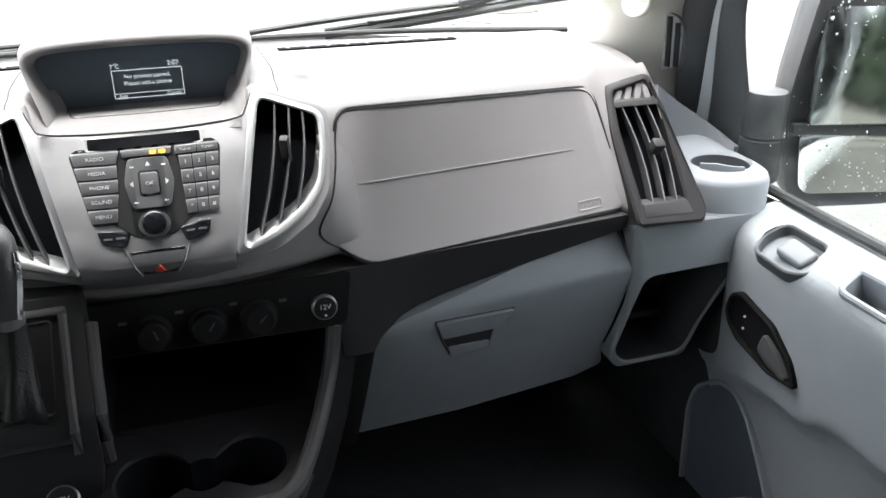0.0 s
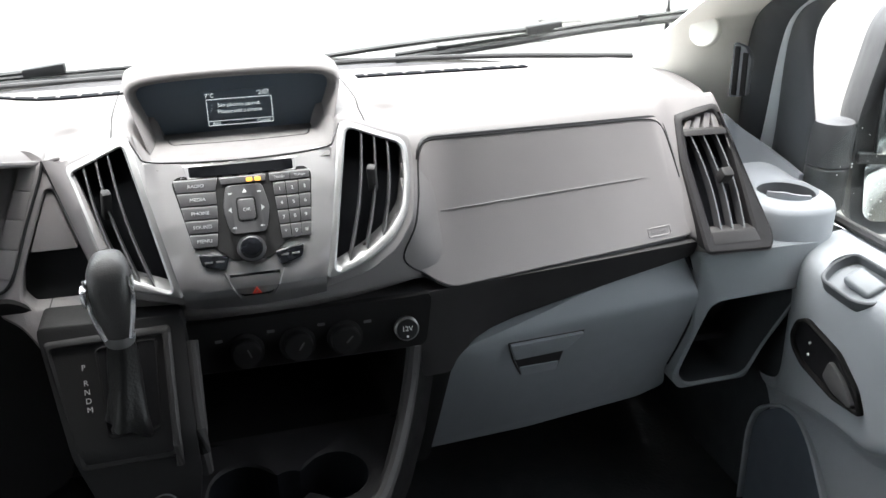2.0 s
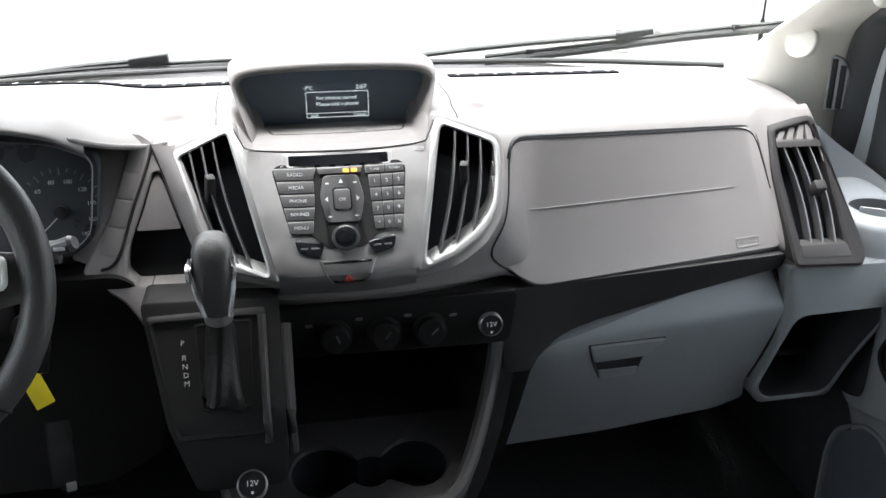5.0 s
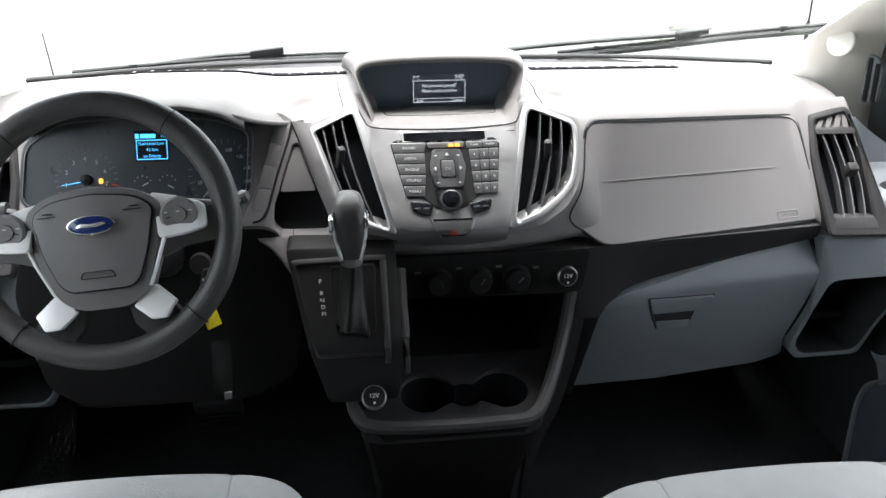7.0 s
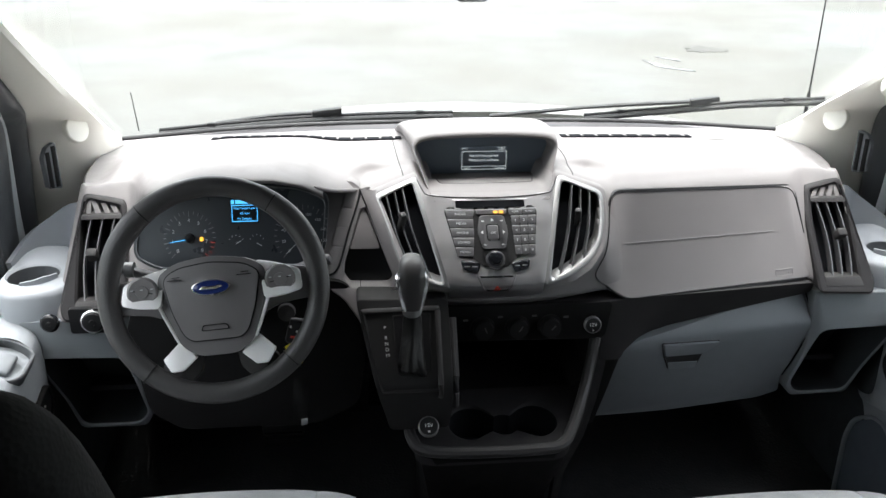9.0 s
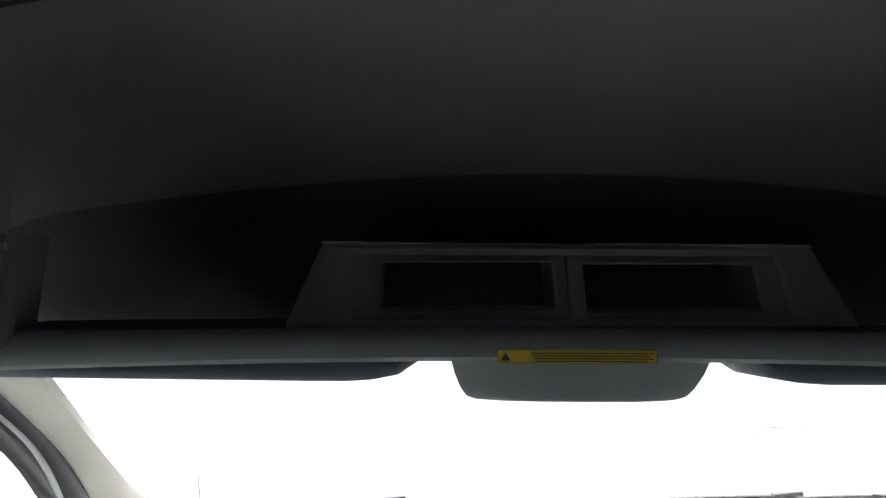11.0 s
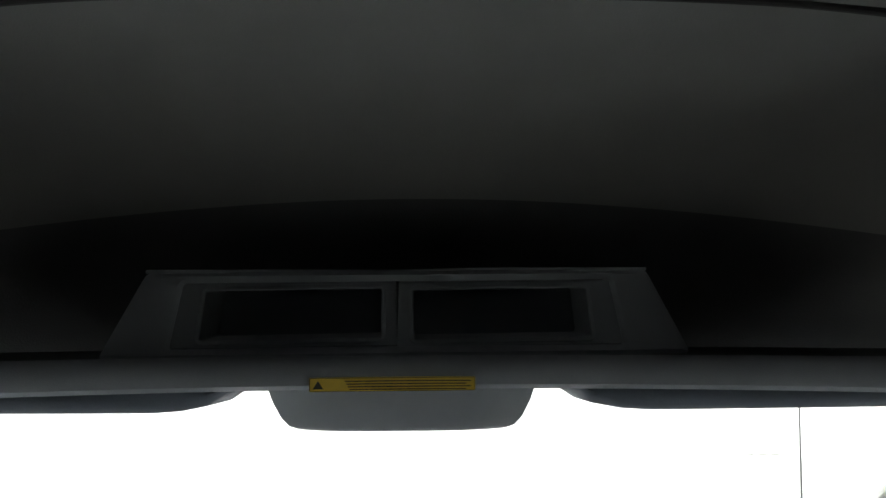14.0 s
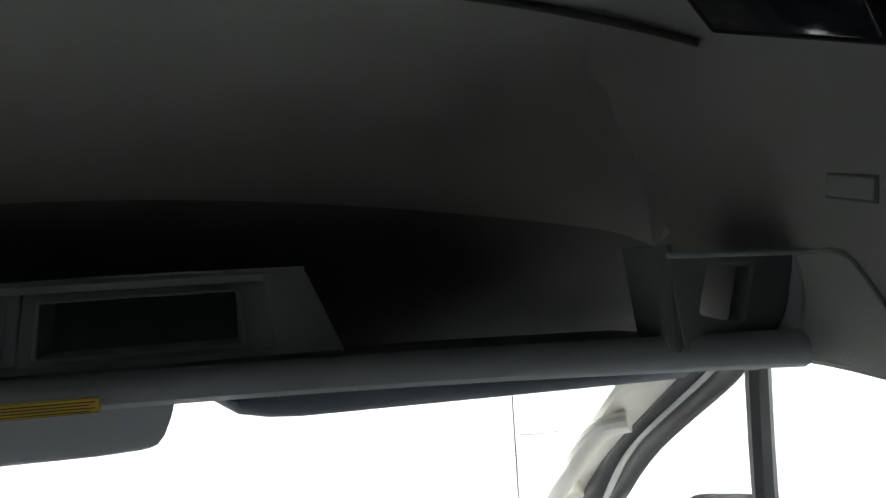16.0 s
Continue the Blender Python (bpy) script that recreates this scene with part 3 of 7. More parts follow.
    gl.visible_shadow = False


# ---- dashboard ----
def y_stack(x, z):
    d = z - 0.66
    return 0.163 + 0.27 * d + 0.80 * math.sqrt(d * d + 0.00005) + 0.5 * x * x


STACK_LEVELS = [0.632, 0.640, 0.648, 0.654, 0.660, 0.666, 0.674, 0.684, 0.70, 0.73, 0.76]


def y_door(x, z):
    return 0.261 + 0.68 * (z - 0.694) + 0.18 * (x - 0.264)


def y_low(x, z):
    return 0.190 + 0.14 * max(0.0, x - 0.2) + 0.25 * max(0.0, z - 0.6) + 0.35 * max(0.0, 0.60 - z) * sstep(0.25, 0.36, x)


dash = thing("dashboard", "two-tone charcoal and light grey van dashboard with silver vents", "dashboard")

N_PROF = [(0.80, 0.780), (0.735, 0.797), (0.60, 0.808), (0.46, 0.814), (0.395, 0.808), (0.352, 0.794), (0.314, 0.768), (0.261, 0.692), (0.207, 0.612), (0.225, 0.592), (0.26, 0.560), (0.30, 0.535)]
C_PROF = [(0.80, 0.780), (0.735, 0.799), (0.60, 0.823), (0.42, 0.850), (0.29, 0.864), (0.222, 0.862), (0.224, 0.850), (0.315, 0.822), (0.285, 0.690), (0.270, 0.672), (0.285, 0.640), (0.310, 0.600)]


def y_vent(x, z):
    return 0.244 + 0.90 * (z - 0.595) - 0.10 * max(0, abs(x) - 0.74)


def pad_profile(x):
    a = abs(x)
    w = sstep(-0.705, -0.60, x) * (1 - sstep(-0.365, -0.228, x))
    mid = 1 - sstep(0.215, 0.275, a)
    side = sstep(0.655, 0.70, a)
    end = sstep(0.69, 0.80, a)
    tilt = 0.18 * max(0.0, a - 0.264)
    zt = 0.782 + 0.030 * sstep(0.112, 0.142, a) - 0.28 * max(0.0, a - 0.142)
    under = 1 - sstep(0.092, 0.118, abs(x - 0.006))
    row = []
    for k, ((ny, nz), (cy, cz)) in enumerate(zip(N_PROF, C_PROF)):
        y, z = ny + tilt * (0, 0, 0.3, 0.8, 1, 1, 1, 1, 1, 1, 1, 1)[k], nz
        if k >= 4:
            my, mz = ((0.40 + 0.5 * x * x, zt + 0.006), (y_stack(x, zt) + 0.030, zt + 0.005), (y_stack(x, zt - 0.02) + 0.005, zt - 0.02), (y_stack(x, 0.70) + 0.005, 0.70), (y_stack(x, 0.63) + 0.005, 0.63), (0.196 + 0.9 * x * x, 0.606), (0.218 + 0.9 * x * x, 0.585), (0.25, 0.565))[k - 4]
            y, z = lerp(y, my, mid), lerp(z, mz, mid)
        if k in (3, 4):
            z = lerp(z, (0.755, 0.785)[k - 3], under)
        if k >= 6:
            sz = (0.775, 0.692, 0.612, 0.586, 0.575, 0.570)[k - 6]
            sy = y_vent(x, sz) + (0.004, 0.004, 0.004, 0.004, 0.02, 0.06)[k - 6]
            y, z = lerp(y, sy, side), lerp(z, sz, side)
        if k == 3:
            y = lerp(y, y_vent(x, 0.775) + 0.135, side)
        if k == 4:
            y, z = lerp(y, y_vent(x, 0.775) + 0.080, side), lerp(z, 0.806, side)
        if k == 5:
            y, z = lerp(y, y_vent(x, 0.775) + 0.030, side), lerp(z, 0.793, side)
        fall = interp(x, [(-0.73, 0.076), (-0.66, 0.035), (-0.525, 0.0), (-0.40, 0.003), (-0.345, 0.014), (-0.28, 0.042), (-0.25, 0.06)])
        y, z = lerp(y, cy, w), lerp(z, cz - fall * (0, 0, 0.3, 0.7, 1, 1, 1, 0.6, 0, 0, 0, 0)[k], w)
        z -= end * (0, 0.012, 0.036, 0.046, 0.036, 0.014, 0, 0, 0, 0, 0, 0)[k]
        if k < 2:
            z -= 0.014 * (x / 0.75) ** 2
        wrap = max(0.0, (a - 0.806) / 0.024)
        y += 0.02 * wrap ** 2 if k >= 5 else 0.0
        row.append((y, z))
    return row


def along(row, s):
    """A soft curve through the profile points."""
    n = len(row)
    i = min(int(s), n - 2)
    t = s - i
    p = [row[max(i - 1, 0)], row[i], row[i + 1], row[min(i + 2, n - 1)]]
    return tuple(0.5 * (2 * p[1][c] + (p[2][c] - p[0][c]) * t + (2 * p[0][c] - 5 * p[1][c] + 4 * p[2][c] - p[3][c]) * t * t + (3 * p[1][c] - p[0][c] - 3 * p[2][c] + p[3][c]) * t ** 3) for c in (0, 1))


def inside(poly, x, z):
    hit = False
    k = len(poly)
    for i in range(k):
        (x1, z1), (x2, z2) = poly[i], poly[(i + 1) % k]
        if (z1 > z) != (z2 > z) and x < (x2 - x1) * (z - z1) / (z2 - z1) + x1:
            hit = not hit
    return hit


# openings in the pad: centre vents, side vents, corner pocket
holes = []
for s in (-1, 1):
    holes.append([(s * 0.146, 0.809), (s * 0.224, 0.782), (s * 0.206, 0.713), (s * 0.178, 0.690), (s * 0.098, 0.661)] if s > 0 else [(-0.146, 0.809), (-0.214, 0.782), (-0.181, 0.708), (-0.165, 0.684), (-0.098, 0.661)])
    d = 0.0 if s > 0 else 0.014
    holes.append([(s * (q + d), z) for q, z in ((0.692, 0.757), (0.764, 0.766), (0.785, 0.606), (0.780, 0.594), (0.686, 0.594))])
holes.append([(-0.250, 0.830), (-0.234, 0.792), (-0.214, 0.778), (-0.180, 0.705), (-0.166, 0.672), (-0.190, 0.640), (-0.35, 0.600), (-0.36, 0.650), (-0.335, 0.700), (-0.312, 0.830)])
cols = 300
bm = bmesh.new()
grid = []
ss = [i / 9 for i in range(9 * 11 + 1)]
for i in range(cols + 1):
    x = -0.83 + 1.66 * i / cols
    prof = pad_profile(x)
    col = []
    for s_ in ss:
        y, z = along(prof, s_)
        xx = x
        if abs(x) > 0.74:
            reach = lerp(0.815, lerp(0.802 + (x < 0) * 0.014, 0.778 + (x < 0) * 0.014, max(0.0, min(1.0, (z - 0.60) / 0.18))), sstep(2.5, 5.0, s_))
            xx = math.copysign(0.74 + (abs(x) - 0.74) * (reach - 0.74) / 0.09, x)
        col.append(bm.verts.new((xx, y, z)))
    grid.append(col)
for a, c in zip(grid, grid[1:]):
    for k in range(len(ss) - 1):
        q = (a[k].co + c[k + 1].co) / 2
        if (k > 40 and any(inside(h, q.x, q.z) for h in holes[:-1])) or (k > 45 and inside(holes[-1], q.x, q.z)):
            continue
        bm.faces.new((a[k], c[k], c[k + 1], a[k + 1]))
grid_ends = [[tuple(v.co) for v in grid[0]], [tuple(v.co) for v in grid[-1]]]
pad = part("top_pad", bm, M_PAD, dash, "charcoal grained dash top and face", 60)

# rolled edge where the brow runs out above the blank switches
part("brow_edge", tube([(x, along(pad_profile(x), 5.11)[0], along(pad_profile(x), 5.11)[1]) for x in [lerp(-0.330, -0.228, i / 20) for i in range(21)]], [0.002] + [0.0042] * 19 + [0.002], 8), M_PAD, dash)

# rounded flanks that close the pad's two ends, and the two seams beside the hood
for s, edge in ((-1, grid_ends[0]), (1, grid_ends[1])):
    secs = []
    for v in edge[18:]:
        secs.append([(v[0], v[1], v[2]), (v[0] + s * 0.006, v[1] + 0.006, v[2] - 0.004), (v[0] + s * 0.009, v[1] + 0.02, v[2] - 0.02), (v[0] + s * 0.010, v[1] + 0.03, min(v[2] - 0.03, max(0.57, v[2] - 0.12)))])
    part("pad_flank", loft(secs), M_PAD, dash, "", 60)
for x in (-0.162, 0.178):
    prof = pad_profile(x)
    pts = [(x + math.copysign(0.010 * (1 - t), x), along(prof, 1.2 + 3.9 * t)[0], along(prof, 1.2 + 3.9 * t)[1] + 0.0002) for t in [i / 16 for i in range(17)]]
    part("pad_seam", tube(pts, 0.0011, 6), M_CHAR, dash)

# passenger airbag door with its pressed line and embossed mark
door_out = rounded([(0.250, 0.781), (0.660, 0.764), (0.681, 0.603), (0.262, 0.604), (0.230, 0.622), (0.197, 0.652), (0.226, 0.705)], 0.022, 5)
air = part("airbag_door", patch(door_out, y_door, 0.0015, 0.010, 0.0025, cuts=0.05), M_PAD, dash, "large smooth charcoal airbag door")
part("airbag_door_gap", patch(inset(door_out, -0.0034), y_door, -0.0022, 0.012, 0.0, cuts=0.05), M_BLACK, dash)
def pad_y(x, z):
    """Depth of the pad's face at a place on it."""
    prof = pad_profile(x)
    return min((along(prof, 5.5 + 0.03 * i) for i in range(121)), key=lambda q: abs(q[1] - z))[0]


seam_at = smooth_line([(x, z, 0.0) for x, z in ((0.671, 0.680), (0.666, 0.715), (0.660, 0.745), (0.648, 0.7600), (0.620, 0.7655), (0.540, 0.7688), (0.440, 0.7730), (0.330, 0.7777), (0.275, 0.7805), (0.2500, 0.7760), (0.2430, 0.760), (0.2340, 0.725), (0.2200, 0.690), (0.1980, 0.653), (0.230, 0.624), (0.262, 0.6055), (0.330, 0.604))], 6)
part("door_seam", tube([(q[0], min(pad_y(q[0], q[1]), y_door(q[0], q[1])) - 0.0006, q[1]) for q in seam_at], 0.0013, 6), M_BLACK, air, "thin dark seam of the airbag door")
line = [(0.262 + 0.345 * t, y_door(0.262 + 0.345 * t, 0.695 - 0.006 * t) - 0.0018, 0.695 - 0.006 * t) for t in [i / 12 for i in range(13)]]
part("pressed_line", tube(line, [0.0004] + [0.0011] * 11 + [0.0004], 8), M_PAD, air, "shallow pressed crease")
mk = ring(rrect(0.592, 0.599 + 0.012, 0.634, 0.6235, 0.003), inset(rrect(0.592, 0.611, 0.634, 0.6235, 0.003), 0.0016), y_door, 0.0038, 0.003, 0.0004)
part("embossed_frame", mk, M_PAD, air)
writing("AIRBAG", 0.0095, facing(0.613, y_door(0.613, 0.617) - 0.0028, 0.617, 34, 10), M_HUB, air, "embossed_word")

# centre stack plate and its bright vents
outl = [(0.139, 0.812), (0.122, 0.788), (0.08, 0.7855), (0.0, 0.784), (-0.08, 0.7855), (-0.122, 0.788), (-0.139, 0.812), (-0.088, 0.657)] + [(-0.088 + 0.176 * i / 10, 0.6290 + 0.006 * ((i - 5) / 5) ** 2) for i in range(11)] + [(0.088, 0.657)]
stack = part("center_panel", patch(outl, y_stack, 0.005, 0.012, 0.003, cuts=0.02, levels=STACK_LEVELS), M_STACK, dash, "brushed grey centre stack plate")
for s in (-1, 1):
    if s > 0:
        vo = rounded([(0.139, 0.8172), (0.230, 0.7846), (0.2245, 0.744), (0.2110, 0.709), (0.184, 0.686), (0.145, 0.669), (0.087, 0.6535)], 0.014, 5)
        vi = rounded([(0.1470, 0.8070), (0.2215, 0.7800), (0.2160, 0.744), (0.2035, 0.713), (0.178, 0.6935), (0.145, 0.6785), (0.1000, 0.6640)], 0.010, 5)
        vs = rounded([(0.137, 0.8200), (0.236, 0.7880), (0.232, 0.744), (0.219, 0.702), (0.190, 0.676), (0.146, 0.656), (0.080, 0.6400)], 0.010, 5)
    else:
        # the driver's side vent has a straight outer edge
        vo = rounded([(-0.139, 0.8172), (-0.2210, 0.7870), (-0.186, 0.709), (-0.171, 0.678), (-0.158, 0.670), (-0.087, 0.6535)], 0.008, 5)
        vi = rounded([(-0.1470, 0.8070), (-0.2120, 0.7810), (-0.178, 0.706), (-0.165, 0.684), (-0.156, 0.680), (-0.1000, 0.6640)], 0.006, 5)
        vs = rounded([(-0.137, 0.8200), (-0.2250, 0.7895), (-0.189, 0.709), (-0.173, 0.674), (-0.159, 0.660), (-0.080, 0.6400)], 0.008, 5)
    part("vent_surround", ring(vs, inset(vo, 0.003), y_stack, 0.004, 0.02, 0.002), M_PAD, dash, "charcoal plate round the slanted vent")
    vent = part("air_vent", ring(vo, vi, y_stack, 0.008, 0.030, 0.0025, 0.035), M_SILVER, dash, "slanted centre air vent with a bright silver frame")
    # Shallow plate; its black stands for the depth of the duct.
    part("duct", patch(inset(vi, -0.004), y_stack, -0.030, 0.01, 0.0), M_VOID, vent, "plate blackened to stand for the dark duct")
    for k in range(3):
        u = (k + 1) / 4
        x0, z0 = lerp(0.150, 0.2195, u), lerp(0.8032, 0.78, u)
        x1, z1 = lerp(0.097, 0.196, u), 0.664 + 0.034 * u
        if s < 0:
            x0, x1, z1 = lerp(0.150, 0.2115, u), lerp(0.104, 0.171, u), 0.664 + 0.020 * u
        rows = []
        for t in [i / 8 for i in range(9)]:
            x, z = lerp(x0, x1, t) + 0.006 * math.sin(math.pi * t), lerp(z0, z1, t)
            y = y_stack(s * x, z)
            rows.append([(s * (x - 0.0012), y - 0.004, z), (s * (x + 0.0012), y - 0.004, z), (s * (x + 0.004), y + 0.020, z), (s * (x + 0.0016), y + 0.020, z)])
        part("slat", loft(rows, True, True), M_SLAT, vent)
    kx, kz = s * 0.1705, 0.7502
    part("slat_knob", box(0.012, 0.013, 0.041, 0.003, pose(kx, y_stack(kx, kz) - 0.007, kz, 20, 0, -s * 20)), M_CHAR, vent, "dark sliding knob on the middle slat")

part("stack_seam", tube(smooth_line([(x, y_stack(x, z) - 0.0035, z + 0.001) for x, z in ((-0.138, 0.811), (-0.128, 0.796), (-0.118, 0.7885), (-0.07, 0.7855), (0.0, 0.7845), (0.07, 0.7855), (0.118, 0.7885), (0.128, 0.796), (0.138, 0.811))], 3), 0.0012, 6), M_CHAR, stack)
# disc slot
part("disc_slot", patch(rrect(-0.067, 0.7710, 0.067, 0.7817, 0.002), y_stack, 0.0062, 0.006, 0.0006, cuts=0.02), M_VOID, stack, "black disc slot")
part("disc_slot_lip", ring(rounded([(-0.074, 0.7836), (0.074, 0.7836), (0.0695, 0.7696), (-0.0695, 0.7696)], 0.002, 3), rounded([(-0.0675, 0.7817), (0.0675, 0.7817), (0.0665, 0.7715), (-0.0665, 0.7715)], 0.001, 3), y_stack, 0.0064, 0.005, 0.0005), M_STACK, stack)
# key pad
pad_out = rounded([(-0.090, 0.767), (-0.082, 0.7725), (0.082, 0.7725), (0.090, 0.7651), (0.078, 0.7074), (0.045, 0.7009), (0.022, 0.687), (-0.022, 0.687), (-0.045, 0.7009), (-0.070, 0.7009)], 0.004, 3)
kp = part("key_pad", patch(pad_out, y_stack, 0.006, 0.004, 0.001, cuts=0.02), M_TRAY, stack, "black radio key pad with dark keys")


def key(outline, word="", size=0.0062, name="key", at=None, mat=None):
    k = part(name, patch(outline, y_stack, 0.0095, 0.004, 0.0012), mat or M_BUTTON, kp)
    if word:
        cx = sum(p[0] for p in outline) / len(outline) if at is None else at[0]
        cz = sum(p[1] for p in outline) / len(outline) if at is None else at[1]
        writing(word, size, facing(cx, y_stack(cx, cz) - 0.0101, cz, 46, 90 - math.degrees(math.atan2(1, cx))), M_PRINT, k, "key_print", 0.0002)
    return k


words = ["RADIO", "MEDIA", "PHONE", "SOUND", "MENU"]
for i, wd in enumerate(words):
    zt, zb = 0.7693 - 0.0134 * i, 0.7693 - 0.0134 * (i + 1) + 0.0016
    xl = lambda z: lerp(-0.0695, -0.0885, (z - 0.7009) / 0.072)
    xr = lambda z: -0.036 + 0.010 * abs(z - 0.7344) / 0.036 * (0.0 if z > 0.7344 else -0.6) + (0.004 if z > 0.76 else 0)
    key([(xl(zt), zt), (xr(zt), zt), (xr(zb), zb), (xl(zb), zb)], wd, 0.0068)
for i in range(2):
    key([(0.034 + 0.0275 * i, 0.7693), (0.0605 + 0.0265 * i, 0.7693), (0.0595 + 0.026 * i, 0.7614), (0.034 + 0.0272 * i, 0.7614)], ("TUNE-", "TUNE+")[i], 0.0048)
digits = [["1", "2", "3"], ["4", "5", "6"], ["7", "8", "9"], ["*", "0", "#"]]
for r in range(4):
    for c in range(3):
        zt, zb = 0.7595 - 0.0141 * r, 0.7595 - 0.0141 * (r + 1) + 0.0016
        def xk(u, z):
            lo = 0.037 + 0.0025 * (0.7595 - z) / 0.06
            hi = lerp(0.0775, 0.0880, (z - 0.7028) / 0.061)
            return lerp(lo, hi, u)
        key([(xk(c / 3 + 0.01, zt), zt), (xk((c + 1) / 3 - 0.02, zt), zt), (xk((c + 1) / 3 - 0.02, zb), zb), (xk(c / 3 + 0.01, zb), zb)], digits[r][c], 0.0072)
key([(-0.030, 0.7693), (0.030, 0.7693), (0.028, 0.7628), (-0.028, 0.7628)])
for sx in (-1, 1):
    ok = part("status_lamp", patch(rrect(0.0135 + sx * 0.0055 - 0.0042, 0.764, 0.0135 + sx * 0.0055 + 0.0042, 0.7677, 0.0018), y_stack, 0.0102, 0.001, 0.0), G_ORANGE, kp, "lit amber status lamp")
dpad = part("direction_key", patch(rounded([(-0.023, 0.7605), (0.023, 0.7605), (0.0295, 0.737), (0.022, 0.7135), (-0.022, 0.7135), (-0.0295, 0.737)], 0.006, 4), y_stack, 0.0092, 0.004, 0.0012, cuts=0.012), M_BUTTON, kp, "dark direction key plate")
part("ok_gap", patch(rrect(-0.0125, 0.7250, 0.0125, 0.7490, 0.004), y_stack, 0.0096, 0.002, 0.0), M_BLACK, dpad)
ok = part("ok_key", patch(rrect(-0.0105, 0.7270, 0.0105, 0.7470, 0.003), y_stack, 0.0118, 0.004, 0.0012), M_BUTTON, dpad)
writing("OK", 0.0066, facing(0, y_stack(0, 0.737) - 0.0123, 0.737, 46), M_PRINT, ok, "key_print", 0.0002)
for x, z, pts in ((0, 0.7550, ((-0.0028, -0.0018), (0.0028, -0.0018), (0, 0.0022))), (0, 0.7190, ((-0.0028, 0.0018), (0.0028, 0.0018), (0, -0.0022))), (-0.0205, 0.737, ((0.0018, -0.0028), (0.0018, 0.0028), (-0.0022, 0))), (0.0205, 0.737, ((-0.0018, -0.0028), (-0.0018, 0.0028), (0.0022, 0)))):
    part("arrow_mark", patch([(x + u, z + v) for u, v in pts], y_stack, 0.0098, 0.001, 0.0), M_PRINT, dpad)
for x, z in ((-0.0185, 0.7530), (0.0185, 0.7530), (-0.0175, 0.7195), (0.0175, 0.7195)):
    part("key_mark", patch(rrect(x - 0.0024, z - 0.0006, x + 0.0024, z + 0.0006, 0.0003), y_stack, 0.0098, 0.001, 0.0), M_PRINT, dpad)
part("volume_knob", turned([(0.0, 0.0), (0.0145, 0.0), (0.0140, 0.008), (0.0125, 0.0115), (0.0105, 0.0125), (0.0, 0.0130)], 32, facing(0, y_stack(0, 0.6965) - 0.004, 0.6965, 46)), M_BLACKGLOSS, stack, "black volume knob")
part("knob_ring", turned([(0.0145, 0.0), (0.0185, 0.0), (0.0180, 0.004), (0.0145, 0.004)], 32, facing(0, y_stack(0, 0.6965) - 0.004, 0.6965, 46)), M_SLAT, stack)
for s in (-1, 1):
    call = rounded([(s * 0.028, 0.6925), (s * 0.066, 0.6972), (s * 0.062, 0.6851), (s * 0.034, 0.6795)], 0.004, 3)
    cb = part("call_key", patch(call, y_stack, 0.0085, 0.006, 0.0014, cuts=0.02), M_BLACKGLOSS, stack, "gloss black call key")
    for q in (0.040, 0.054):
        part("key_mark", patch(rrect(s * q - 0.005, 0.6884, s * q + 0.005, 0.6899, 0.0006), y_stack, 0.0092, 0.001, 0.0), M_BUTTON, cb)
hz_o = rounded([(-0.036, 0.6777), (0.036, 0.6777), (0.020, 0.6456), (-0.020, 0.6456)], 0.006, 4)
hz_i = inset(hz_o, 0.003)
haz = part("hazard_switch", patch(hz_i, y_stack, 0.0065, 0.008, 0.0012, cuts=0.02), M_BLACKGLOSS, stack, "gloss black hazard switch with red triangle")
part("switch_trim", tube([(x, y_stack(x, z) - 0.006, z) for x, z in [(-0.036, 0.6767), (-0.028, 0.66), (-0.021, 0.6465)]], 0.0013, 6), M_SILVER, haz)
part("switch_trim", tube([(x, y_stack(x, z) - 0.006, z) for x, z in [(0.036, 0.6767), (0.028, 0.66), (0.021, 0.6465)]], 0.0013, 6), M_SILVER, haz)
part("red_triangle", ring([(-0.0062, 0.6512), (0.0062, 0.6512), (0.0, 0.6604)], [(-0.0022, 0.6534), (0.0022, 0.6534), (0.0, 0.657)], y_stack, 0.0075, 0.002, 0.0002), M_RED, haz, "red warning triangle")

# screen hood: a long shell, its brow, the inner walls and the ledge before the display
HN = [(-0.78, 0.0), (-0.82, 0.12), (-0.88, 0.35), (-0.945, 0.58), (-0.99, 0.74), (-1.0, 0.83), (-0.965, 0.905), (-0.88, 0.95), (-0.72, 0.975), (-0.4, 0.992), (0.0, 1.0)]
HN = HN + [(-u, v) for u, v in reversed(HN[:-1])]


def hood_row(y, hw, zt, slant):
    return [(0.006 + u * hw, y - 0.085 * slant * (1 - v), lerp(0.770, zt, v)) for u, v in HN]


HOOD = [(0.74, 0.166, 0.800, 0.0), (0.68, 0.164, 0.836, 0.0), (0.62, 0.161, 0.857, 0.1), (0.55, 0.158, 0.872, 0.3), (0.48, 0.154, 0.884, 0.7), (0.44, 0.151, 0.888, 0.95), (0.42, 0.149, 0.887, 1.0), (0.408, 0.1465, 0.882, 1.0), (0.405, 0.1445, 0.876, 1.0), (0.412, 0.1415, 0.870, 1.0), (0.428, 0.1395, 0.8665, 0.8), (0.442, 0.1375, 0.8645, 0.35), (0.449, 0.1360, 0.8635, 0.1)]
hoodp = soften(part("screen_hood", loft([hood_row(*q) for q in HOOD]), M_PAD, dash, "wide charcoal hood over the display", 60), 1)
part("screen_bezel", patch([(0.006 + u * 0.140, lerp(0.770, 0.866, v)) for u, v in HN], lambda x, z: 0.4475, 0, 0.01, 0.0), M_SCREEN, hoodp, "dark display panel with a bluish reflection in its colour")
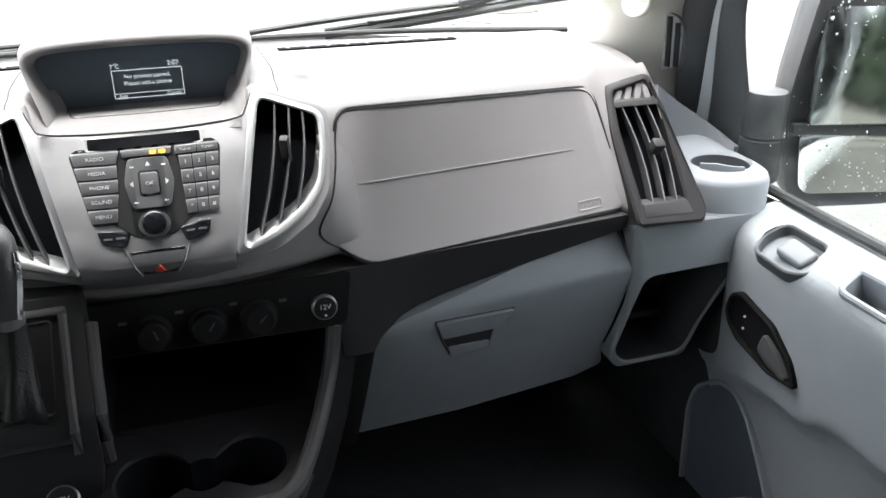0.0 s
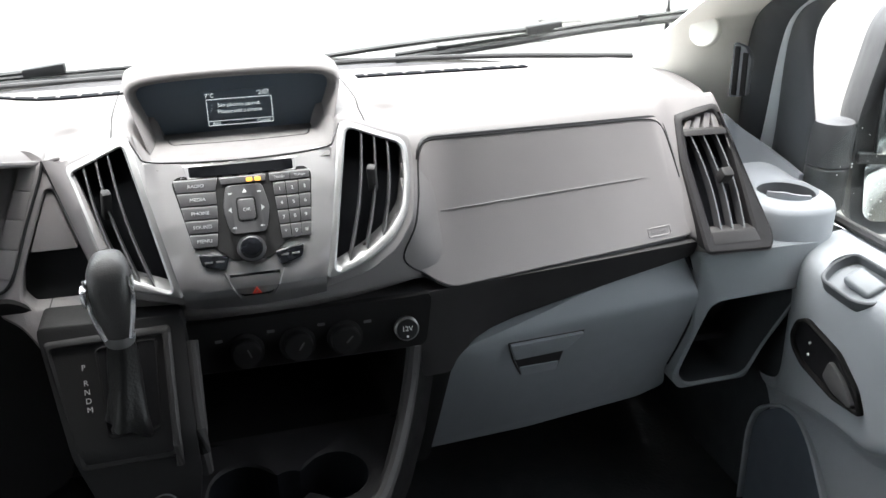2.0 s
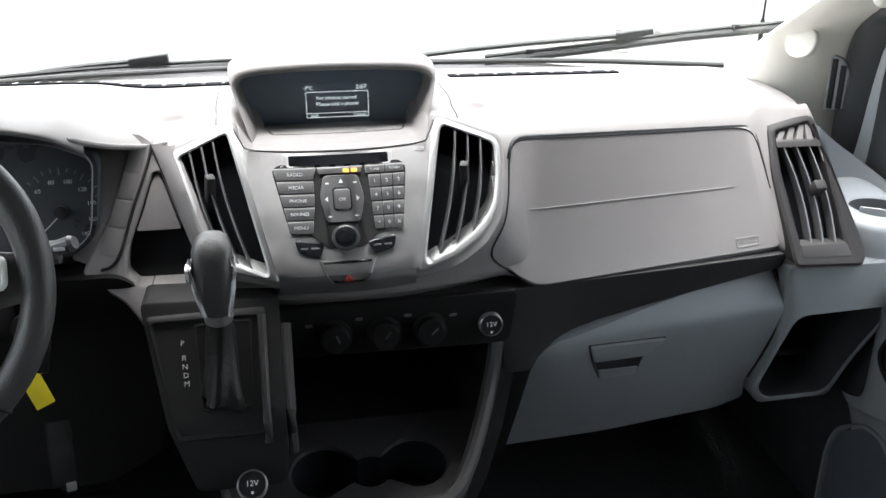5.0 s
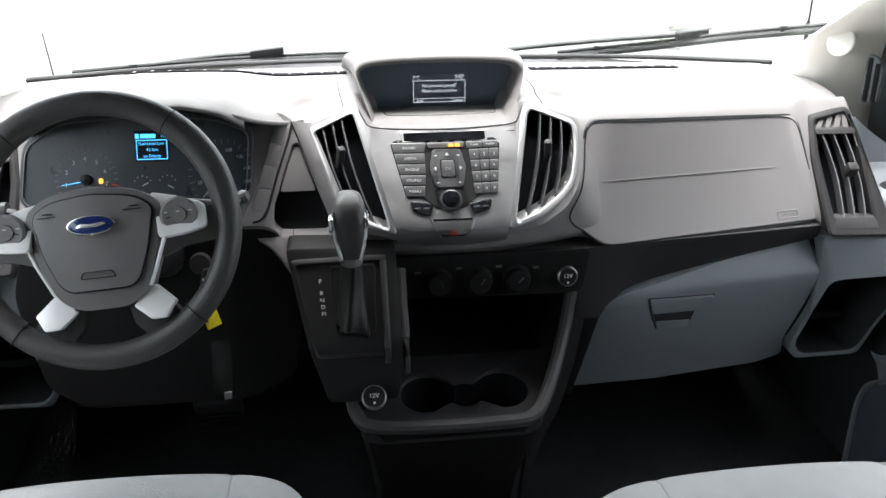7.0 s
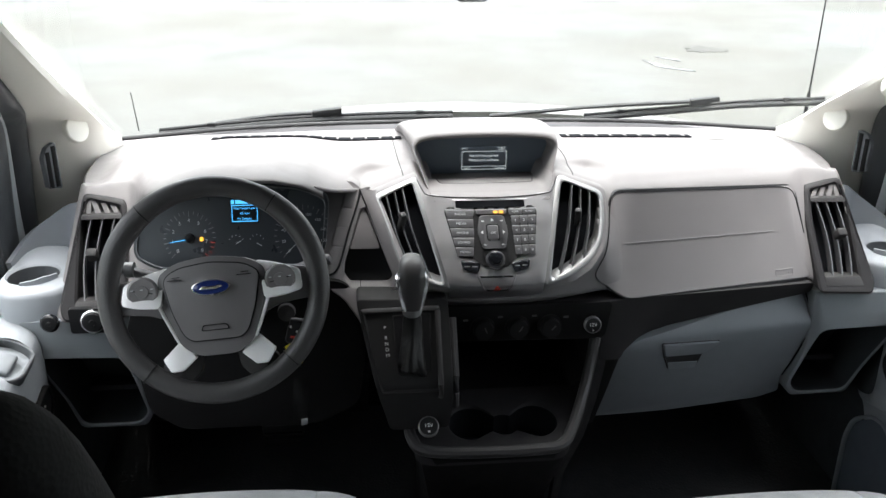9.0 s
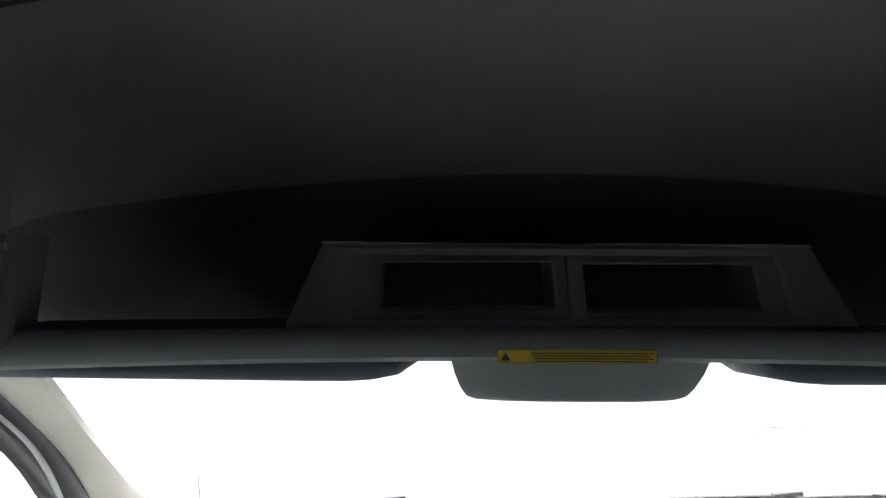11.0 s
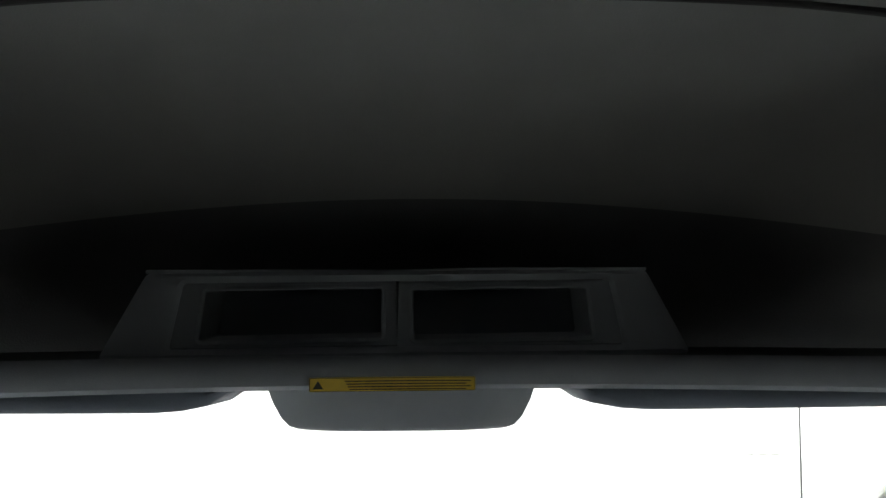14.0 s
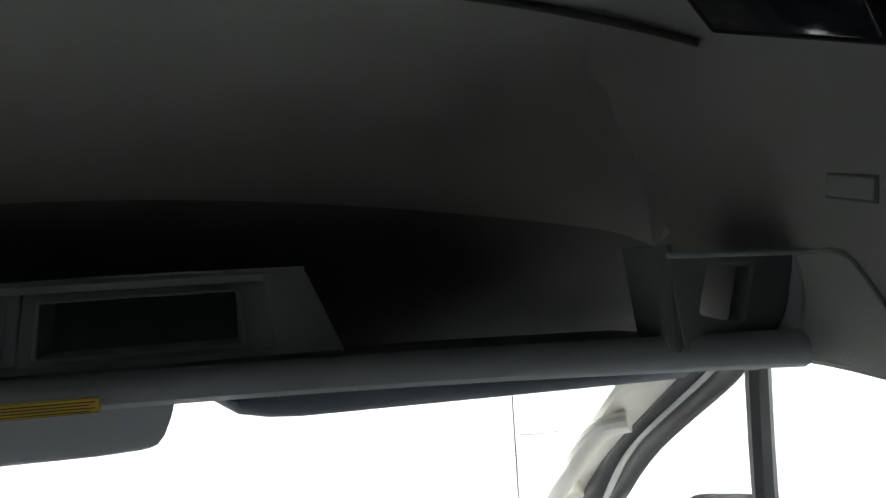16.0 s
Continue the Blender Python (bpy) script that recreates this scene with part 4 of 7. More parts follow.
ledge = part("hood_ledge", sheet([[(0.006 + u * w_, y, z) for u in [-1 + i / 6 for i in range(13)]] for y, z, w_ in ((0.292, 0.780, 0.112), (0.298, 0.7845, 0.113), (0.306, 0.7865, 0.115), (0.36, 0.7870, 0.124), (0.405, 0.7860, 0.122), (0.449, 0.7835, 0.118))], 0.006), M_PAD, hoodp, "charcoal ledge before the display", 60)
part("ledge_lip", tube(smooth_line([(-0.092, 0.400, 0.788), (-0.086, 0.374, 0.7885), (-0.07, 0.370, 0.7885), (0.006, 0.366, 0.7885), (0.082, 0.370, 0.7885), (0.098, 0.374, 0.7885), (0.104, 0.400, 0.788)], 4), 0.0016, 6), M_CHAR, hoodp)
def y_scr(x, z):
    return 0.4460
scr = part("display", patch(rrect(-0.040, 0.789, 0.062, 0.8425, 0.002), y_scr, 0.0, 0.004, 0.0), M_SCREEN, hoodp, "lit dark display with white text")
part("display_frame", ring(rrect(-0.0355, 0.7915, 0.058, 0.8310, 0.0008, 2), inset(rrect(-0.0355, 0.7915, 0.058, 0.8310, 0.0008, 2), 0.0009), y_scr, 0.0006, 0.001, 0.0), G_WHITE, scr)
part("display_rule", patch([(-0.0345, 0.7980), (0.057, 0.7980), (0.057, 0.7987), (-0.0345, 0.7987)], y_scr, 0.0006, 0.001, 0.0), G_WHITE, scr)
for wd, sz, x, z in (("No phones paired.", 0.0082, 0.011, 0.8215), ("Please add a phone", 0.0082, 0.011, 0.8120), ("Add", 0.0068, -0.024, 0.7946), ("Cancel", 0.0068, 0.044, 0.7946), ("2:07", 0.0092, 0.047, 0.8365), ("7\u00b0C", 0.0082, -0.030, 0.8362)):
    writing(wd, sz, facing(x, y_scr(x, z) - 0.0008, z, 0), G_WHITE, scr, "display_text", 0.0002)

# defroster outlets along the top
def pad_z(x, y):
    """Height of the dash top at a place before the windscreen."""
    prof = pad_profile(x)
    return min((along(prof, 0.03 * i) for i in range(101)), key=lambda q: abs(q[0] - y))[1]


for x0, x1 in ((-0.56, -0.15), (0.215, 0.51)):
    n = 13 if x0 < 0 else 9
    rows = []
    for d in (0.0, 0.026):
        rows.append([(x, 0.622 - 0.05 * (x / 0.6) ** 2 + d, pad_z(x, 0.622 - 0.05 * (x / 0.6) ** 2 + d) + 0.0030) for x in [lerp(x0, x1, i / 12) for i in range(13)]])
    dv = part("defrost_outlet", sheet(rows, 0.002), M_VOID, dash, "black defroster slot in the dash top")
    for k in range(n):
        x = lerp(x0, x1, (k + 0.5) / n)
        y = 0.636 - 0.05 * (x / 0.6) ** 2
        part("fin", box(0.005, 0.022, 0.004, 0.001, pose(x, y, pad_z(x, y) + 0.0022, -8)), M_PAD, dv)
part("light_sensor", turned([(0.0, 0.0), (0.05, 0.0), (0.045, 0.003), (0.0, 0.004)], 28, pose(0.565, 0.61, pad_z(0.565, 0.61) - 0.001, -7)), M_PAD, dash)


# outer vents, mirrored
def outer_vent(s):
    yv = y_vent
    o = rounded([(s * 0.690, 0.760), (s * 0.770, 0.774), (s * 0.797, 0.602), (s * 0.788, 0.583), (s * 0.677, 0.585), (s * 0.678, 0.70)], 0.010, 4)
    # Backing plate, black for the shade behind the slats.
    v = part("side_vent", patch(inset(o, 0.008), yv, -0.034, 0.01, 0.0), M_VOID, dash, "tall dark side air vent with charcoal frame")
    i2 = rounded([(s * 0.700, 0.752), (s * 0.759, 0.764), (s * 0.772, 0.735), (s * 0.767, 0.606), (s * 0.695, 0.606), (s * 0.693, 0.70)], 0.005, 4)
    part("vent_frame", ring(o, i2, yv, 0.006, 0.03, 0.004, 0.05), M_FASCIA, v, "charcoal frame")
    part("cross_bar", patch(rounded([(s * 0.696, 0.741), (s * 0.772, 0.741), (s * 0.772, 0.733), (s * 0.695, 0.733)], 0.002, 2), yv, 0.006, 0.02, 0.002), M_CHAR, v)
    part("foot_ledge", patch(rounded([(s * 0.694, 0.612), (s * 0.768, 0.612), (s * 0.772, 0.596), (s * 0.692, 0.596)], 0.002, 2), yv, 0.007, 0.02, 0.003), M_CHAR, v)
    for k in range(4):
        x = lerp(0.700, 0.754, k / 3.0)
        top = 0.752 + 0.012 * k / 3.0
        part("diagonal_fin", patch([(s * x, 0.740), (s * (x + 0.010), 0.740), (s * min(x + 0.020, 0.764), top), (s * min(x + 0.010, 0.756), top)], yv, -0.001, 0.02, 0.0006), M_PAD, v)
    for k in range(3):
        u = (k + 0.75) / 3.3
        rows = []
        for t in [i / 8 for i in range(9)]:
            z = lerp(0.734, 0.611, t)
            x = lerp(0.698, 0.764, u) - 0.006 * (1 - t) * (1 - u) + 0.007 * math.sin(math.pi * t)
            y = yv(s * x, z)
            rows.append([(s * (x - 0.0013), y - 0.003, z), (s * (x + 0.0013), y - 0.003, z), (s * (x + 0.004), y + 0.022, z), (s * (x + 0.001), y + 0.022, z)])
        part("slat", loft(rows, True, True), M_SLAT, v)
    kx, kz = 0.744, 0.680
    part("slat_knob", box(0.020, 0.018, 0.026, 0.004, pose(s * kx, yv(kx, kz) - 0.008, kz, 36, 0, 0)), M_CHAR, v)
    v.location.x = 0.0 if s > 0 else -0.014


outer_vent(1)
outer_vent(-1)


# light grey ends with cup holders and open bins, mirrored
def dash_end(s):
    P = mir(s)
    yb = lambda x, z: 0.243 + 0.05 * (0.88 - abs(x)) + 0.30 * max(0.0, 0.497 - z) + 2.2 * max(0.0, abs(x) - 0.83) ** 2
    o = rounded([(s * 0.680, 0.579), (s * 0.896, 0.577), (s * 0.881, 0.505), (s * 0.846, 0.400), (s * 0.831, 0.294), (s * 0.704, 0.287), (s * 0.683, 0.322), (s * 0.694, 0.420)], 0.014, 5)
    i = rounded([(s * 0.712, 0.487), (s * 0.874, 0.497), (s * 0.858, 0.440), (s * 0.838, 0.380), (s * 0.824, 0.304), (s * 0.716, 0.298), (s * 0.693, 0.326), (s * 0.704, 0.430)], 0.020, 5)
    e = part("end_bin", ring(o, i, yb, 0.004, 0.05, 0.003, 0.005), M_ENDBIN, dash, "grey open storage bin at the dash end", 40)
    # Inside of the grey bin, darkened by colour to look shaded.
    part("bin_shade_wall", ring(inset(i, -0.004), inset(i, -0.001), yb, -0.003, 0.16, 0.0005, 0.16), M_BIN, e)
    part("bin_back", patch(inset(i, -0.006), yb, -0.13, 0.01, 0.0), M_BIN, e, "bin interior darkened for shade")
    # cup pod: rim with hole, outer wall, inner wall, bottom
    bm = bmesh.new()
    cx, cy, r = 0.882, 0.338, 0.047
    n = 36
    def pod(a):
        c, sn = math.cos(a), math.sin(a)
        ex = 0.060 if c > 0 else 0.090
        ey = 0.115 if sn > 0 else 0.092
        p = 2.6
        q = (abs(c) ** p + abs(sn) ** p) ** (-1 / p)
        return cx + ex * c * q, cy + ey * sn * q
    loops = []
    spec = []
    for k in range(n):
        a = 2 * math.pi * k / n
        px, py = pod(a)
        spec.append((a, px, py))
    def L(fn):
        return [bm.verts.new(P(fn(a, px, py))) for a, px, py in spec]
    zt = lambda y: 0.632 + 0.30 * max(0, y - 0.40)
    loops.append(L(lambda a, px, py: (px - 0.002 * math.cos(a), py, 0.560)))
    loops.append(L(lambda a, px, py: (px, py, zt(py) - 0.012)))
    loops.append(L(lambda a, px, py: (lerp(px, cx, 0.05), lerp(py, cy, 0.05), zt(py) - 0.003)))
    loops.append(L(lambda a, px, py: (lerp(px, cx, 0.12), lerp(py, cy, 0.12), zt(py))))
    loops.append(L(lambda a, px, py: (cx + (r + 0.004) * math.cos(a), cy + (r + 0.004) * math.sin(a), zt(cy + r * math.sin(a)) + 0.001)))
    loops.append(L(lambda a, px, py: (cx + r * math.cos(a), cy + r * math.sin(a), zt(cy + r * math.sin(a)) - 0.004)))
    for a, c in zip(loops, loops[1:]):
        for k in range(n):
            j = (k + 1) % n
            bm.faces.new((a[k], a[j], c[j], c[k]))
    pod_ob = part("cup_pod", bm, M_DOOR, dash, "light grey cup holder pod", 40)
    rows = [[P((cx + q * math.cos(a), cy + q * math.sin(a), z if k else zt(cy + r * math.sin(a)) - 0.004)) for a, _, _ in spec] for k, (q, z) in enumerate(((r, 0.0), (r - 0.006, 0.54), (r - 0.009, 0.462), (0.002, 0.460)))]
    # Pod plastic again, with the cup's inner shade put into its colour.
    part("cup_shade_wall", loft(rows, True), M_CUP, pod_ob, "cup wall with shade put into its grey", 40)
    tab = [(cx + (r + 0.003) * math.cos(radians(a)), cy + (r + 0.003) * math.sin(radians(a))) for a in range(200, 290, 10)]
    part("cup_tab", sheet([[P((x, y, 0.628)) for x, y in tab], [P((x, y, 0.637 + 0.008 * (1 - abs(k - 3) / 6))) for k, (x, y) in enumerate(tab)]], 0.005), M_DOOR, dash, "raised rim tab of the cup holder", 60)
    # rising cheek behind the cup towards the pillar
    low = smooth_line([(0.800, 0.40, 0.600), (0.840, 0.466, 0.610), (0.890, 0.472, 0.618), (0.928, 0.450, 0.622), (0.946, 0.385, 0.612)], 4)
    top = smooth_line([(0.800, 0.44, 0.742), (0.845, 0.482, 0.718), (0.890, 0.486, 0.690), (0.932, 0.460, 0.662), (0.950, 0.385, 0.636)], 4)
    part("end_cheek", sheet([[P(a.lerp(c, t)) for t in (0, 0.33, 0.66, 1)] for a, c in zip(low, top)], 0.012), M_DOOR, dash, "light grey cheek rising to the pillar", 60)


dash_end(1)
dash_end(-1)

# lower fascia, heater panel and pocket; the fascia colour holds the shade there
low_o = rounded([(-0.11, 0.603), (0.20, 0.604), (0.27, 0.604), (0.676, 0.597), (0.676, 0.570), (0.577, 0.555), (0.481, 0.540), (0.389, 0.523), (0.30, 0.506), (0.268, 0.486), (0.262, 0.470), (0.216, 0.472), (0.214, 0.525), (-0.105, 0.530)], 0.008, 3)
part("lower_fascia", patch(low_o, y_low, 0.0, 0.05, 0.004, cuts=0.04, levels=[0.50, 0.53, 0.56, 0.58]), M_FASCIA, dash, "lower dash fascia, charcoal darkened for shade")
part("fascia_leg", patch(rounded([(0.205, 0.478), (0.264, 0.476), (0.252, 0.380), (0.238, 0.275), (0.205, 0.275)], 0.008, 3), lambda x, z: y_low(x, 0.478) + 0.30 * (0.478 - z), -0.003, 0.05, 0.004), M_LOWER, dash, "dark panel beside the glove box")
hp_o = rounded([(-0.10, 0.606), (0.232, 0.606), (0.222, 0.528), (-0.095, 0.534)], 0.012, 4)
hpn = part("heater_panel", patch(hp_o, y_low, 0.005, 0.01, 0.002, cuts=0.05), M_LOWER, dash, "black heater control panel")
for i, x in enumerate((-0.022, 0.045, 0.108)):
    k = part("heater_knob", turned([(0.0, 0.0), (0.024, 0.0), (0.024, 0.006), (0.020, 0.008), (0.019, 0.020), (0.017, 0.022), (0.0, 0.022)], 30, facing(x, y_low(x, 0.56) - 0.004, 0.560, 8)), M_LOWER, hpn, "round dark heater knob")
    part("knob_mark", box(0.002, 0.012, 0.001, 0.0, facing(x, y_low(x, 0.56) - 0.027, 0.560, 8) @ pose(0.004, 0.006, 0, 0, 0, (20, -35, -45)[i])), M_SLAT, k)
for x, z in ((-0.055, 0.578), (0.012, 0.583), (0.078, 0.583), (0.140, 0.578)):
    part("panel_icon", patch(rrect(x - 0.005, z - 0.002, x + 0.005, z + 0.002, 0.001), y_low, 0.0058, 0.001, 0.0), M_SLAT, hpn)


def socket(x, y, z, lean, r=0.0185):
    m = facing(x, y, z, lean)
    c = part("power_socket", turned([(0.0, 0.0), (r, 0.0), (r, 0.009), (r - 0.001, 0.010), (0.0, 0.010)], 32, m), M_BLACK, dash, "black power socket cap marked 12V in a chrome ring")
    part("chrome_ring", turned([(r, 0.0), (r + 0.0018, 0.0), (r + 0.0018, 0.008), (r, 0.0095)], 32, m), M_RING, c)
    writing("12V", 0.0098, m @ pose(0, 0.001, 0.0103), M_WHITE, c, "cap_print", 0.0002)
    part("cap_mark", patch(circle2(0, -0.010, 0.0018, 10), lambda a, c_: 0, 0.0105, 0.001, 0.0, to=lambda v: m @ Vector((v.x, v.z, -v.y))), M_WHITE, c)


socket(0.192, 0.184, 0.561, 10, 0.0150)
socket(-0.137, 0.046, 0.437, 50, 0.0170)

# open pocket, tray with cup holders, pedestal, in colours darkened for shade
def tray_z(y):
    return 0.384 + 0.12 * (y - 0.045)


bm = bmesh.new()
pk = [(-0.098, 0.530), (0.210, 0.526), (0.203, 0.44), (0.17, 0.395), (-0.098, 0.40)]
part("open_pocket", ring(rounded(pk, 0.012, 4), inset(rounded(pk, 0.012, 4), 0.004), lambda x, z: 0.205, 0.0, 0.02, 0.001, 0.22), M_LOWER, dash, "open pocket in the lower dash, darkened for shade")
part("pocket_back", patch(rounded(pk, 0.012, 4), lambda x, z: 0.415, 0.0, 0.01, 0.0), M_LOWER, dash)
# tray plate with two cups and a centre notch
def tray_outline():
    return [(-0.165, 0.075), (-0.150, 0.048), (-0.12, 0.040), (0.10, 0.040), (0.125, 0.050), (0.165, 0.13), (0.20, 0.215), (-0.10, 0.215), (-0.105, 0.13)]


cups = []
for i in range(64):
    a = 2 * math.pi * i / 64
    best = 0
    for cx, cy, r in ((-0.048, 0.118, 0.044), (0.014, 0.112, 0.028), (0.075, 0.118, 0.044)):
        ox, oy = 0.0135 - cx, 0.117 - cy
        d = (math.cos(a), math.sin(a))
        bq = ox * d[0] + oy * d[1]
        disc = bq * bq - (ox * ox + oy * oy - r * r)
        if disc > 0:
            best = max(best, -bq + math.sqrt(disc))
    cups.append((0.0135 + best * math.cos(a), 0.117 + best * math.sin(a)))
tray_o = tray_outline()
def ray_out(a):
    best = None
    d = (math.cos(a), math.sin(a))
    k = len(tray_o)
    for i in range(k):
        (x1, y1), (x2, y2) = tray_o[i], tray_o[(i + 1) % k]
        ex, ey = x2 - x1, y2 - y1
        det = d[0] * ey - d[1] * ex
        if abs(det) < 1e-9:
            continue
        t = ((x1 - 0.0135) * ey - (y1 - 0.117) * ex) / det
        u = ((x1 - 0.0135) * d[1] - (y1 - 0.117) * d[0]) / det
        if t > 0 and -1e-6 <= u <= 1 + 1e-6:
            best = t if best is None else min(best, t)
    return 0.0135 + best * d[0], 0.117 + best * d[1]
outer_t = [ray_out(2 * math.pi * i / 64) for i in range(64)]
bm = bmesh.new()
rows = [[bm.verts.new((x, y, tray_z(y) - 0.03)) for x, y in outer_t],
        [bm.verts.new((x, y, tray_z(y))) for x, y in outer_t],
        [bm.verts.new((x, y, tray_z(y))) for x, y in [(lerp(a[0], c[0], 0.12), lerp(a[1], c[1], 0.12)) for c, a in zip(outer_t, cups)]],
        [bm.verts.new((x, y, tray_z(y) - 0.004)) for x, y in cups]]
for a, c in zip(rows, rows[1:]):
    for i in range(64):
        j = (i + 1) % 64
        bm.faces.new((a[i], a[j], c[j], c[i]))
tray = part("cup_tray", bm, M_FASCIA, dash, "dark tray with joined twin cup holders", 40)
# Wells are blackened by colour, in place of the shade inside them.
well = loft([[(x, y, tray_z(y) - 0.004) for x, y in cups], [(lerp(x, 0.0135, 0.03), lerp(y, 0.117, 0.03), tray_z(y) - 0.07) for x, y in cups]], True)
well.faces.new([v for v in well.verts if v.co.z < tray_z(v.co.y) - 0.05])
part("cup_well", well, M_VOID, tray, "joined cup wells blackened for shade", 40)
lip = smooth_line([(-0.172, 0.105, 0.425), (-0.165, 0.062, 0.400), (-0.140, 0.042, 0.388), (-0.05, 0.034, 0.385), (0.06, 0.034, 0.385), (0.112, 0.042, 0.387), (0.140, 0.075, 0.405), (0.168, 0.125, 0.435), (0.192, 0.172, 0.475), (0.205, 0.195, 0.525)], 5)
part("tray_rim", tube(lip, 0.011, 10), M_CHAR, dash, "raised charcoal rim of the tray and pocket")
secs = []
for z, hw, yf_, yb_ in ((0.392, 0.155, 0.036, 0.30), (0.36, 0.150, 0.040, 0.32), (0.30, 0.140, 0.060, 0.34), (0.22, 0.128, 0.095, 0.36), (0.10, 0.120, 0.125, 0.40), (0.0, 0.118, 0.135, 0.42)):
    cx = -0.012
    secs.append([(cx - hw, yb_, z), (cx - hw, yf_ + 0.05, z), (cx - hw + 0.012, yf_ + 0.015, z), (cx - hw + 0.04, yf_, z), (cx + hw - 0.04, yf_, z), (cx + hw - 0.012, yf_ + 0.015, z), (cx + hw, yf_ + 0.05, z), (cx + hw, yb_, z)])
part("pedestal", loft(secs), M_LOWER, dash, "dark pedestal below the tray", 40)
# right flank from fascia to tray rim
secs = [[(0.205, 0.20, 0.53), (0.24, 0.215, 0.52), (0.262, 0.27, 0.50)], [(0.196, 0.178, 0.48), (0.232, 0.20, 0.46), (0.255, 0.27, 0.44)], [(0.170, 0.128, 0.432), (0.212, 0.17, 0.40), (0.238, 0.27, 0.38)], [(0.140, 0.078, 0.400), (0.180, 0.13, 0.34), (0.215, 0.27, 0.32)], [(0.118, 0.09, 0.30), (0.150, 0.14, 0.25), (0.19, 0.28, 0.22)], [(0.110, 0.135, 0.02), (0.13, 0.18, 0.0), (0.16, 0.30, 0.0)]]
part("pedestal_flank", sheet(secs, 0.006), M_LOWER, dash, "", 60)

# shifter housing
def y_sh(x, z):
    d = z - 0.515
    return 0.066 + 0.40 * d + 0.40 * math.sqrt(d * d + 0.0001)


SH_LEVELS = [0.48, 0.50, 0.508, 0.515, 0.522, 0.53, 0.55, 0.58, 0.61]
sh_o = rounded([(-0.262, 0.640), (-0.092, 0.636), (-0.090, 0.47), (-0.098, 0.42), (-0.205, 0.42), (-0.232, 0.52)], 0.010, 4)
hs = part("shifter_housing", patch(sh_o, y_sh, 0.0, 0.14, 0.006, levels=SH_LEVELS), M_TRAY, dash, "dark shifter housing on the dash")
fr_o = rounded([(-0.254, 0.626), (-0.108, 0.628), (-0.108, 0.500), (-0.222, 0.500)], 0.006, 4)
fr_i = rounded([(-0.246, 0.619), (-0.118, 0.620), (-0.118, 0.506), (-0.217, 0.506)], 0.005, 4)
part("selector_frame", ring(fr_o, fr_i, y_sh, 0.006, 0.02, 0.003), M_TRAY, hs, "charcoal selector frame")
part("selector_plate", patch(inset(fr_i, -0.002), y_sh, 0.002, 0.01, 0.0, levels=SH_LEVELS), M_TRAY, hs)
part("selector_rail", tube([(-0.113, y_sh(0, z) - 0.006, z) for z in (0.622, 0.60, 0.57, 0.54, 0.515, 0.49)], 0.0052, 8), M_CHAR, hs)
slot = rounded([(-0.194, 0.614), (-0.128, 0.616), (-0.131, 0.535), (-0.187, 0.533)], 0.004, 3)
part("selector_slot", ring(inset(slot, -0.003), slot, y_sh, 0.0045, 0.01, 0.001, 0.04), M_TRAY, hs)
part("selector_well", patch(slot, y_sh, 0.003, 0.002, 0.0), M_BLACK, hs)
for ch, z in (("P", 0.5985), ("R", 0.5840), ("N", 0.5755), ("D", 0.5672), ("M", 0.5590)):
    x = -0.2105 + 0.10 * (0.5985 - z)
    writing(ch, 0.0092, facing(x, y_sh(x, z) - 0.0030, z, 38), M_WHITE, hs, "gear_letter", 0.0002)
rail_line = [(-0.086, y_sh(0, z) + 0.012, z) for z in (0.604, 0.58, 0.55, 0.52, 0.49, 0.46)]
part("side_rail", tube(rail_line, 0.0085, 10), M_CHAR, hs, "rounded charcoal side rail")

# triangular pocket beside the cluster
yt = lambda x, z: 0.225 + 0.75 * (z - 0.65)
tp_o = rounded([(-0.258, 0.797), (-0.228, 0.785), (-0.160, 0.660), (-0.140, 0.615), (-0.150, 0.580), (-0.243, 0.572), (-0.284, 0.622), (-0.340, 0.654)], 0.012, 4)
tp_i = rounded([(-0.2460, 0.762), (-0.2370, 0.762), (-0.1905, 0.656), (-0.1895, 0.646), (-0.197, 0.639), (-0.270, 0.640), (-0.282, 0.652), (-0.280, 0.678)], 0.004, 4)
tpk = part("corner_pocket", ring(tp_o, tp_i, yt, 0.0, 0.05, 0.003, 0.035), M_PAD, dash, "charcoal corner pocket beside the cluster")
part("pocket_floor", patch(inset(tp_i, -0.002), yt, -0.030, 0.01, 0.0), M_BLACK, tpk)
part("pocket_cover", patch(rounded([(-0.2460, 0.760), (-0.2375, 0.760), (-0.2130, 0.697), (-0.2700, 0.697)], 0.003, 3), yt, -0.005, 0.012, 0.002), M_PAD, tpk)
part("cluster_side_panel", patch(rounded([(-0.325, 0.815), (-0.262, 0.806), (-0.246, 0.796), (-0.250, 0.765), (-0.283, 0.676), (-0.300, 0.655), (-0.350, 0.672)], 0.004, 3), yt, -0.002, 0.03, 0.002), M_PAD, dash, "charcoal panel beside the cluster")
for k in range(4):
    t0, t1 = k / 4, (k + 0.95) / 4
    part("blank_switch", patch(rounded([(lerp(-0.273, -0.316, t0), lerp(0.795, 0.676, t0)), (lerp(-0.2530, -0.293, t0), lerp(0.793, 0.672, t0)), (lerp(-0.2530, -0.293, t1), lerp(0.793, 0.672, t1)), (lerp(-0.273, -0.316, t1), lerp(0.795, 0.676, t1))], 0.0015, 2), yt, 0.0015, 0.01, 0.001), M_PAD, dash, "blank charcoal switch cover")
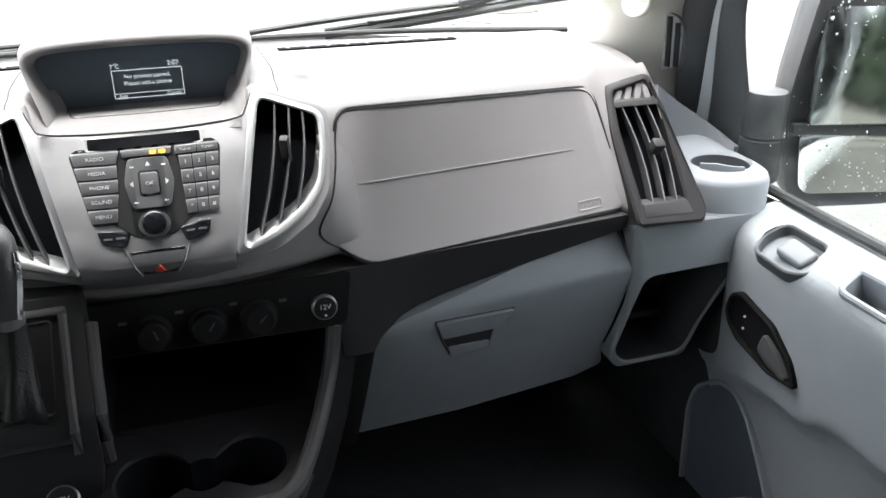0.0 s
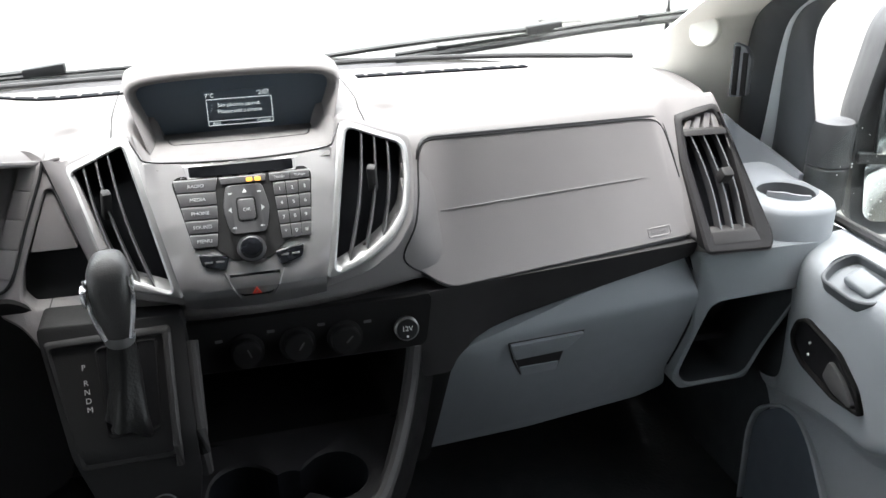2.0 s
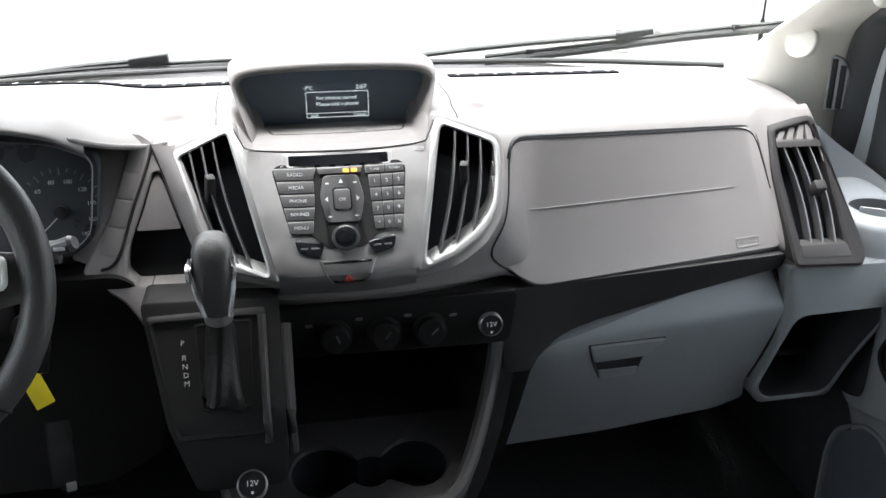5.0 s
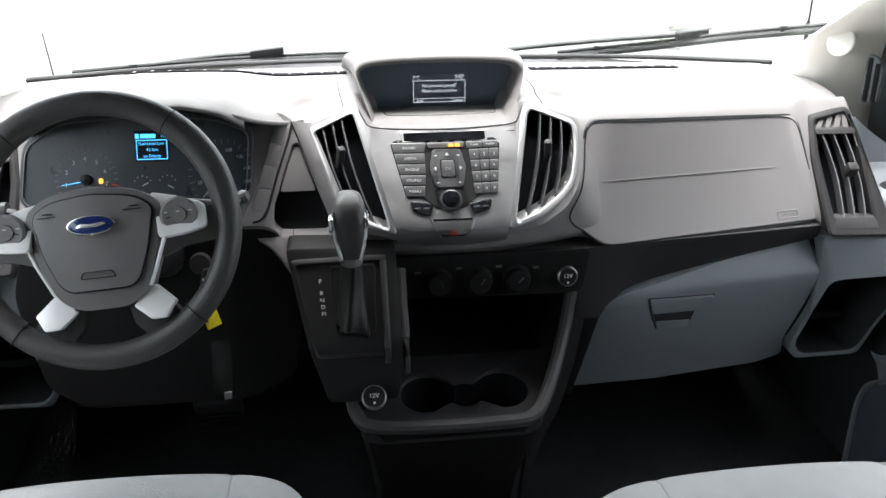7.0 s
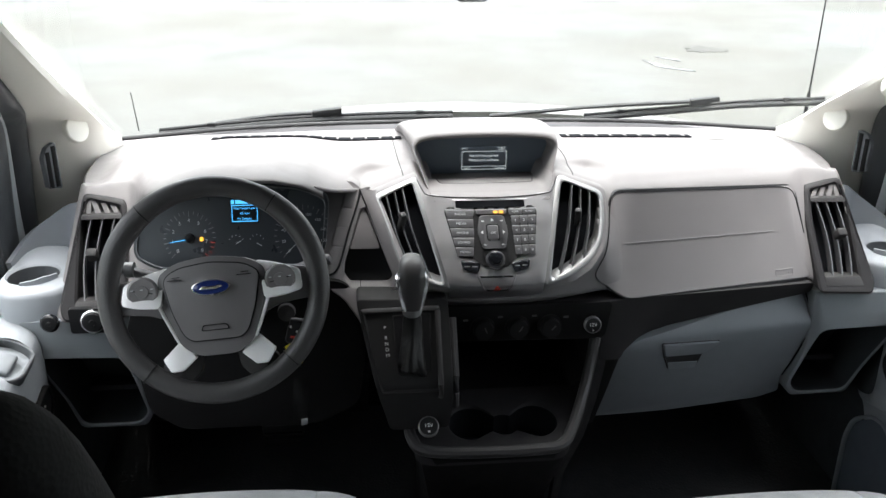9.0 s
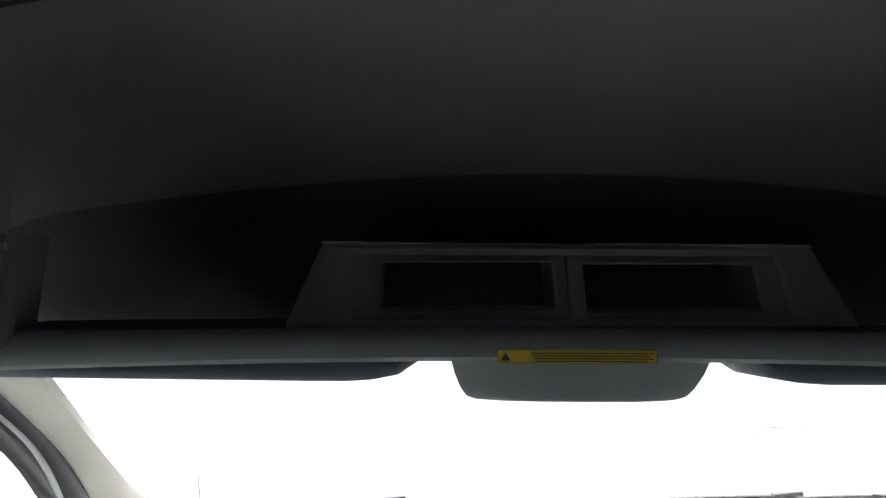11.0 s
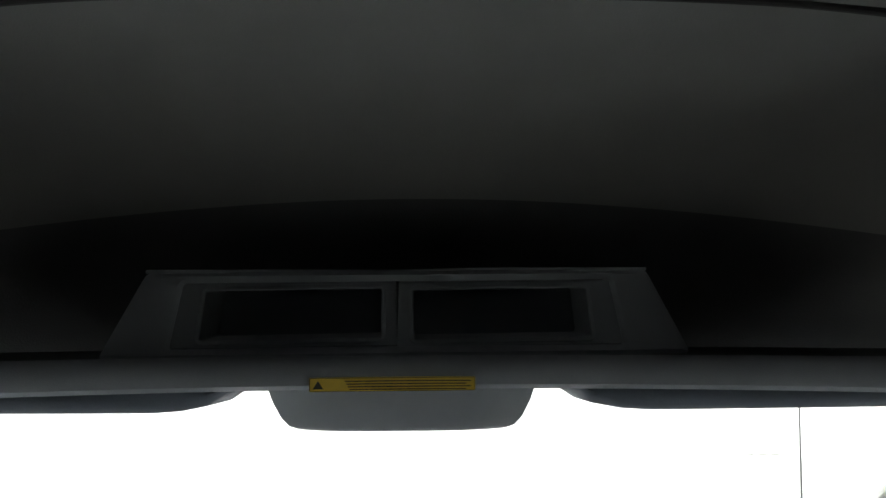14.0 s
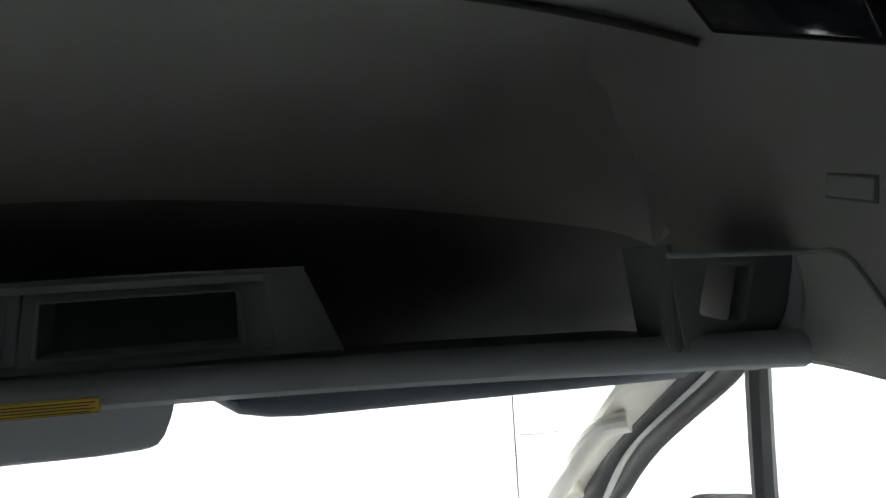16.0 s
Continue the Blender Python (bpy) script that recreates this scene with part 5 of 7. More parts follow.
part("switch_groove", tube(smooth_line([(x, yt(x, z) - 0.0012, z) for x, z in ((-0.2475, 0.792), (-0.253, 0.772), (-0.272, 0.725), (-0.288, 0.680), (-0.300, 0.664), (-0.314, 0.660))], 4), 0.0022, 6), M_BLACK, dash)
# flank from the vent frame back to the pocket, with a dark joint along its foot
secs = []
for t in [-0.03 + 1.06 * i / 14 for i in range(15)]:
    ax, az = lerp(-0.2205, -0.1585, t), lerp(0.787, 0.660, t)
    cx, cz = lerp(-0.2450, -0.176, t), lerp(0.790, 0.640, t)
    ay, cy = y_stack(ax, az) - 0.001, yt(cx, cz) + 0.002
    secs.append([(ax + 0.006, ay + 0.004, az), (ax, ay, az), (lerp(ax, cx, 0.5), lerp(ay, cy, 0.40), lerp(az, cz, 0.5)), (lerp(ax, cx, 0.85), lerp(ay, cy, 0.78), lerp(az, cz, 0.85)), (cx, cy, cz)])
part("vent_flank", sheet(secs, -0.004), M_PAD, dash, "charcoal flank between vent and pocket", 60)
part("pocket_groove", tube([(r[-1][0] - 0.001, r[-1][1] - 0.003, r[-1][2]) for r in secs], 0.0020, 6), M_BLACK, dash)

# instrument cluster
def y_cl(x, z):
    return 0.262 + 0.35 * (z - 0.75)


cl_o = rounded([(-0.668, 0.700), (-0.655, 0.788), (-0.60, 0.822), (-0.47, 0.832), (-0.36, 0.822), (-0.305, 0.800), (-0.315, 0.700), (-0.35, 0.676), (-0.62, 0.676)], 0.02, 4)
clu = part("instrument_panel", patch(cl_o, y_cl, 0.0, 0.02, 0.004), M_CLUSTER, dash, "instrument cluster with lit dials, its black lightened for glare")
for cx, r in ((-0.563, 0.048), (-0.355, 0.055)):
    for k in range(25):
        a = radians(225 - 270 * k / 24)
        r0, r1 = r - 0.006 - (0.004 if k % 3 == 0 else 0), r - 0.001
        part("dial_mark", patch([(cx + r0 * math.cos(a) - 0.0006 * math.sin(a), 0.733 + r0 * math.sin(a) + 0.0006 * math.cos(a)), (cx + r1 * math.cos(a) - 0.0006 * math.sin(a), 0.733 + r1 * math.sin(a) + 0.0006 * math.cos(a)), (cx + r1 * math.cos(a) + 0.0006 * math.sin(a), 0.733 + r1 * math.sin(a) - 0.0006 * math.cos(a)), (cx + r0 * math.cos(a) + 0.0006 * math.sin(a), 0.733 + r0 * math.sin(a) - 0.0006 * math.cos(a))], y_cl, 0.001, 0.001, 0.0), G_RED if (cx < -0.5 and k > 20) else M_DIM, clu)
    nums = [str(i) for i in range(9)] if cx < -0.5 else ["0", "20", "40", "60", "80", "100", "120", "140", "160", "180"]
    for k, wd in enumerate(nums):
        a = radians(225 - 270 * k / (len(nums) - 1))
        x, z = cx + (r - 0.017) * math.cos(a), 0.733 + (r - 0.017) * math.sin(a)
        writing(wd, 0.0095 if cx < -0.5 else 0.0075, facing(x, y_cl(x, z) - 0.0012, z, 19), M_PRINT, clu, "dial_number", 0.0002)
    a = radians(188 if cx < -0.5 else 222)
    pts = [(cx, y_cl(cx, 0.733) - 0.006, 0.733), (cx + (r - 0.012) * math.cos(a), y_cl(cx, 0.733 + r * math.sin(a)) - 0.006, 0.733 + (r - 0.012) * math.sin(a))]
    part("needle", tube(pts, [0.0010, 0.0006], 6), G_BLUE if cx < -0.5 else M_PRINT, clu, "lit pale blue needle" if cx < -0.5 else "pale grey needle")
    part("needle_hub", turned([(0.0, 0.0), (0.009, 0.0), (0.008, 0.008), (0.0, 0.009)], 20, facing(cx, y_cl(cx, 0.733), 0.733, 19)), M_BLACK, clu)
part("lens_edge", ring(inset(cl_o, 0.006), inset(cl_o, 0.0075), y_cl, 0.004, 0.004, 0.0004), M_FABRIC_DARK, clu, "thin pale edge of the cluster lens")
info = part("info_display", patch(rrect(-0.487, 0.757, -0.436, 0.803, 0.001), y_cl, 0.0012, 0.002, 0.0), M_BLACK, clu, "small blue information display")
part("info_frame", ring(rrect(-0.485, 0.760, -0.438, 0.789, 0.0006, 2), inset(rrect(-0.485, 0.760, -0.438, 0.789, 0.0006, 2), 0.0012), y_cl, 0.0022, 0.001, 0.0), G_BLUE, info)
part("info_block", patch(rrect(-0.486, 0.791, -0.480, 0.798, 0.0005), y_cl, 0.0022, 0.001, 0.0), G_BLUE, info)
for wd, x, z in (("000251", -0.466, 0.7945), ("NE", -0.442, 0.7945), ("Fuel Level Low", -0.4615, 0.7835), ("43 km", -0.4615, 0.7745), ("to Empty", -0.4615, 0.7655)):
    if wd == "000251":
        part("info_bar", patch(rrect(-0.478, 0.7915, -0.455, 0.7975, 0.0005), y_cl, 0.0022, 0.001, 0.0), G_BLUE, info)
    else:
        writing(wd, 0.0072 if "F" not in wd else 0.0064, facing(x, y_cl(x, z) - 0.0024, z, 19), G_BLUE, info, "info_text", 0.0002)
part("fuel_lamp", patch(rrect(-0.5445, 0.7275, -0.5385, 0.7345, 0.001), y_cl, 0.0015, 0.001, 0.0), G_ORANGE, clu, "lit amber fuel lamp")
for cx in (-0.479, -0.441):
    for k in range(5):
        a = radians(150 - 30 * k)
        x, z = cx + 0.014 * math.cos(a), 0.722 + 0.014 * math.sin(a)
        part("gauge_mark", patch(circle2(x, z, 0.0009, 6), y_cl, 0.001, 0.001, 0.0), M_PRINT, clu)
    part("gauge_needle", tube([(cx, y_cl(cx, 0.722) - 0.002, 0.722), (cx + 0.009, y_cl(cx, 0.722) - 0.002, 0.722 + (0.005 if cx < -0.46 else -0.006))], 0.0009, 6), M_PRINT, clu)

# glove box: an upper facet that leans back, a crease, and a face that falls away below
def y_gb(x, z):
    zc = 0.505
    y = 0.222 + 0.12 * (x - 0.355)
    d = z - zc
    return y + 0.12 * d + 0.50 * (math.sqrt(d * d + 0.00006) - 0.0077)


GLOVE_LEVELS = [0.29, 0.32, 0.36, 0.40, 0.44, 0.47, 0.485, 0.493, 0.498, 0.502, 0.506, 0.510, 0.515, 0.522, 0.535, 0.55]
gb_o = rounded([(0.262, 0.480), (0.296, 0.503), (0.389, 0.520), (0.481, 0.537), (0.577, 0.552), (0.668, 0.566), (0.678, 0.540), (0.688, 0.500), (0.688, 0.440), (0.683, 0.380), (0.676, 0.335), (0.690, 0.285), (0.640, 0.268), (0.421, 0.262), (0.240, 0.274), (0.243, 0.392), (0.246, 0.445)], 0.012, 4)
glove = part("glove_box_door", patch(gb_o, y_gb, 0.004, 0.03, 0.003, levels=GLOVE_LEVELS), M_GREY, dash, "grey glove box door with a creased upper edge", 40)
hr = rounded([(0.352, 0.489), (0.486, 0.482), (0.455, 0.446), (0.451, 0.402), (0.386, 0.407), (0.366, 0.448)], 0.005, 3)
part("handle_recess", ring(hr, inset(hr, 0.003), y_gb, 0.0055, 0.008, 0.001, 0.006), M_CHAR, glove)
part("handle", patch(rounded([(0.355, 0.486), (0.482, 0.4795), (0.455, 0.449), (0.369, 0.452)], 0.004, 3), y_gb, 0.012, 0.012, 0.003), M_GREY, glove, "grey pull handle")
# Dark plate painted as the shadow inside the handle recess.
part("hollow_shade", patch(rounded([(0.370, 0.449), (0.453, 0.446), (0.448, 0.405), (0.389, 0.409)], 0.004, 3), y_gb, 0.0048, 0.004, 0.0), M_FASCIA, glove)
part("hollow_floor", patch(rounded([(0.381, 0.4285), (0.450, 0.4225), (0.449, 0.4035), (0.387, 0.408)], 0.003, 3), y_gb, 0.0075, 0.006, 0.002), M_GREY, glove)
part("glove_box_seam", tube(smooth_line([(x, y_gb(x, z) - 0.002, z) for x, z in ((0.675, 0.580), (0.684, 0.545), (0.692, 0.500), (0.692, 0.440), (0.687, 0.380), (0.680, 0.340))], 3), 0.0022, 6), M_BLACK, dash)
# dark underside above the footwells
for x0, x1 in ((0.235, 0.82), (-0.82, -0.235)):
    secs = [[(x, y, z) for x in [lerp(x0, x1, i / 6) for i in range(7)]] for y, z in ((0.36, 0.36), (0.42, 0.34), (0.54, 0.28), (0.72, 0.10), (0.76, 0.0))]
    part("footwell_panel", sheet(secs, 0.01), M_CARPET, dash, "black footwell lining")

# driver's lower panel
def y_dl(x, z):
    return 0.205 + 0.12 * (z - 0.55)


dl = rounded([(-0.29, 0.655), (-0.262, 0.635), (-0.245, 0.50), (-0.26, 0.40), (-0.34, 0.36), (-0.60, 0.36), (-0.66, 0.40), (-0.69, 0.56), (-0.66, 0.66)], 0.02, 4)
part("knee_panel", patch(dl, y_dl, 0.0, 0.05, 0.008), M_LOWER, dash, "dark panel below the steering column")
bm = box(0.13, 0.20, 0.11, 0.03, pose(-0.487, 0.16, 0.665, -25), 3)
part("column_shroud", bm, M_TRAY, dash, "dark steering column shroud")
# light switch and dimmer on the driver's end panel
for x, z, r in ((-0.826, 0.583, 0.016), (-0.748, 0.583, 0.021)):
    m = facing(x, 0.226, z, 8)
    k = part("rotary_switch", turned([(0.0, 0.0), (r, 0.0), (r, 0.004), (r * 0.8, 0.008), (r * 0.3, 0.0085), (r * 0.25, 0.011), (0.0, 0.0112)], 28, m), M_BLACK, dash, "round black lamp switch")
    part("switch_ring", turned([(r * 0.98, 0.0), (r * 1.1, 0.0), (r * 1.1, 0.003), (r * 0.98, 0.005)], 28, m), M_CHROME if r > 0.02 else M_BLACKGLOSS, k)
part("switch_panel", patch(rrect(-0.792, 0.557, -0.722, 0.609, 0.006), lambda x, z: 0.235, 0.008, 0.01, 0.002), M_BLACK, dash, "black lamp switch panel")


# ---- steering wheel ----
WH = Matrix.Translation((-0.480, -0.012, 0.757)) @ Matrix.Rotation(radians(90 - 25), 4, "X") @ Matrix.Rotation(radians(4), 4, "Z")
wheel = thing("steering_wheel", "black leather steering wheel with silver spokes and round badge", "steering wheel")


def wheel_part(name, bm, mat, parent=wheel, label="", smooth=30):
    bmesh.ops.transform(bm, matrix=WH, verts=bm.verts)
    return part(name, bm, mat, parent, label, smooth)


R0 = 0.1618
secs = []
for k in range(72):
    a = 2 * math.pi * k / 72
    fat = 1.0 + 0.12 * max(0, math.cos(a - radians(35))) ** 8 + 0.12 * max(0, math.cos(a - radians(145))) ** 8
    row = []
    for j in range(14):
        q = 2 * math.pi * j / 14
        rr = R0 + 0.0165 * fat * math.cos(q)
        row.append((rr * math.cos(a), rr * math.sin(a), 0.0145 * fat * math.sin(q)))
    secs.append(row)
bm = loft(secs + [secs[0]], True)
bmesh.ops.remove_doubles(bm, verts=bm.verts, dist=1e-6)
rim = wheel_part("rim", bm, M_LEATHER, wheel, "black leather rim")
for a in (52, 128, 228, 312):
    seam = []
    for j in range(15):
        q = 2 * math.pi * j / 14
        rr = R0 + 0.0172 * 1.03 * math.cos(q)
        seam.append((rr * math.cos(radians(a)), rr * math.sin(radians(a)), 0.0152 * 1.03 * math.sin(q)))
    wheel_part("rim_seam", tube(seam, 0.0011, 5), M_BLACK, rim)
def dome(x, y):
    return 0.030 - 1.6 * (x * x + y * y)


def wheel_patch(outline, lift, depth, bevel, cuts=0.0, flat=None, lean=0.0, level=0.0):
    """A plate on the wheel: on the hub's dome, or flat, leaning back above the given level."""
    f = (lambda x, z: -dome(x, z)) if flat is None else (lambda x, z: lean * (z - level) - flat)
    return patch(outline, f, lift, depth, bevel, cuts, to=lambda v: Vector((v.x, v.z, -v.y)))


hub_o = rounded([(-0.084, 0.026), (-0.056, 0.045), (0.0, 0.053), (0.056, 0.045), (0.084, 0.026), (0.074, -0.03), (0.054, -0.085), (0.030, -0.101), (-0.030, -0.101), (-0.054, -0.085), (-0.074, -0.03)], 0.018, 4)
hub = wheel_part("hub", wheel_patch(hub_o, 0.0, 0.05, 0.008, 0.012), M_HUB, wheel, "dark airbag hub")
cover_o = rounded([(-0.073, 0.022), (-0.05, 0.036), (0.0, 0.042), (0.05, 0.036), (0.073, 0.022), (0.062, -0.030), (0.048, -0.066), (0.036, -0.076), (-0.036, -0.076), (-0.048, -0.066), (-0.062, -0.030)], 0.012, 4)
wheel_part("hub_cover", wheel_patch(cover_o, 0.004, 0.01, 0.003, 0.012), M_HUB, hub)
wheel_part("hub_groove", ring(inset(cover_o, -0.002), cover_o, lambda x, z: -dome(x, z), 0.0012, 0.003, 0.0003, to=lambda v: Vector((v.x, v.z, -v.y))), M_BLACK, hub)
bd = wheel_part("badge", wheel_patch(circle2(0, 0.004, 0.029, 36, 0.0122), 0.0075, 0.006, 0.001, 0.01), M_CHROME, wheel, "oval chrome and blue badge")
wheel_part("badge_field", wheel_patch(circle2(0, 0.004, 0.0268, 36, 0.0104), 0.0085, 0.004, 0.0005, 0.01), M_BLUE, bd)
wheel_part("badge_stroke", wheel_patch(rounded([(-0.019, 0.0015), (-0.012, 0.0065), (0.0, 0.0050), (0.016, 0.0068), (0.019, 0.0040), (0.008, 0.0008), (-0.008, 0.0012)], 0.002, 3), 0.0095, 0.002, 0.0002), M_CHROME, bd)
wheel_part("cover_stamp", ring(rounded([(-0.022, -0.062), (0.022, -0.062), (0.018, -0.053), (-0.018, -0.053)], 0.003, 3), rounded([(-0.0205, -0.061), (0.0205, -0.061), (0.0168, -0.054), (-0.0168, -0.054)], 0.003, 3), lambda x, z: -dome(x, z), 0.0052, 0.002, 0.0002, to=lambda v: Vector((v.x, v.z, -v.y))), M_FASCIA, hub)
for s in (-1, 1):
    # the spoke root is dark, its upper face silver with a round switch pad
    root = rounded([(s * 0.060, 0.036), (s * 0.105, 0.030), (s * 0.150, 0.022), (s * 0.152, -0.026), (s * 0.100, -0.032), (s * 0.070, -0.045)], 0.010, 4)
    wheel_part("spoke_root", wheel_patch(root, 0.0, 0.018, 0.005, 0.02, flat=-0.006), M_HUB, wheel, "dark spoke root")
    sp = rounded([(s * 0.066, 0.041), (s * 0.098, 0.033), (s * 0.134, 0.020), (s * 0.137, -0.012), (s * 0.112, -0.019), (s * 0.078, -0.022), (s * 0.074, 0.010)], 0.008, 4)
    spoke = wheel_part("upper_spoke", wheel_patch(sp, 0.0, 0.018, 0.004, 0.02, flat=0.020, lean=0.5, level=0.006), M_SPOKE, wheel, "silver upper spoke with round switch pad")
    bt = wheel_part("switch_pad", turned([(0.0, 0.0), (0.0235, 0.0), (0.0235, 0.006), (0.020, 0.009), (0.0, 0.0075)], 30, pose(s * 0.104, 0.006, 0.018)), M_HUB, spoke, "round dark switch pad")
    wheel_part("switch_split", box(0.040, 0.0014, 0.001, 0.0, pose(s * 0.104, 0.006, 0.0262, 0, 0, s * 12)), M_BLACK, bt)
    wheel_part("switch_center", turned([(0.0, 0.0), (0.0105, 0.0), (0.0095, 0.003), (0.0, 0.003)], 20, pose(s * 0.104, 0.006, 0.0255)), M_HUB, bt)
    for dx, dy in ((-0.015, 0.0), (0.015, 0.0), (0.0, 0.0)):
        wheel_part("switch_mark", box(0.0042, 0.0016, 0.0008, 0.0, pose(s * 0.104 + dx, 0.006 + dy + 0.004, 0.0288 if dx == 0 else 0.0272)), M_PRINT, bt)
    lo = rounded([(s * 0.026, -0.092), (s * 0.054, -0.080), (s * 0.090, -0.112), (s * 0.088, -0.140), (s * 0.052, -0.146), (s * 0.030, -0.124)], 0.008, 3)
    wheel_part("lower_spoke", wheel_patch(lo, 0.0, 0.020, 0.003, 0.0, flat=0.002), M_CHAR, wheel, "dark lower spoke")
    inl = rounded([(s * 0.044, -0.088), (s * 0.060, -0.076), (s * 0.086, -0.101), (s * 0.074, -0.121), (s * 0.056, -0.121), (s * 0.034, -0.102)], 0.003, 3)
    wheel_part("spoke_inlay", wheel_patch(inl, 0.003, 0.02, 0.004, 0.0, flat=0.008, lean=0.36, level=-0.10), M_SPOKE, wheel, "bright metal spoke inlay")
    wheel_part("spoke_edge", tube([(s * 0.083, -0.018, 0.017), (s * 0.077, -0.034, 0.017), (s * 0.068, -0.056, 0.014), (s * 0.058, -0.078, 0.012)], 0.0026, 8), M_SPOKE, wheel, "thin silver edge line")
    for dz in (0.0185, 0.0225):
        wheel_part("cover_mark", wheel_patch(rrect(s * 0.052 - (0.013 if dz < 0.02 else 0.006), dz, s * 0.052 + (0.009 if dz < 0.02 else 0.006), dz + 0.0012, 0.0005), 0.0055, 0.003, 0.0), M_BLACK, hub)

# stalks and ignition key
for s, nm in ((-1, "indicator_stalk"), (1, "wiper_stalk")):
    st = thing(nm, "black %s stalk on the steering column" % ("indicator" if s < 0 else "wiper"), "stalk")
    part("lever", tube(smooth_line([(-0.487 + s * 0.06, 0.115, 0.705), (-0.487 + s * 0.10, 0.103, 0.724), (-0.487 + s * 0.15, 0.090, 0.748), (-0.487 + s * 0.185, 0.085, 0.760)], 5), [0.008] * 6 + [0.011] * 8 + [0.012, 0.009], 12, flat=0.8), M_BUTTON, st)
    part("stalk_mark", box(0.012, 0.001, 0.004, 0.0004, pose(-0.487 + s * 0.170, 0.0750, 0.757, -10)), M_PRINT, st)
    part("collar", turned([(0.0, 0.0), (0.013, 0.0), (0.013, 0.014), (0.0, 0.015)], 20, Matrix.Translation((-0.487 + s * 0.152, 0.090, 0.748)) @ Matrix.Rotation(radians(90), 4, "Y")), M_SLAT, st)
key_ = thing("ignition_key", "black key with remote in the ignition", "key")
part("remote", box(0.030, 0.014, 0.052, 0.006, pose(-0.366, 0.085, 0.625, 10, 14, 8), 3), M_BLACK, key_)
part("key_barrel", turned([(0.0, 0.0), (0.016, 0.0), (0.015, 0.012), (0.0, 0.014)], 24, facing(-0.384, 0.13, 0.640, 10)), M_CHAR, key_)
for k, mm in enumerate((M_WHITE, M_WHITE, M_RED)):
    part("remote_button", box(0.008, 0.002, 0.005, 0.001, pose(-0.372 + 0.010 * (k % 2), 0.0765, 0.637 - 0.010 * k, 10, 14, 8)), mm, key_)
tag_ = thing("key_tag", "yellow paper key tag hanging from the ignition key", "key tag")
part("tag", box(0.022, 0.002, 0.052, 0.002, pose(-0.372, 0.084, 0.578, 6, -14, 25)), M_TAG, tag_)
part("plastic_sleeve", box(0.030, 0.004, 0.10, 0.003, pose(-0.366, 0.100, 0.475, 4, 3, 15)), M_LENS, tag_, "clear plastic sleeve")
part("metal_tip", box(0.012, 0.003, 0.014, 0.002, pose(-0.362, 0.101, 0.424, 4, 3, 15)), M_STEEL, tag_)

# gear shifter
shifter = thing("gear_shifter", "black leather gear knob with silver side strips", "gear lever")
KX = -0.162
KNOB = [((0.115, 0.644), 0.0145, 0.013), ((0.114, 0.652), 0.0170, 0.015), ((0.112, 0.668), 0.0198, 0.018), ((0.112, 0.690), 0.0232, 0.023), ((0.113, 0.710), 0.0246, 0.026), ((0.116, 0.725), 0.0235, 0.026), ((0.119, 0.734), 0.0195, 0.022), ((0.121, 0.7385), 0.012, 0.013), ((0.122, 0.740), 0.004, 0.004)]
secs = []
for (cy, cz), rx, ry in KNOB:
    row = []
    for k in range(24):
        c, sn = math.cos(2 * math.pi * k / 24), math.sin(2 * math.pi * k / 24)
        row.append((KX + rx * math.copysign(abs(c) ** 0.75, c), cy + ry * math.copysign(abs(sn) ** 0.8, sn), cz + 0.35 * ry * sn))
    secs.append(row)
part("knob", loft(secs, True, True), M_LEATHER, shifter, "black leather knob", 60)
for s in (-1, 1):
    part("silver_strip", tube(smooth_line([(KX + s * 0.0140, 0.104, 0.646), (KX + s * 0.0180, 0.100, 0.666), (KX + s * 0.0222, 0.099, 0.688), (KX + s * 0.0242, 0.099, 0.708), (KX + s * 0.0235, 0.105, 0.722)], 4), 0.0036, 8), M_CHROME, shifter, "bright side strip")
part("release_button", box(0.008, 0.016, 0.024, 0.003, pose(KX - 0.0265, 0.101, 0.704, 14, 0, 0)), M_CHROME, shifter)
part("collar", turned([(0.0, 0.0), (0.0165, 0.0), (0.0175, 0.004), (0.0165, 0.013), (0.0, 0.014)], 24, Matrix.Translation((KX, 0.116, 0.635)) @ Matrix.Rotation(radians(8), 4, "X")), M_SILVER, shifter, "satin silver collar")
secs = []
for k, (z, w_, y, d) in enumerate(((0.637, 0.015, 0.116, 0.014), (0.622, 0.017, 0.114, 0.016), (0.603, 0.018, 0.110, 0.018), (0.580, 0.019, 0.102, 0.020), (0.556, 0.022, 0.092, 0.026), (0.538, 0.027, 0.090, 0.030), (0.528, 0.028, 0.100, 0.030))):
    row = []
    for j in range(28):
        a = 2 * math.pi * j / 28
        q = 1 + 0.22 * math.cos(5 * a + 0.8 * k) * (0.2 + 0.12 * k)
        row.append((KX + w_ * q * math.cos(a), y + d * q * math.sin(a), z - 0.006 * math.cos(a - 0.6) * k / 3))
    secs.append(row)
part("boot", loft(secs, True), M_BOOT, shifter, "creased black leather boot", 60)

# pedals
ped = thing("brake_pedal", "black ribbed rubber brake pedal", "pedal")
part("pad", box(0.095, 0.02, 0.06, 0.006, pose(-0.435, 0.43, 0.185, 30)), M_RUBBER, ped)
for k in range(5):
    part("rib", box(0.085, 0.004, 0.004, 0.001, pose(-0.435, 0.4165 + 0.006 * (k - 2) * 0.9, 0.178 + 0.0105 * (k - 2), 30)), M_LOWER, ped)
part("arm", tube([(-0.42, 0.44, 0.19), (-0.40, 0.50, 0.27), (-0.39, 0.55, 0.40)], 0.010, 8), M_STEEL, ped)

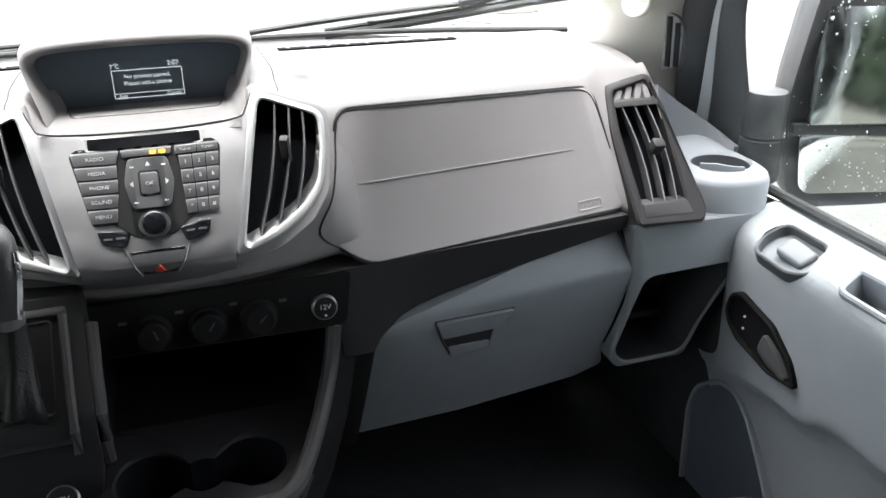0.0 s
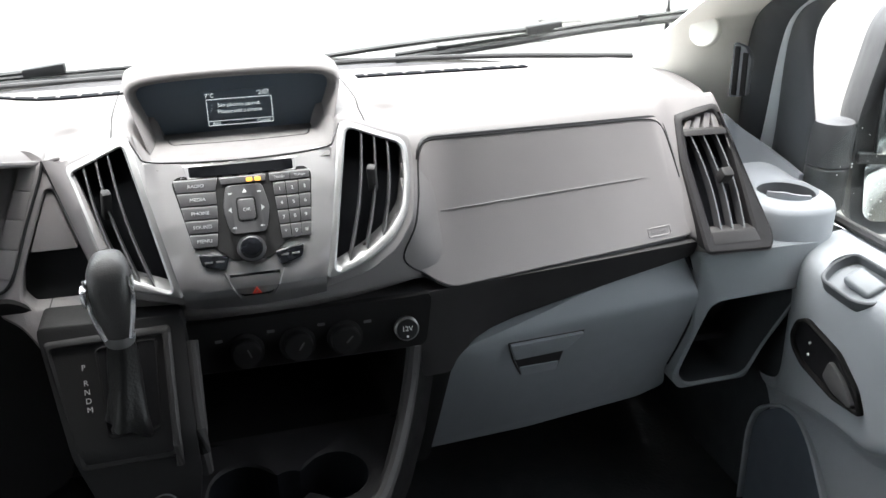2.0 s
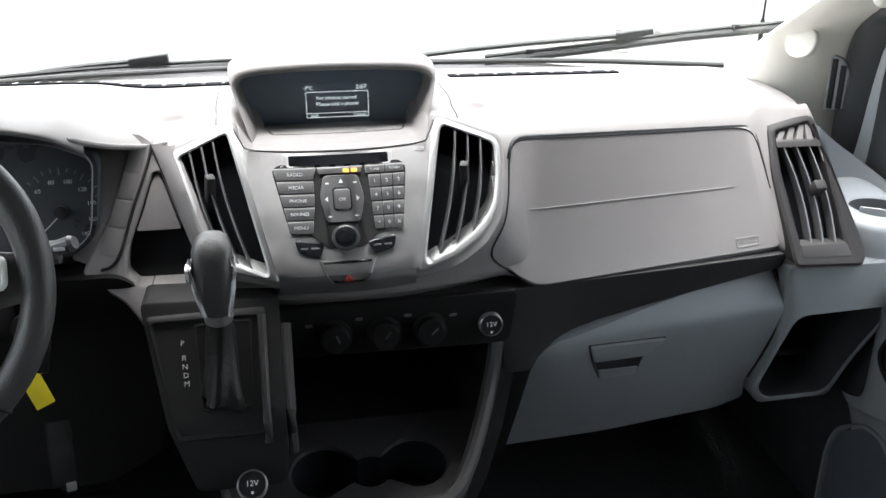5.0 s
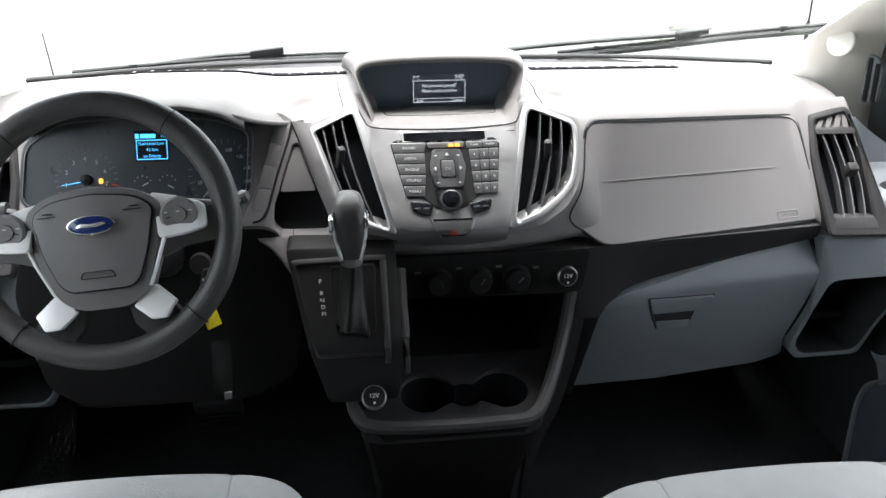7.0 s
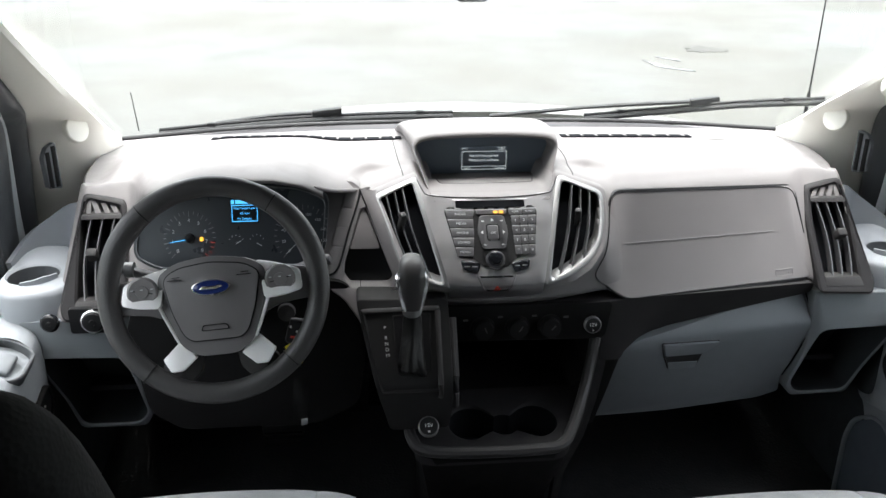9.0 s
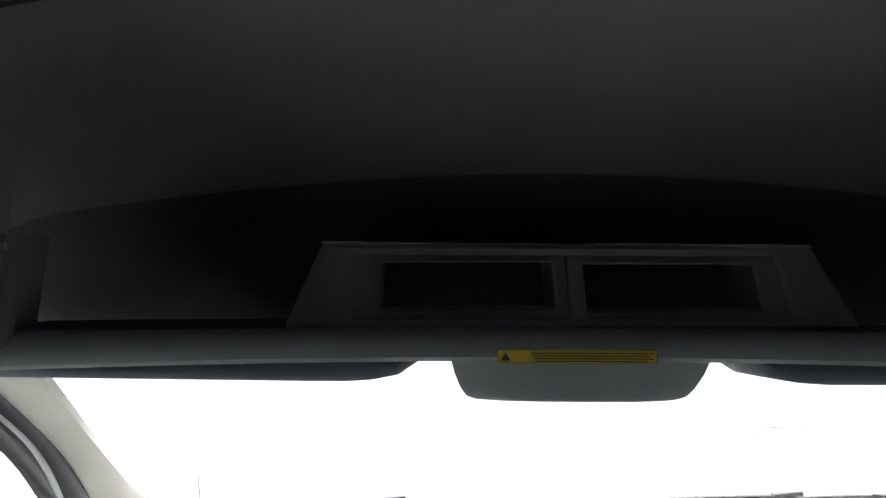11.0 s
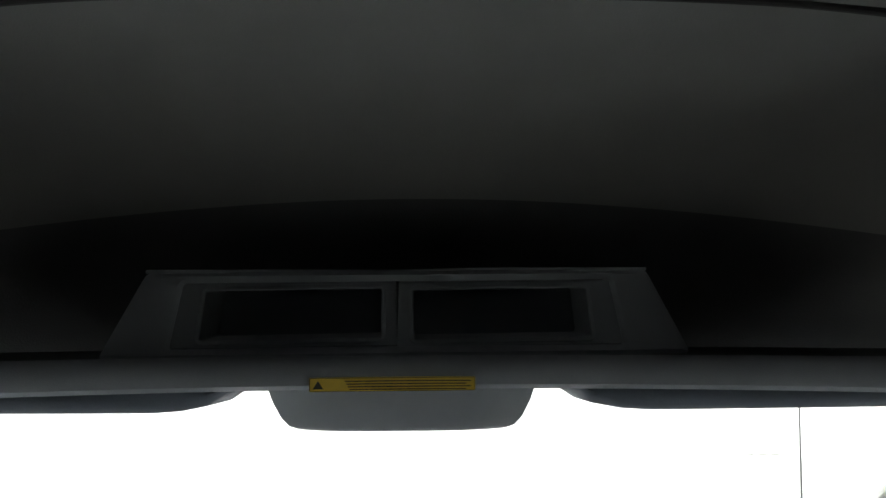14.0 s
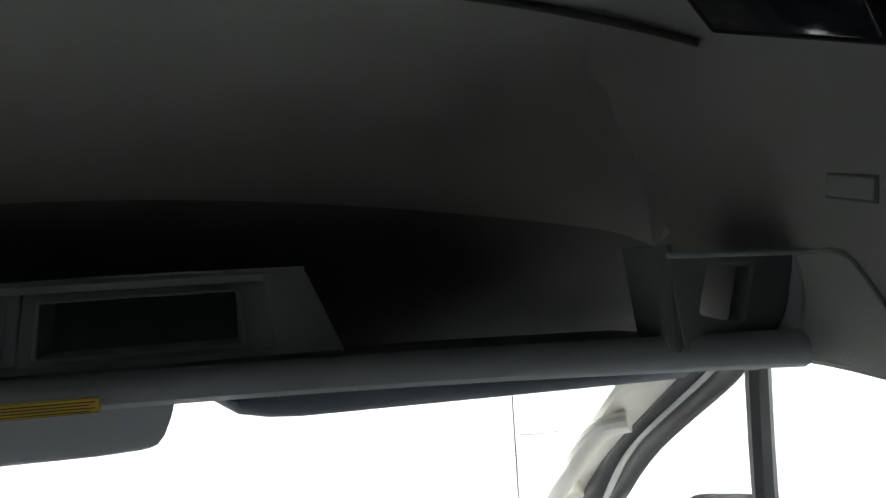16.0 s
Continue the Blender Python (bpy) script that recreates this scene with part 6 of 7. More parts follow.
# ---- seats ----
def seat(cx, label, w, f, zt, back=None):
    st = thing("front_seat", label, "seat", "front seats")
    q = w / 2

    def at(t):
        """One slice across the cushion, rounded off towards both sides."""
        e = (1 - abs(2 * t - 1) ** 5) ** 0.2 if 0 < t < 1 else 0.0
        puff = 0.006 * math.sin(math.pi * min(1.0, max(0.0, (t - 0.2) / 0.6))) - 0.002 * (abs(t - 0.2) < 0.012 or abs(t - 0.8) < 0.012)
        prof = ((f + 0.035, zt - 0.16), (f + 0.004, zt - 0.10), (f - 0.004, zt - 0.055), (f - 0.006, zt - 0.03), (f - 0.016, zt - 0.010), (f - 0.036, zt), (f - 0.10, zt + 0.006), (f - 0.3, zt - 0.012), (f - 0.5, zt - 0.03))
        return [(cx + (2 * t - 1) * q, y - (1 - e) * 0.06, max(zt - 0.16, z + puff - (1 - e) * 0.15)) for y, z in prof]
    ts = [i / 60 for i in range(61)]
    for name, t0, t1, lab in (("cushion", 0.2, 0.8, "light grey cushion panel"), ("side_bolster", 0.0, 0.2, "grey padded side bolster"), ("side_bolster", 0.8, 1.0, "grey padded side bolster")):
        outer = name == "side_bolster" and (t0 < 0.1) == (cx < 0)
        part(name, loft([at(t) for t in ts if t0 - 1e-6 <= t <= t1 + 1e-6]), M_FABRIC_DARK if outer else M_FABRIC, st, lab, 80)
    for t in (0.2, 0.8):
        part("seam", tube(at(t)[1:], 0.0013, 6), M_FABRIC_DARK, st)
    part("seat_base", box(w * 0.85, 0.40, zt - 0.14, 0.02, pose(cx, f - 0.27, (zt - 0.14) / 2)), M_CARPET, st, "dark seat base")
    cx = back
    if back:
        secs = []
        for z, hw, yc, d in ((0.36, 0.235, -0.62, 0.07), (0.55, 0.215, -0.70, 0.075), (0.75, 0.180, -0.78, 0.075), (0.92, 0.160, -0.84, 0.065), (1.02, 0.158, -0.874, 0.055), (1.08, 0.155, -0.897, 0.048), (1.125, 0.150, -0.914, 0.040), (1.150, 0.132, -0.923, 0.028), (1.160, 0.085, -0.927, 0.012)):
            row = []
            for k in range(20):
                a = 2 * math.pi * k / 20
                c, s_ = math.cos(a), math.sin(a)
                row.append((cx + hw * math.copysign(abs(c) ** 0.6, c), yc + d * math.copysign(abs(s_) ** 0.7, s_), z))
            secs.append(row)
        # Backrest colour is darkened to stand for its unlit rear side.
        soften(part("backrest", loft(secs, True, True), M_SEATBACK, st, "seat back seen from behind, grey darkened for shade", 80), 1)
    return st


seat(-0.485, "light grey vinyl driver's seat with padded bolsters", 0.51, -0.108, 0.459, -0.545)
seat(0.428, "light grey vinyl passenger seat with padded bolsters", 0.57, -0.100, 0.387)

# ---- cab doors ----
def cut_hole(ob, outline, m):
    """Cuts the convex outline, drawn in the plane of m, out of the rounded sheet."""
    bm = bmesh.new()
    bm.from_object(ob, bpy.context.evaluated_depsgraph_get())
    inv = m.inverted()
    n = len(outline)
    mid = Vector((sum(p[0] for p in outline) / n, sum(p[1] for p in outline) / n, 0))

    def near(v):
        q = inv @ v
        return abs(q.x - mid.x) < 0.09 and abs(q.y - mid.y) < 0.2 and abs(q.z) < 0.06
    for i in range(n):
        a, c = Vector((*outline[i], 0)), Vector((*outline[(i + 1) % n], 0))
        d = Vector((c.y - a.y, a.x - c.x, 0))
        if d.length < 1e-6:
            continue
        fs = [f for f in bm.faces if near(f.calc_center_median())]
        es = {e for f in fs for e in f.edges}
        vs = {v for f in fs for v in f.verts}
        bmesh.ops.bisect_plane(bm, geom=list(vs) + list(es) + fs, plane_co=m @ a, plane_no=(m.to_3x3() @ d).normalized())

    def inside(p):
        q = inv @ p
        side = []
        for i in range(n):
            a, c = outline[i], outline[(i + 1) % n]
            side.append((c[0] - a[0]) * (q.y - a[1]) - (c[1] - a[1]) * (q.x - a[0]))
        return abs(q.z) < 0.06 and (min(side) > -1e-8 or max(side) < 1e-8)
    bmesh.ops.delete(bm, geom=[f for f in bm.faces if inside(f.calc_center_median())], context="FACES")
    for f in bm.faces:
        f.smooth = True
    bm.to_mesh(ob.data)
    bm.free()
    ob.modifiers.clear()


def cab_door(s):
    P = mir(s)
    dr = thing("door_1" if s > 0 else "door_2", "light grey moulded cab door panel with pull cup and window switch", "door", kind="structure")
    prof = [(0.965, 0.574), (0.935, 0.580), (0.895, 0.577), (0.856, 0.562), (0.843, 0.533), (0.845, 0.45), (0.848, 0.385), (0.849, 0.340), (0.852, 0.324), (0.876, 0.314), (0.884, 0.20), (0.886, 0.0), (0.886, -0.06)]
    secs = []
    for y in (0.27, 0.255, 0.235, 0.18, 0.12, 0.06, 0.025, 0.0, -0.025, -0.06, -0.12, -0.2, -0.35, -0.55, -0.8, -1.0):
        e = max(0.0, min(1.0, (0.275 - y) / 0.05))
        bl = 0.018 * sstep(0.0, 1.0, -(y - 0.15) / 0.5)
        row = []
        for k, (x, z) in enumerate(prof):
            zz = z + (0.030 * (1 - sstep(-0.02, 0.02, y)) - 0.045 * sstep(0.12, 0.26, y) if 6 <= k <= 9 else 0)
            ahead = 0.075 * max(0.0, (y - 0.1) / 0.17) if k >= 8 else 0.0
            row.append(P((x + (1 - e) * 0.03 - (bl if 2 <= k <= 7 else 0), y + ahead, zz)))
        secs.append(row)
    panel = soften(part("panel", loft(secs), M_DOOR, dr, "light grey door panel", 60), 2)
    # window switch in a dark bezel on the top ledge
    m = Matrix.Translation(P((0.879, 0.131, 0.5615))) @ (Matrix.Rotation(radians(-22 * s), 4, "Y")) @ Matrix.Rotation(radians(s * 2), 4, "Z")
    to = lambda v: m @ Vector((v.x, v.z, -v.y))
    o = rounded([(-0.040 * s, 0.048), (0.000 * s, 0.066), (0.040 * s, 0.058), (0.036 * s, -0.040), (-0.028 * s, -0.066), (-0.046 * s, -0.036)], 0.018, 5)
    i = inset(o, 0.006)
    bez = part("switch_bezel", ring(o, i, lambda a, c: 0, 0.0045, 0.02, 0.002, 0.020, to=to), M_CUP, dr, "dark grey window switch bezel")
    cut_hole(panel, inset(o, 0.003), m)
    part("bezel_floor", patch(inset(i, -0.002), lambda a, c: 0, -0.012, 0.006, 0.0, to=to), M_GREY, bez)
    part("rocker", box(0.036, 0.052, 0.016, 0.006, m @ pose(0.000 * s, -0.004, -0.006, 12, 0, 0), 3), M_GREY, bez, "dark window rocker")
    # release handle in a leaf-shaped escutcheon
    def to2(v):
        return Vector(P((0.8450 + v.y - 0.004, v.x, v.z)))
    leaf = rounded([(0.217, 0.432), (0.207, 0.462), (0.185, 0.473), (0.104, 0.456), (0.056, 0.420), (0.036, 0.384), (0.10, 0.376), (0.180, 0.391), (0.208, 0.410)], 0.010, 4)
    es = part("release_surround", ring(leaf, inset(leaf, 0.007), lambda a, c: 0, 0.005, 0.03, 0.002, 0.022, to=to2), M_LOWER, dr, "black leaf-shaped release surround")
    part("release_well", patch(inset(leaf, 0.005), lambda a, c: 0, -0.002, 0.008, 0.0, to=to2), M_BLACK, es)
    part("release_lever", patch(rounded([(0.118, 0.436), (0.084, 0.420), (0.056, 0.392), (0.062, 0.385), (0.100, 0.389), (0.128, 0.404)], 0.008, 4), lambda a, c: 0, 0.006, 0.012, 0.004, to=to2), M_RING, es, "dark satin metal release lever")
    for z in (0.436, 0.415):
        part("lock_mark", patch(circle2(0.172, z, 0.0022, 10), lambda a, c: 0, 0.0, 0.002, 0.0, to=to2), M_WHITE, es)
    # pull cup
    m3 = Matrix.Translation(P((0.876, -0.09, 0.569))) @ Matrix.Rotation(radians(-20 * s), 4, "Y")
    to3 = lambda v: m3 @ Vector((v.x, v.z, -v.y))
    o = rounded([(-0.030 * s, 0.10), (0.026 * s, 0.115), (0.034 * s, -0.13), (-0.030 * s, -0.13)], 0.018, 5)
    part("pull_cup", ring(o, inset(o, 0.009), lambda a, c: 0, 0.004, 0.02, 0.003, 0.055, to=to3), M_DOOR, dr, "light grey door pull cup")
    part("cup_floor", patch(inset(o, 0.008), lambda a, c: 0, -0.044, 0.006, 0.0, to=to3), M_DOOR, dr)
    cut_hole(panel, inset(o, 0.005), m3)
    # door pocket: a flat dark plate stands for its shaded hollow
    def to4(v):
        return Vector(P((0.882 + v.y, v.x, v.z)))
    pk_ = rounded([(0.330, -0.02), (0.335, 0.16), (0.318, 0.215), (0.26, 0.262), (0.205, 0.270), (0.165, 0.240), (0.115, 0.17), (0.06, 0.08), (0.03, -0.02)], 0.03, 5)
    part("door_pocket", ring(pk_, inset(pk_, 0.006), lambda a, c: 0, 0.012, 0.03, 0.003, 0.02, to=to4), M_DOOR, dr, "grey door pocket")
    part("pocket_inside", patch(inset(pk_, 0.010), lambda a, c: 0, 0.004, 0.008, 0.0, to=to4), M_VISOR, dr, "flat dark plate for the shaded pocket")
    part("sill_seal", tube([P((0.960, y, 0.586)) for y in (0.42, 0.25, 0.1, -0.1, -0.4, -1.0)], 0.009, 8), M_RUBBER, dr, "black window seal")


cab_door(1)
cab_door(-1)

# ---- outside mirror on the passenger side, wipers, aerial ----
def side_mirror(s):
    P = mir(s)
    mr = thing("door_mirror", "tall black door mirror with two wet glasses", "mirror")
    cy, x0, x1 = 0.36, 1.018, 1.262
    zb, zt = 0.525, 0.955
    face = rounded([(x0 + 0.012, zb + 0.03), (x0 - 0.004, zb + 0.20), (x0 + 0.022, zt - 0.06), (x0 + 0.06, zt), (x1 - 0.04, zt - 0.005), (x1, zt - 0.06), (x1 + 0.005, zb + 0.12), (x1 - 0.03, zb + 0.01), (x0 + 0.04, zb)], 0.03, 3)
    mx, mz = (x0 + x1) / 2, (zb + zt) / 2
    # the whole head is turned towards the cab
    HEAD = Matrix.Translation((s * x0, cy, 0)) @ Matrix.Rotation(radians(-20 * s), 4, "Z") @ Matrix.Translation((-s * x0, -cy, 0))

    def head(bm):
        bmesh.ops.transform(bm, matrix=HEAD, verts=bm.verts)
        return bm
    secs = []
    for d, k in ((0.0, 0.93), (-0.006, 0.99), (0.01, 1.0), (0.06, 0.99), (0.11, 0.90), (0.14, 0.66), (0.145, 0.1)):
        secs.append([P((mx + (x - mx) * k, cy + d, mz + (z - mz) * k)) for x, z in face])
    part("housing", head(loft(secs, True, True)), M_CASE, mr, "grey-black plastic housing", 40)
    yg = lambda x, z: cy - 0.004

    def pane(name, outline, tilt, lab):
        bm = patch([(s * x, z) for x, z in outline], yg, 0.004, 0.006, 0.0015)
        c = Vector((s * mx, cy - 0.004, sum(q[1] for q in outline) / len(outline)))
        bmesh.ops.transform(bm, matrix=Matrix.Translation(c) @ Matrix.Rotation(radians(tilt), 4, "X") @ Matrix.Translation(-c), verts=bm.verts)
        return part(name, head(bm), M_MIRROR, mr, lab)
    pane("upper_glass", rounded([(x0 + 0.022, 0.680), (x0 + 0.026, 0.78), (x0 + 0.045, 0.90), (x0 + 0.07, 0.930), (x1 - 0.045, 0.925), (x1 - 0.016, 0.89), (x1 - 0.012, 0.685)], 0.012, 3), -11, "flat upper mirror glass beaded with rain")
    pane("lower_glass", rounded([(x0 + 0.022, 0.660), (x1 - 0.012, 0.664), (x1 - 0.018, 0.61), (x1 - 0.045, 0.558), (x0 + 0.05, 0.553), (x0 + 0.034, 0.566)], 0.012, 3), 0, "wide-angle lower mirror glass")
    part("glass_bar", head(patch(rrect(min(s * (x0 + 0.008), s * (x1 - 0.006)), 0.661, max(s * (x0 + 0.008), s * (x1 - 0.006)), 0.679, 0.003), yg, 0.012, 0.014, 0.002)), M_CASE, mr)
    # hinge column and the arm that joins it to the door
    col = part("arm", turned([(0.0, 0.575), (0.034, 0.578), (0.036, 0.590), (0.036, 0.652), (0.033, 0.655), (0.036, 0.658), (0.036, 0.722), (0.033, 0.732), (0.0, 0.734)], 24, pose(s * 0.985, 0.375, 0)), M_CASE, mr, "grey-black hinge column", 40)
    part("foot", loft([[P(q) for q in ((x, 0.40, z0), (x, 0.355, z0), (x, 0.355, z1), (x, 0.40, z1))] for x, z0, z1 in ((0.960, 0.60, 0.715), (0.97, 0.60, 0.715), (0.985, 0.60, 0.715))], True, True), M_CASE, mr, "", 25)
    rnd = random.Random(11)
    bm = bmesh.new()
    for _ in range(190):
        x, z = rnd.uniform(x0 + 0.03, x1 - 0.02), rnd.uniform(0.68, 0.915) if rnd.random() < 0.75 else rnd.uniform(0.56, 0.642)
        r = 0.0007 + 0.0013 * rnd.random() ** 2
        bmesh.ops.create_uvsphere(bm, u_segments=8, v_segments=5, radius=r, matrix=HEAD @ Matrix.Translation((s * x, yg(s * x, z) - 0.0045, z)) @ Matrix.Diagonal((1, 0.45, 1.15, 1)))
    tagged(part("rain_beads", bm, M_WATER, mr, "clear rain beads on the glass"), kind="stuff")


side_mirror(1)
side_mirror(-1)
rnd = random.Random(21)
bm = bmesh.new()
for _ in range(120):
    y = rnd.uniform(0.0, 0.40)
    z = rnd.uniform(0.60, 0.95)
    t = (z - 0.575) / 0.70
    if y > lerp(0.42, -0.2, t):
        continue
    x = lerp(0.955, 0.885, t) + 0.0035
    r = 0.0006 + 0.0012 * rnd.random() ** 2
    bmesh.ops.create_uvsphere(bm, u_segments=8, v_segments=5, radius=r, matrix=Matrix.Translation((x, y, z)) @ Matrix.Diagonal((0.45, 1, 1.2, 1)))
tagged(finish(bm, "rain_beads", M_WATER), "clear rain beads on the passenger window", "rain beads", kind="stuff")

def wiper(points, pivot, label):
    wp = thing("windscreen_wiper", label, "wiper", "windscreen wipers")
    line = smooth_line(points, 6)
    part("blade", tube(line, 0.007, 8), M_RUBBER, wp, "black rubber blade")
    part("spine", tube([q + Vector((0, 0.004, 0.010)) for q in line], 0.004, 6), M_BLACK, wp)
    mid = line[len(line) // 2]
    part("arm", tube(smooth_line([pivot, (lerp(pivot[0], mid.x, 0.5), lerp(pivot[1], mid.y, 0.5) + 0.012, lerp(pivot[2], mid.z, 0.5) + 0.012), tuple(mid + Vector((0, 0.006, 0.018)))], 6), 0.009, 8, flat=0.6), M_RUBBER, wp, "black steel arm")
    part("clip", box(0.075, 0.022, 0.018, 0.004, Matrix.Translation(mid + Vector((0, 0.006, 0.018))) @ pose(0, 0, 0, 0, -6, 0)), M_BLACK, wp)
    for k in (3, len(line) - 4):
        part("bracket", box(0.02, 0.012, 0.014, 0.002, Matrix.Translation(line[k] + Vector((0, 0.004, 0.008)))), M_BLACK, wp)


wiper([(0.34, 0.890, 0.775), (0.55, 0.865, 0.797), (0.72, 0.80, 0.828), (0.875, 0.69, 0.862)], (0.10, 0.94, 0.772), "black wiper parked on the passenger half of the windscreen")
wiper([(-0.72, 0.82, 0.770), (-0.45, 0.885, 0.776), (-0.20, 0.910, 0.780), (0.0, 0.915, 0.780)], (-0.60, 0.93, 0.765), "black wiper parked on the driver half of the windscreen")
aer = thing("aerial", "thin black radio aerial on the wing", "aerial")
part("mast", tube([(0.88, 0.78, 0.72), (0.878, 0.776, 0.92), (0.872, 0.77, 1.30)], [0.003, 0.0020, 0.0013], 8), M_BLACK, aer)
part("foot", turned([(0.0, 0.0), (0.016, 0.0), (0.010, 0.03), (0.0045, 0.05), (0.0045, 0.15), (0.0, 0.152)], 16, pose(0.88, 0.78, 0.715)), M_BLACK, aer)
bt = thing("aerial", "short black washer stub on the far wing", "aerial")
part("mast", tube([(-0.80, 0.96, 0.74), (-0.807, 0.955, 0.84)], [0.0018, 0.0012], 8), M_BLACK, bt)

# ---- overhead: shelf, header, console, visors ----
def y_head(x):
    return -0.105 - 0.36 * x * x


shelf = thing("overhead_shelf", "grey moulded overhead shelf with twin cubby console", "overhead shelf")
xs = [-0.835 + 0.0835 * i for i in range(21)]
secs = []
for dy, z in ((0.16, 1.272), (0.06, 1.268), (0.012, 1.267), (0.0, 1.274), (-0.002, 1.287), (0.003, 1.302), (0.016, 1.310), (0.032, 1.306), (0.05, 1.296)):
    secs.append([(x, y_head(x) + dy, z + 0.010 * abs(x / 0.8) ** 2) for x in xs])
part("front_lip", sheet(secs, 0.004), M_SHELF, shelf, "pale grey rounded shelf lip", 50)
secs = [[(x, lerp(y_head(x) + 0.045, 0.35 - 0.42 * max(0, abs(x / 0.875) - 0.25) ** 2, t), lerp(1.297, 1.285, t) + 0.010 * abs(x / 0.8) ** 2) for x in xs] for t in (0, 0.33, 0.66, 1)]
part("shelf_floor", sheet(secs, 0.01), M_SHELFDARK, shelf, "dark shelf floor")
def y_con(x, z):
    return -0.058 + 0.62 * (z - 1.30) - 0.10 * x * x


co = [(-0.434, 1.304), (0.358, 1.308), (0.316, 1.424), (-0.392, 1.420)]
cn = part("console", ring(rounded(co, 0.010, 4), rounded([(-0.345, 1.316), (0.270, 1.320), (0.262, 1.409), (-0.340, 1.405)], 0.006, 4), y_con, 0.0, 0.16, 0.006, 0.03), M_SHELF, shelf, "grey console with twin cubbies", 40)
for x0, x1, c0, c1 in ((-0.345, -0.0405, -0.307, -0.062), (-0.0405, 0.270, -0.018, 0.227)):
    o = rounded([(x0, 1.316), (x1, 1.319), (x1 - 0.002, 1.408), (x0 + 0.002, 1.406)], 0.002, 4)
    i = rounded([(c0, 1.327), (c1, 1.330), (c1, 1.397), (c0, 1.394)], 0.005, 4)
    cb = part("cubby", ring(o, i, y_con, -0.008, 0.02, 0.002, 0.14), M_SHELF, cn, "grey cubby opening")
    part("cubby_rim", ring(inset(i, -0.006), i, y_con, -0.003, 0.01, 0.0015, 0.02), M_SHELF, cb)
    part("cubby_back", patch(inset(i, -0.003), y_con, -0.13, 0.01, 0.0), M_SHELF, cb)
part("console_top", sheet([[(x, y_con(x, 1.42) + d, 1.424 + 0.002 * (x > 0) - 0.01 * (d > 0.1)) for x in [lerp(-0.392, 0.316, i / 6) for i in range(7)]] for d in (0.0, 0.08, 0.16)], 0.005), M_SHELF, cn)
# end posts of the shelf with their openings
for s in (-1, 1):
    P = mir(s)
    yp = lambda x, z: -0.295 + 0.10 * (0.78 - abs(x))
    o = rounded([(s * 0.700, 1.412), (s * 0.868, 1.409), (s * 0.852, 1.335), (s * 0.805, 1.275), (s * 0.700, 1.296)], 0.014, 4)
    i = rounded([(s * 0.752, 1.398), (s * 0.806, 1.396), (s * 0.790, 1.330), (s * 0.765, 1.334), (s * 0.738, 1.341)], 0.006, 4)
    # Post plate is darker than its edge, with the shade in the colour.
    part("end_post", ring(o, i, yp, 0.0, 0.02, 0.004, 0.03), M_SHELFDARK, shelf, "shelf end post with an opening, plate darkened for shade")
    # Added wall: hides the bright gap beside the post and darkens that end.
    part("shelf_end", sheet([[P((lerp(0.722, 0.705, t), y, lerp(1.300, 1.425, t))) for y in (-0.292, -0.25, -0.21, -0.18)] for t in (0, 0.5, 1)], 0.006), M_SHELFSHADE, shelf, "added end wall of the shelf in the shade colour")
    part("post_edge", tube(smooth_line([P(q) for q in ((0.868, -0.304, 1.405), (0.862, -0.306, 1.37), (0.850, -0.306, 1.33), (0.828, -0.304, 1.298), (0.80, -0.300, 1.283), (0.76, -0.30, 1.290))], 4), 0.010, 8), M_SHELF, shelf, "rounded grey post edge")
    ridge = [P(q) for q in ((0.700, -0.290, 1.412), (0.80, -0.30, 1.410), (0.858, -0.33, 1.408), (0.859, -0.388, 1.404), (0.861, -0.43, 1.36), (0.868, -0.475, 1.295))]
    part("bracket_edge", tube(smooth_line(ridge, 3), 0.004, 8), M_SHELF, shelf)
clip = thing("coat_clip", "small flat grey cover on the side panel", "cover")
part("cover", box(0.006, 0.072, 0.024, 0.003, pose(0.853, -0.413, 1.474, 10, 0, 0)), M_HEAD, clip)
part("cover_gap", box(0.004, 0.078, 0.030, 0.002, pose(0.8545, -0.413, 1.474, 10)), M_SHELFDARK, clip)
# yellow notice with unreadable lines
st = thing("warning_label", "yellow warning sticker with dark printed lines on the header", "sticker")
sx = lambda x, z: y_head(x) + 0.0
part("sticker", patch(rrect(-0.150, 1.2665, 0.062, 1.2845, 0.002), sx, 0.0035, 0.0012, 0.0003, cuts=0.03), M_YELLOW, st)
part("print_border", ring(rrect(-0.1495, 1.2668, 0.0615, 1.2842, 0.0015), inset(rrect(-0.1495, 1.2668, 0.0615, 1.2842, 0.0015), 0.0006), sx, 0.0045, 0.001, 0.0), M_INK, st)
part("print_symbol", patch([(-0.1455, 1.270), (-0.132, 1.270), (-0.1388, 1.2805)], sx, 0.0048, 0.001, 0.0), M_INK, st)
for k in range(4):
    part("print_line", patch(rrect(-0.105 + 0.002 * k, 1.2795 - 0.0035 * k - 0.0006, 0.056 - 0.006 * (k % 2), 1.2795 - 0.0035 * k + 0.0006, 0.0004), sx, 0.0048, 0.001, 0.0, cuts=0.04), M_INK, st)
# hanging sensor cover and camera
cov = thing("sensor_cover", "grey trapezoid cover below the header with a black camera", "cover")
secs = []
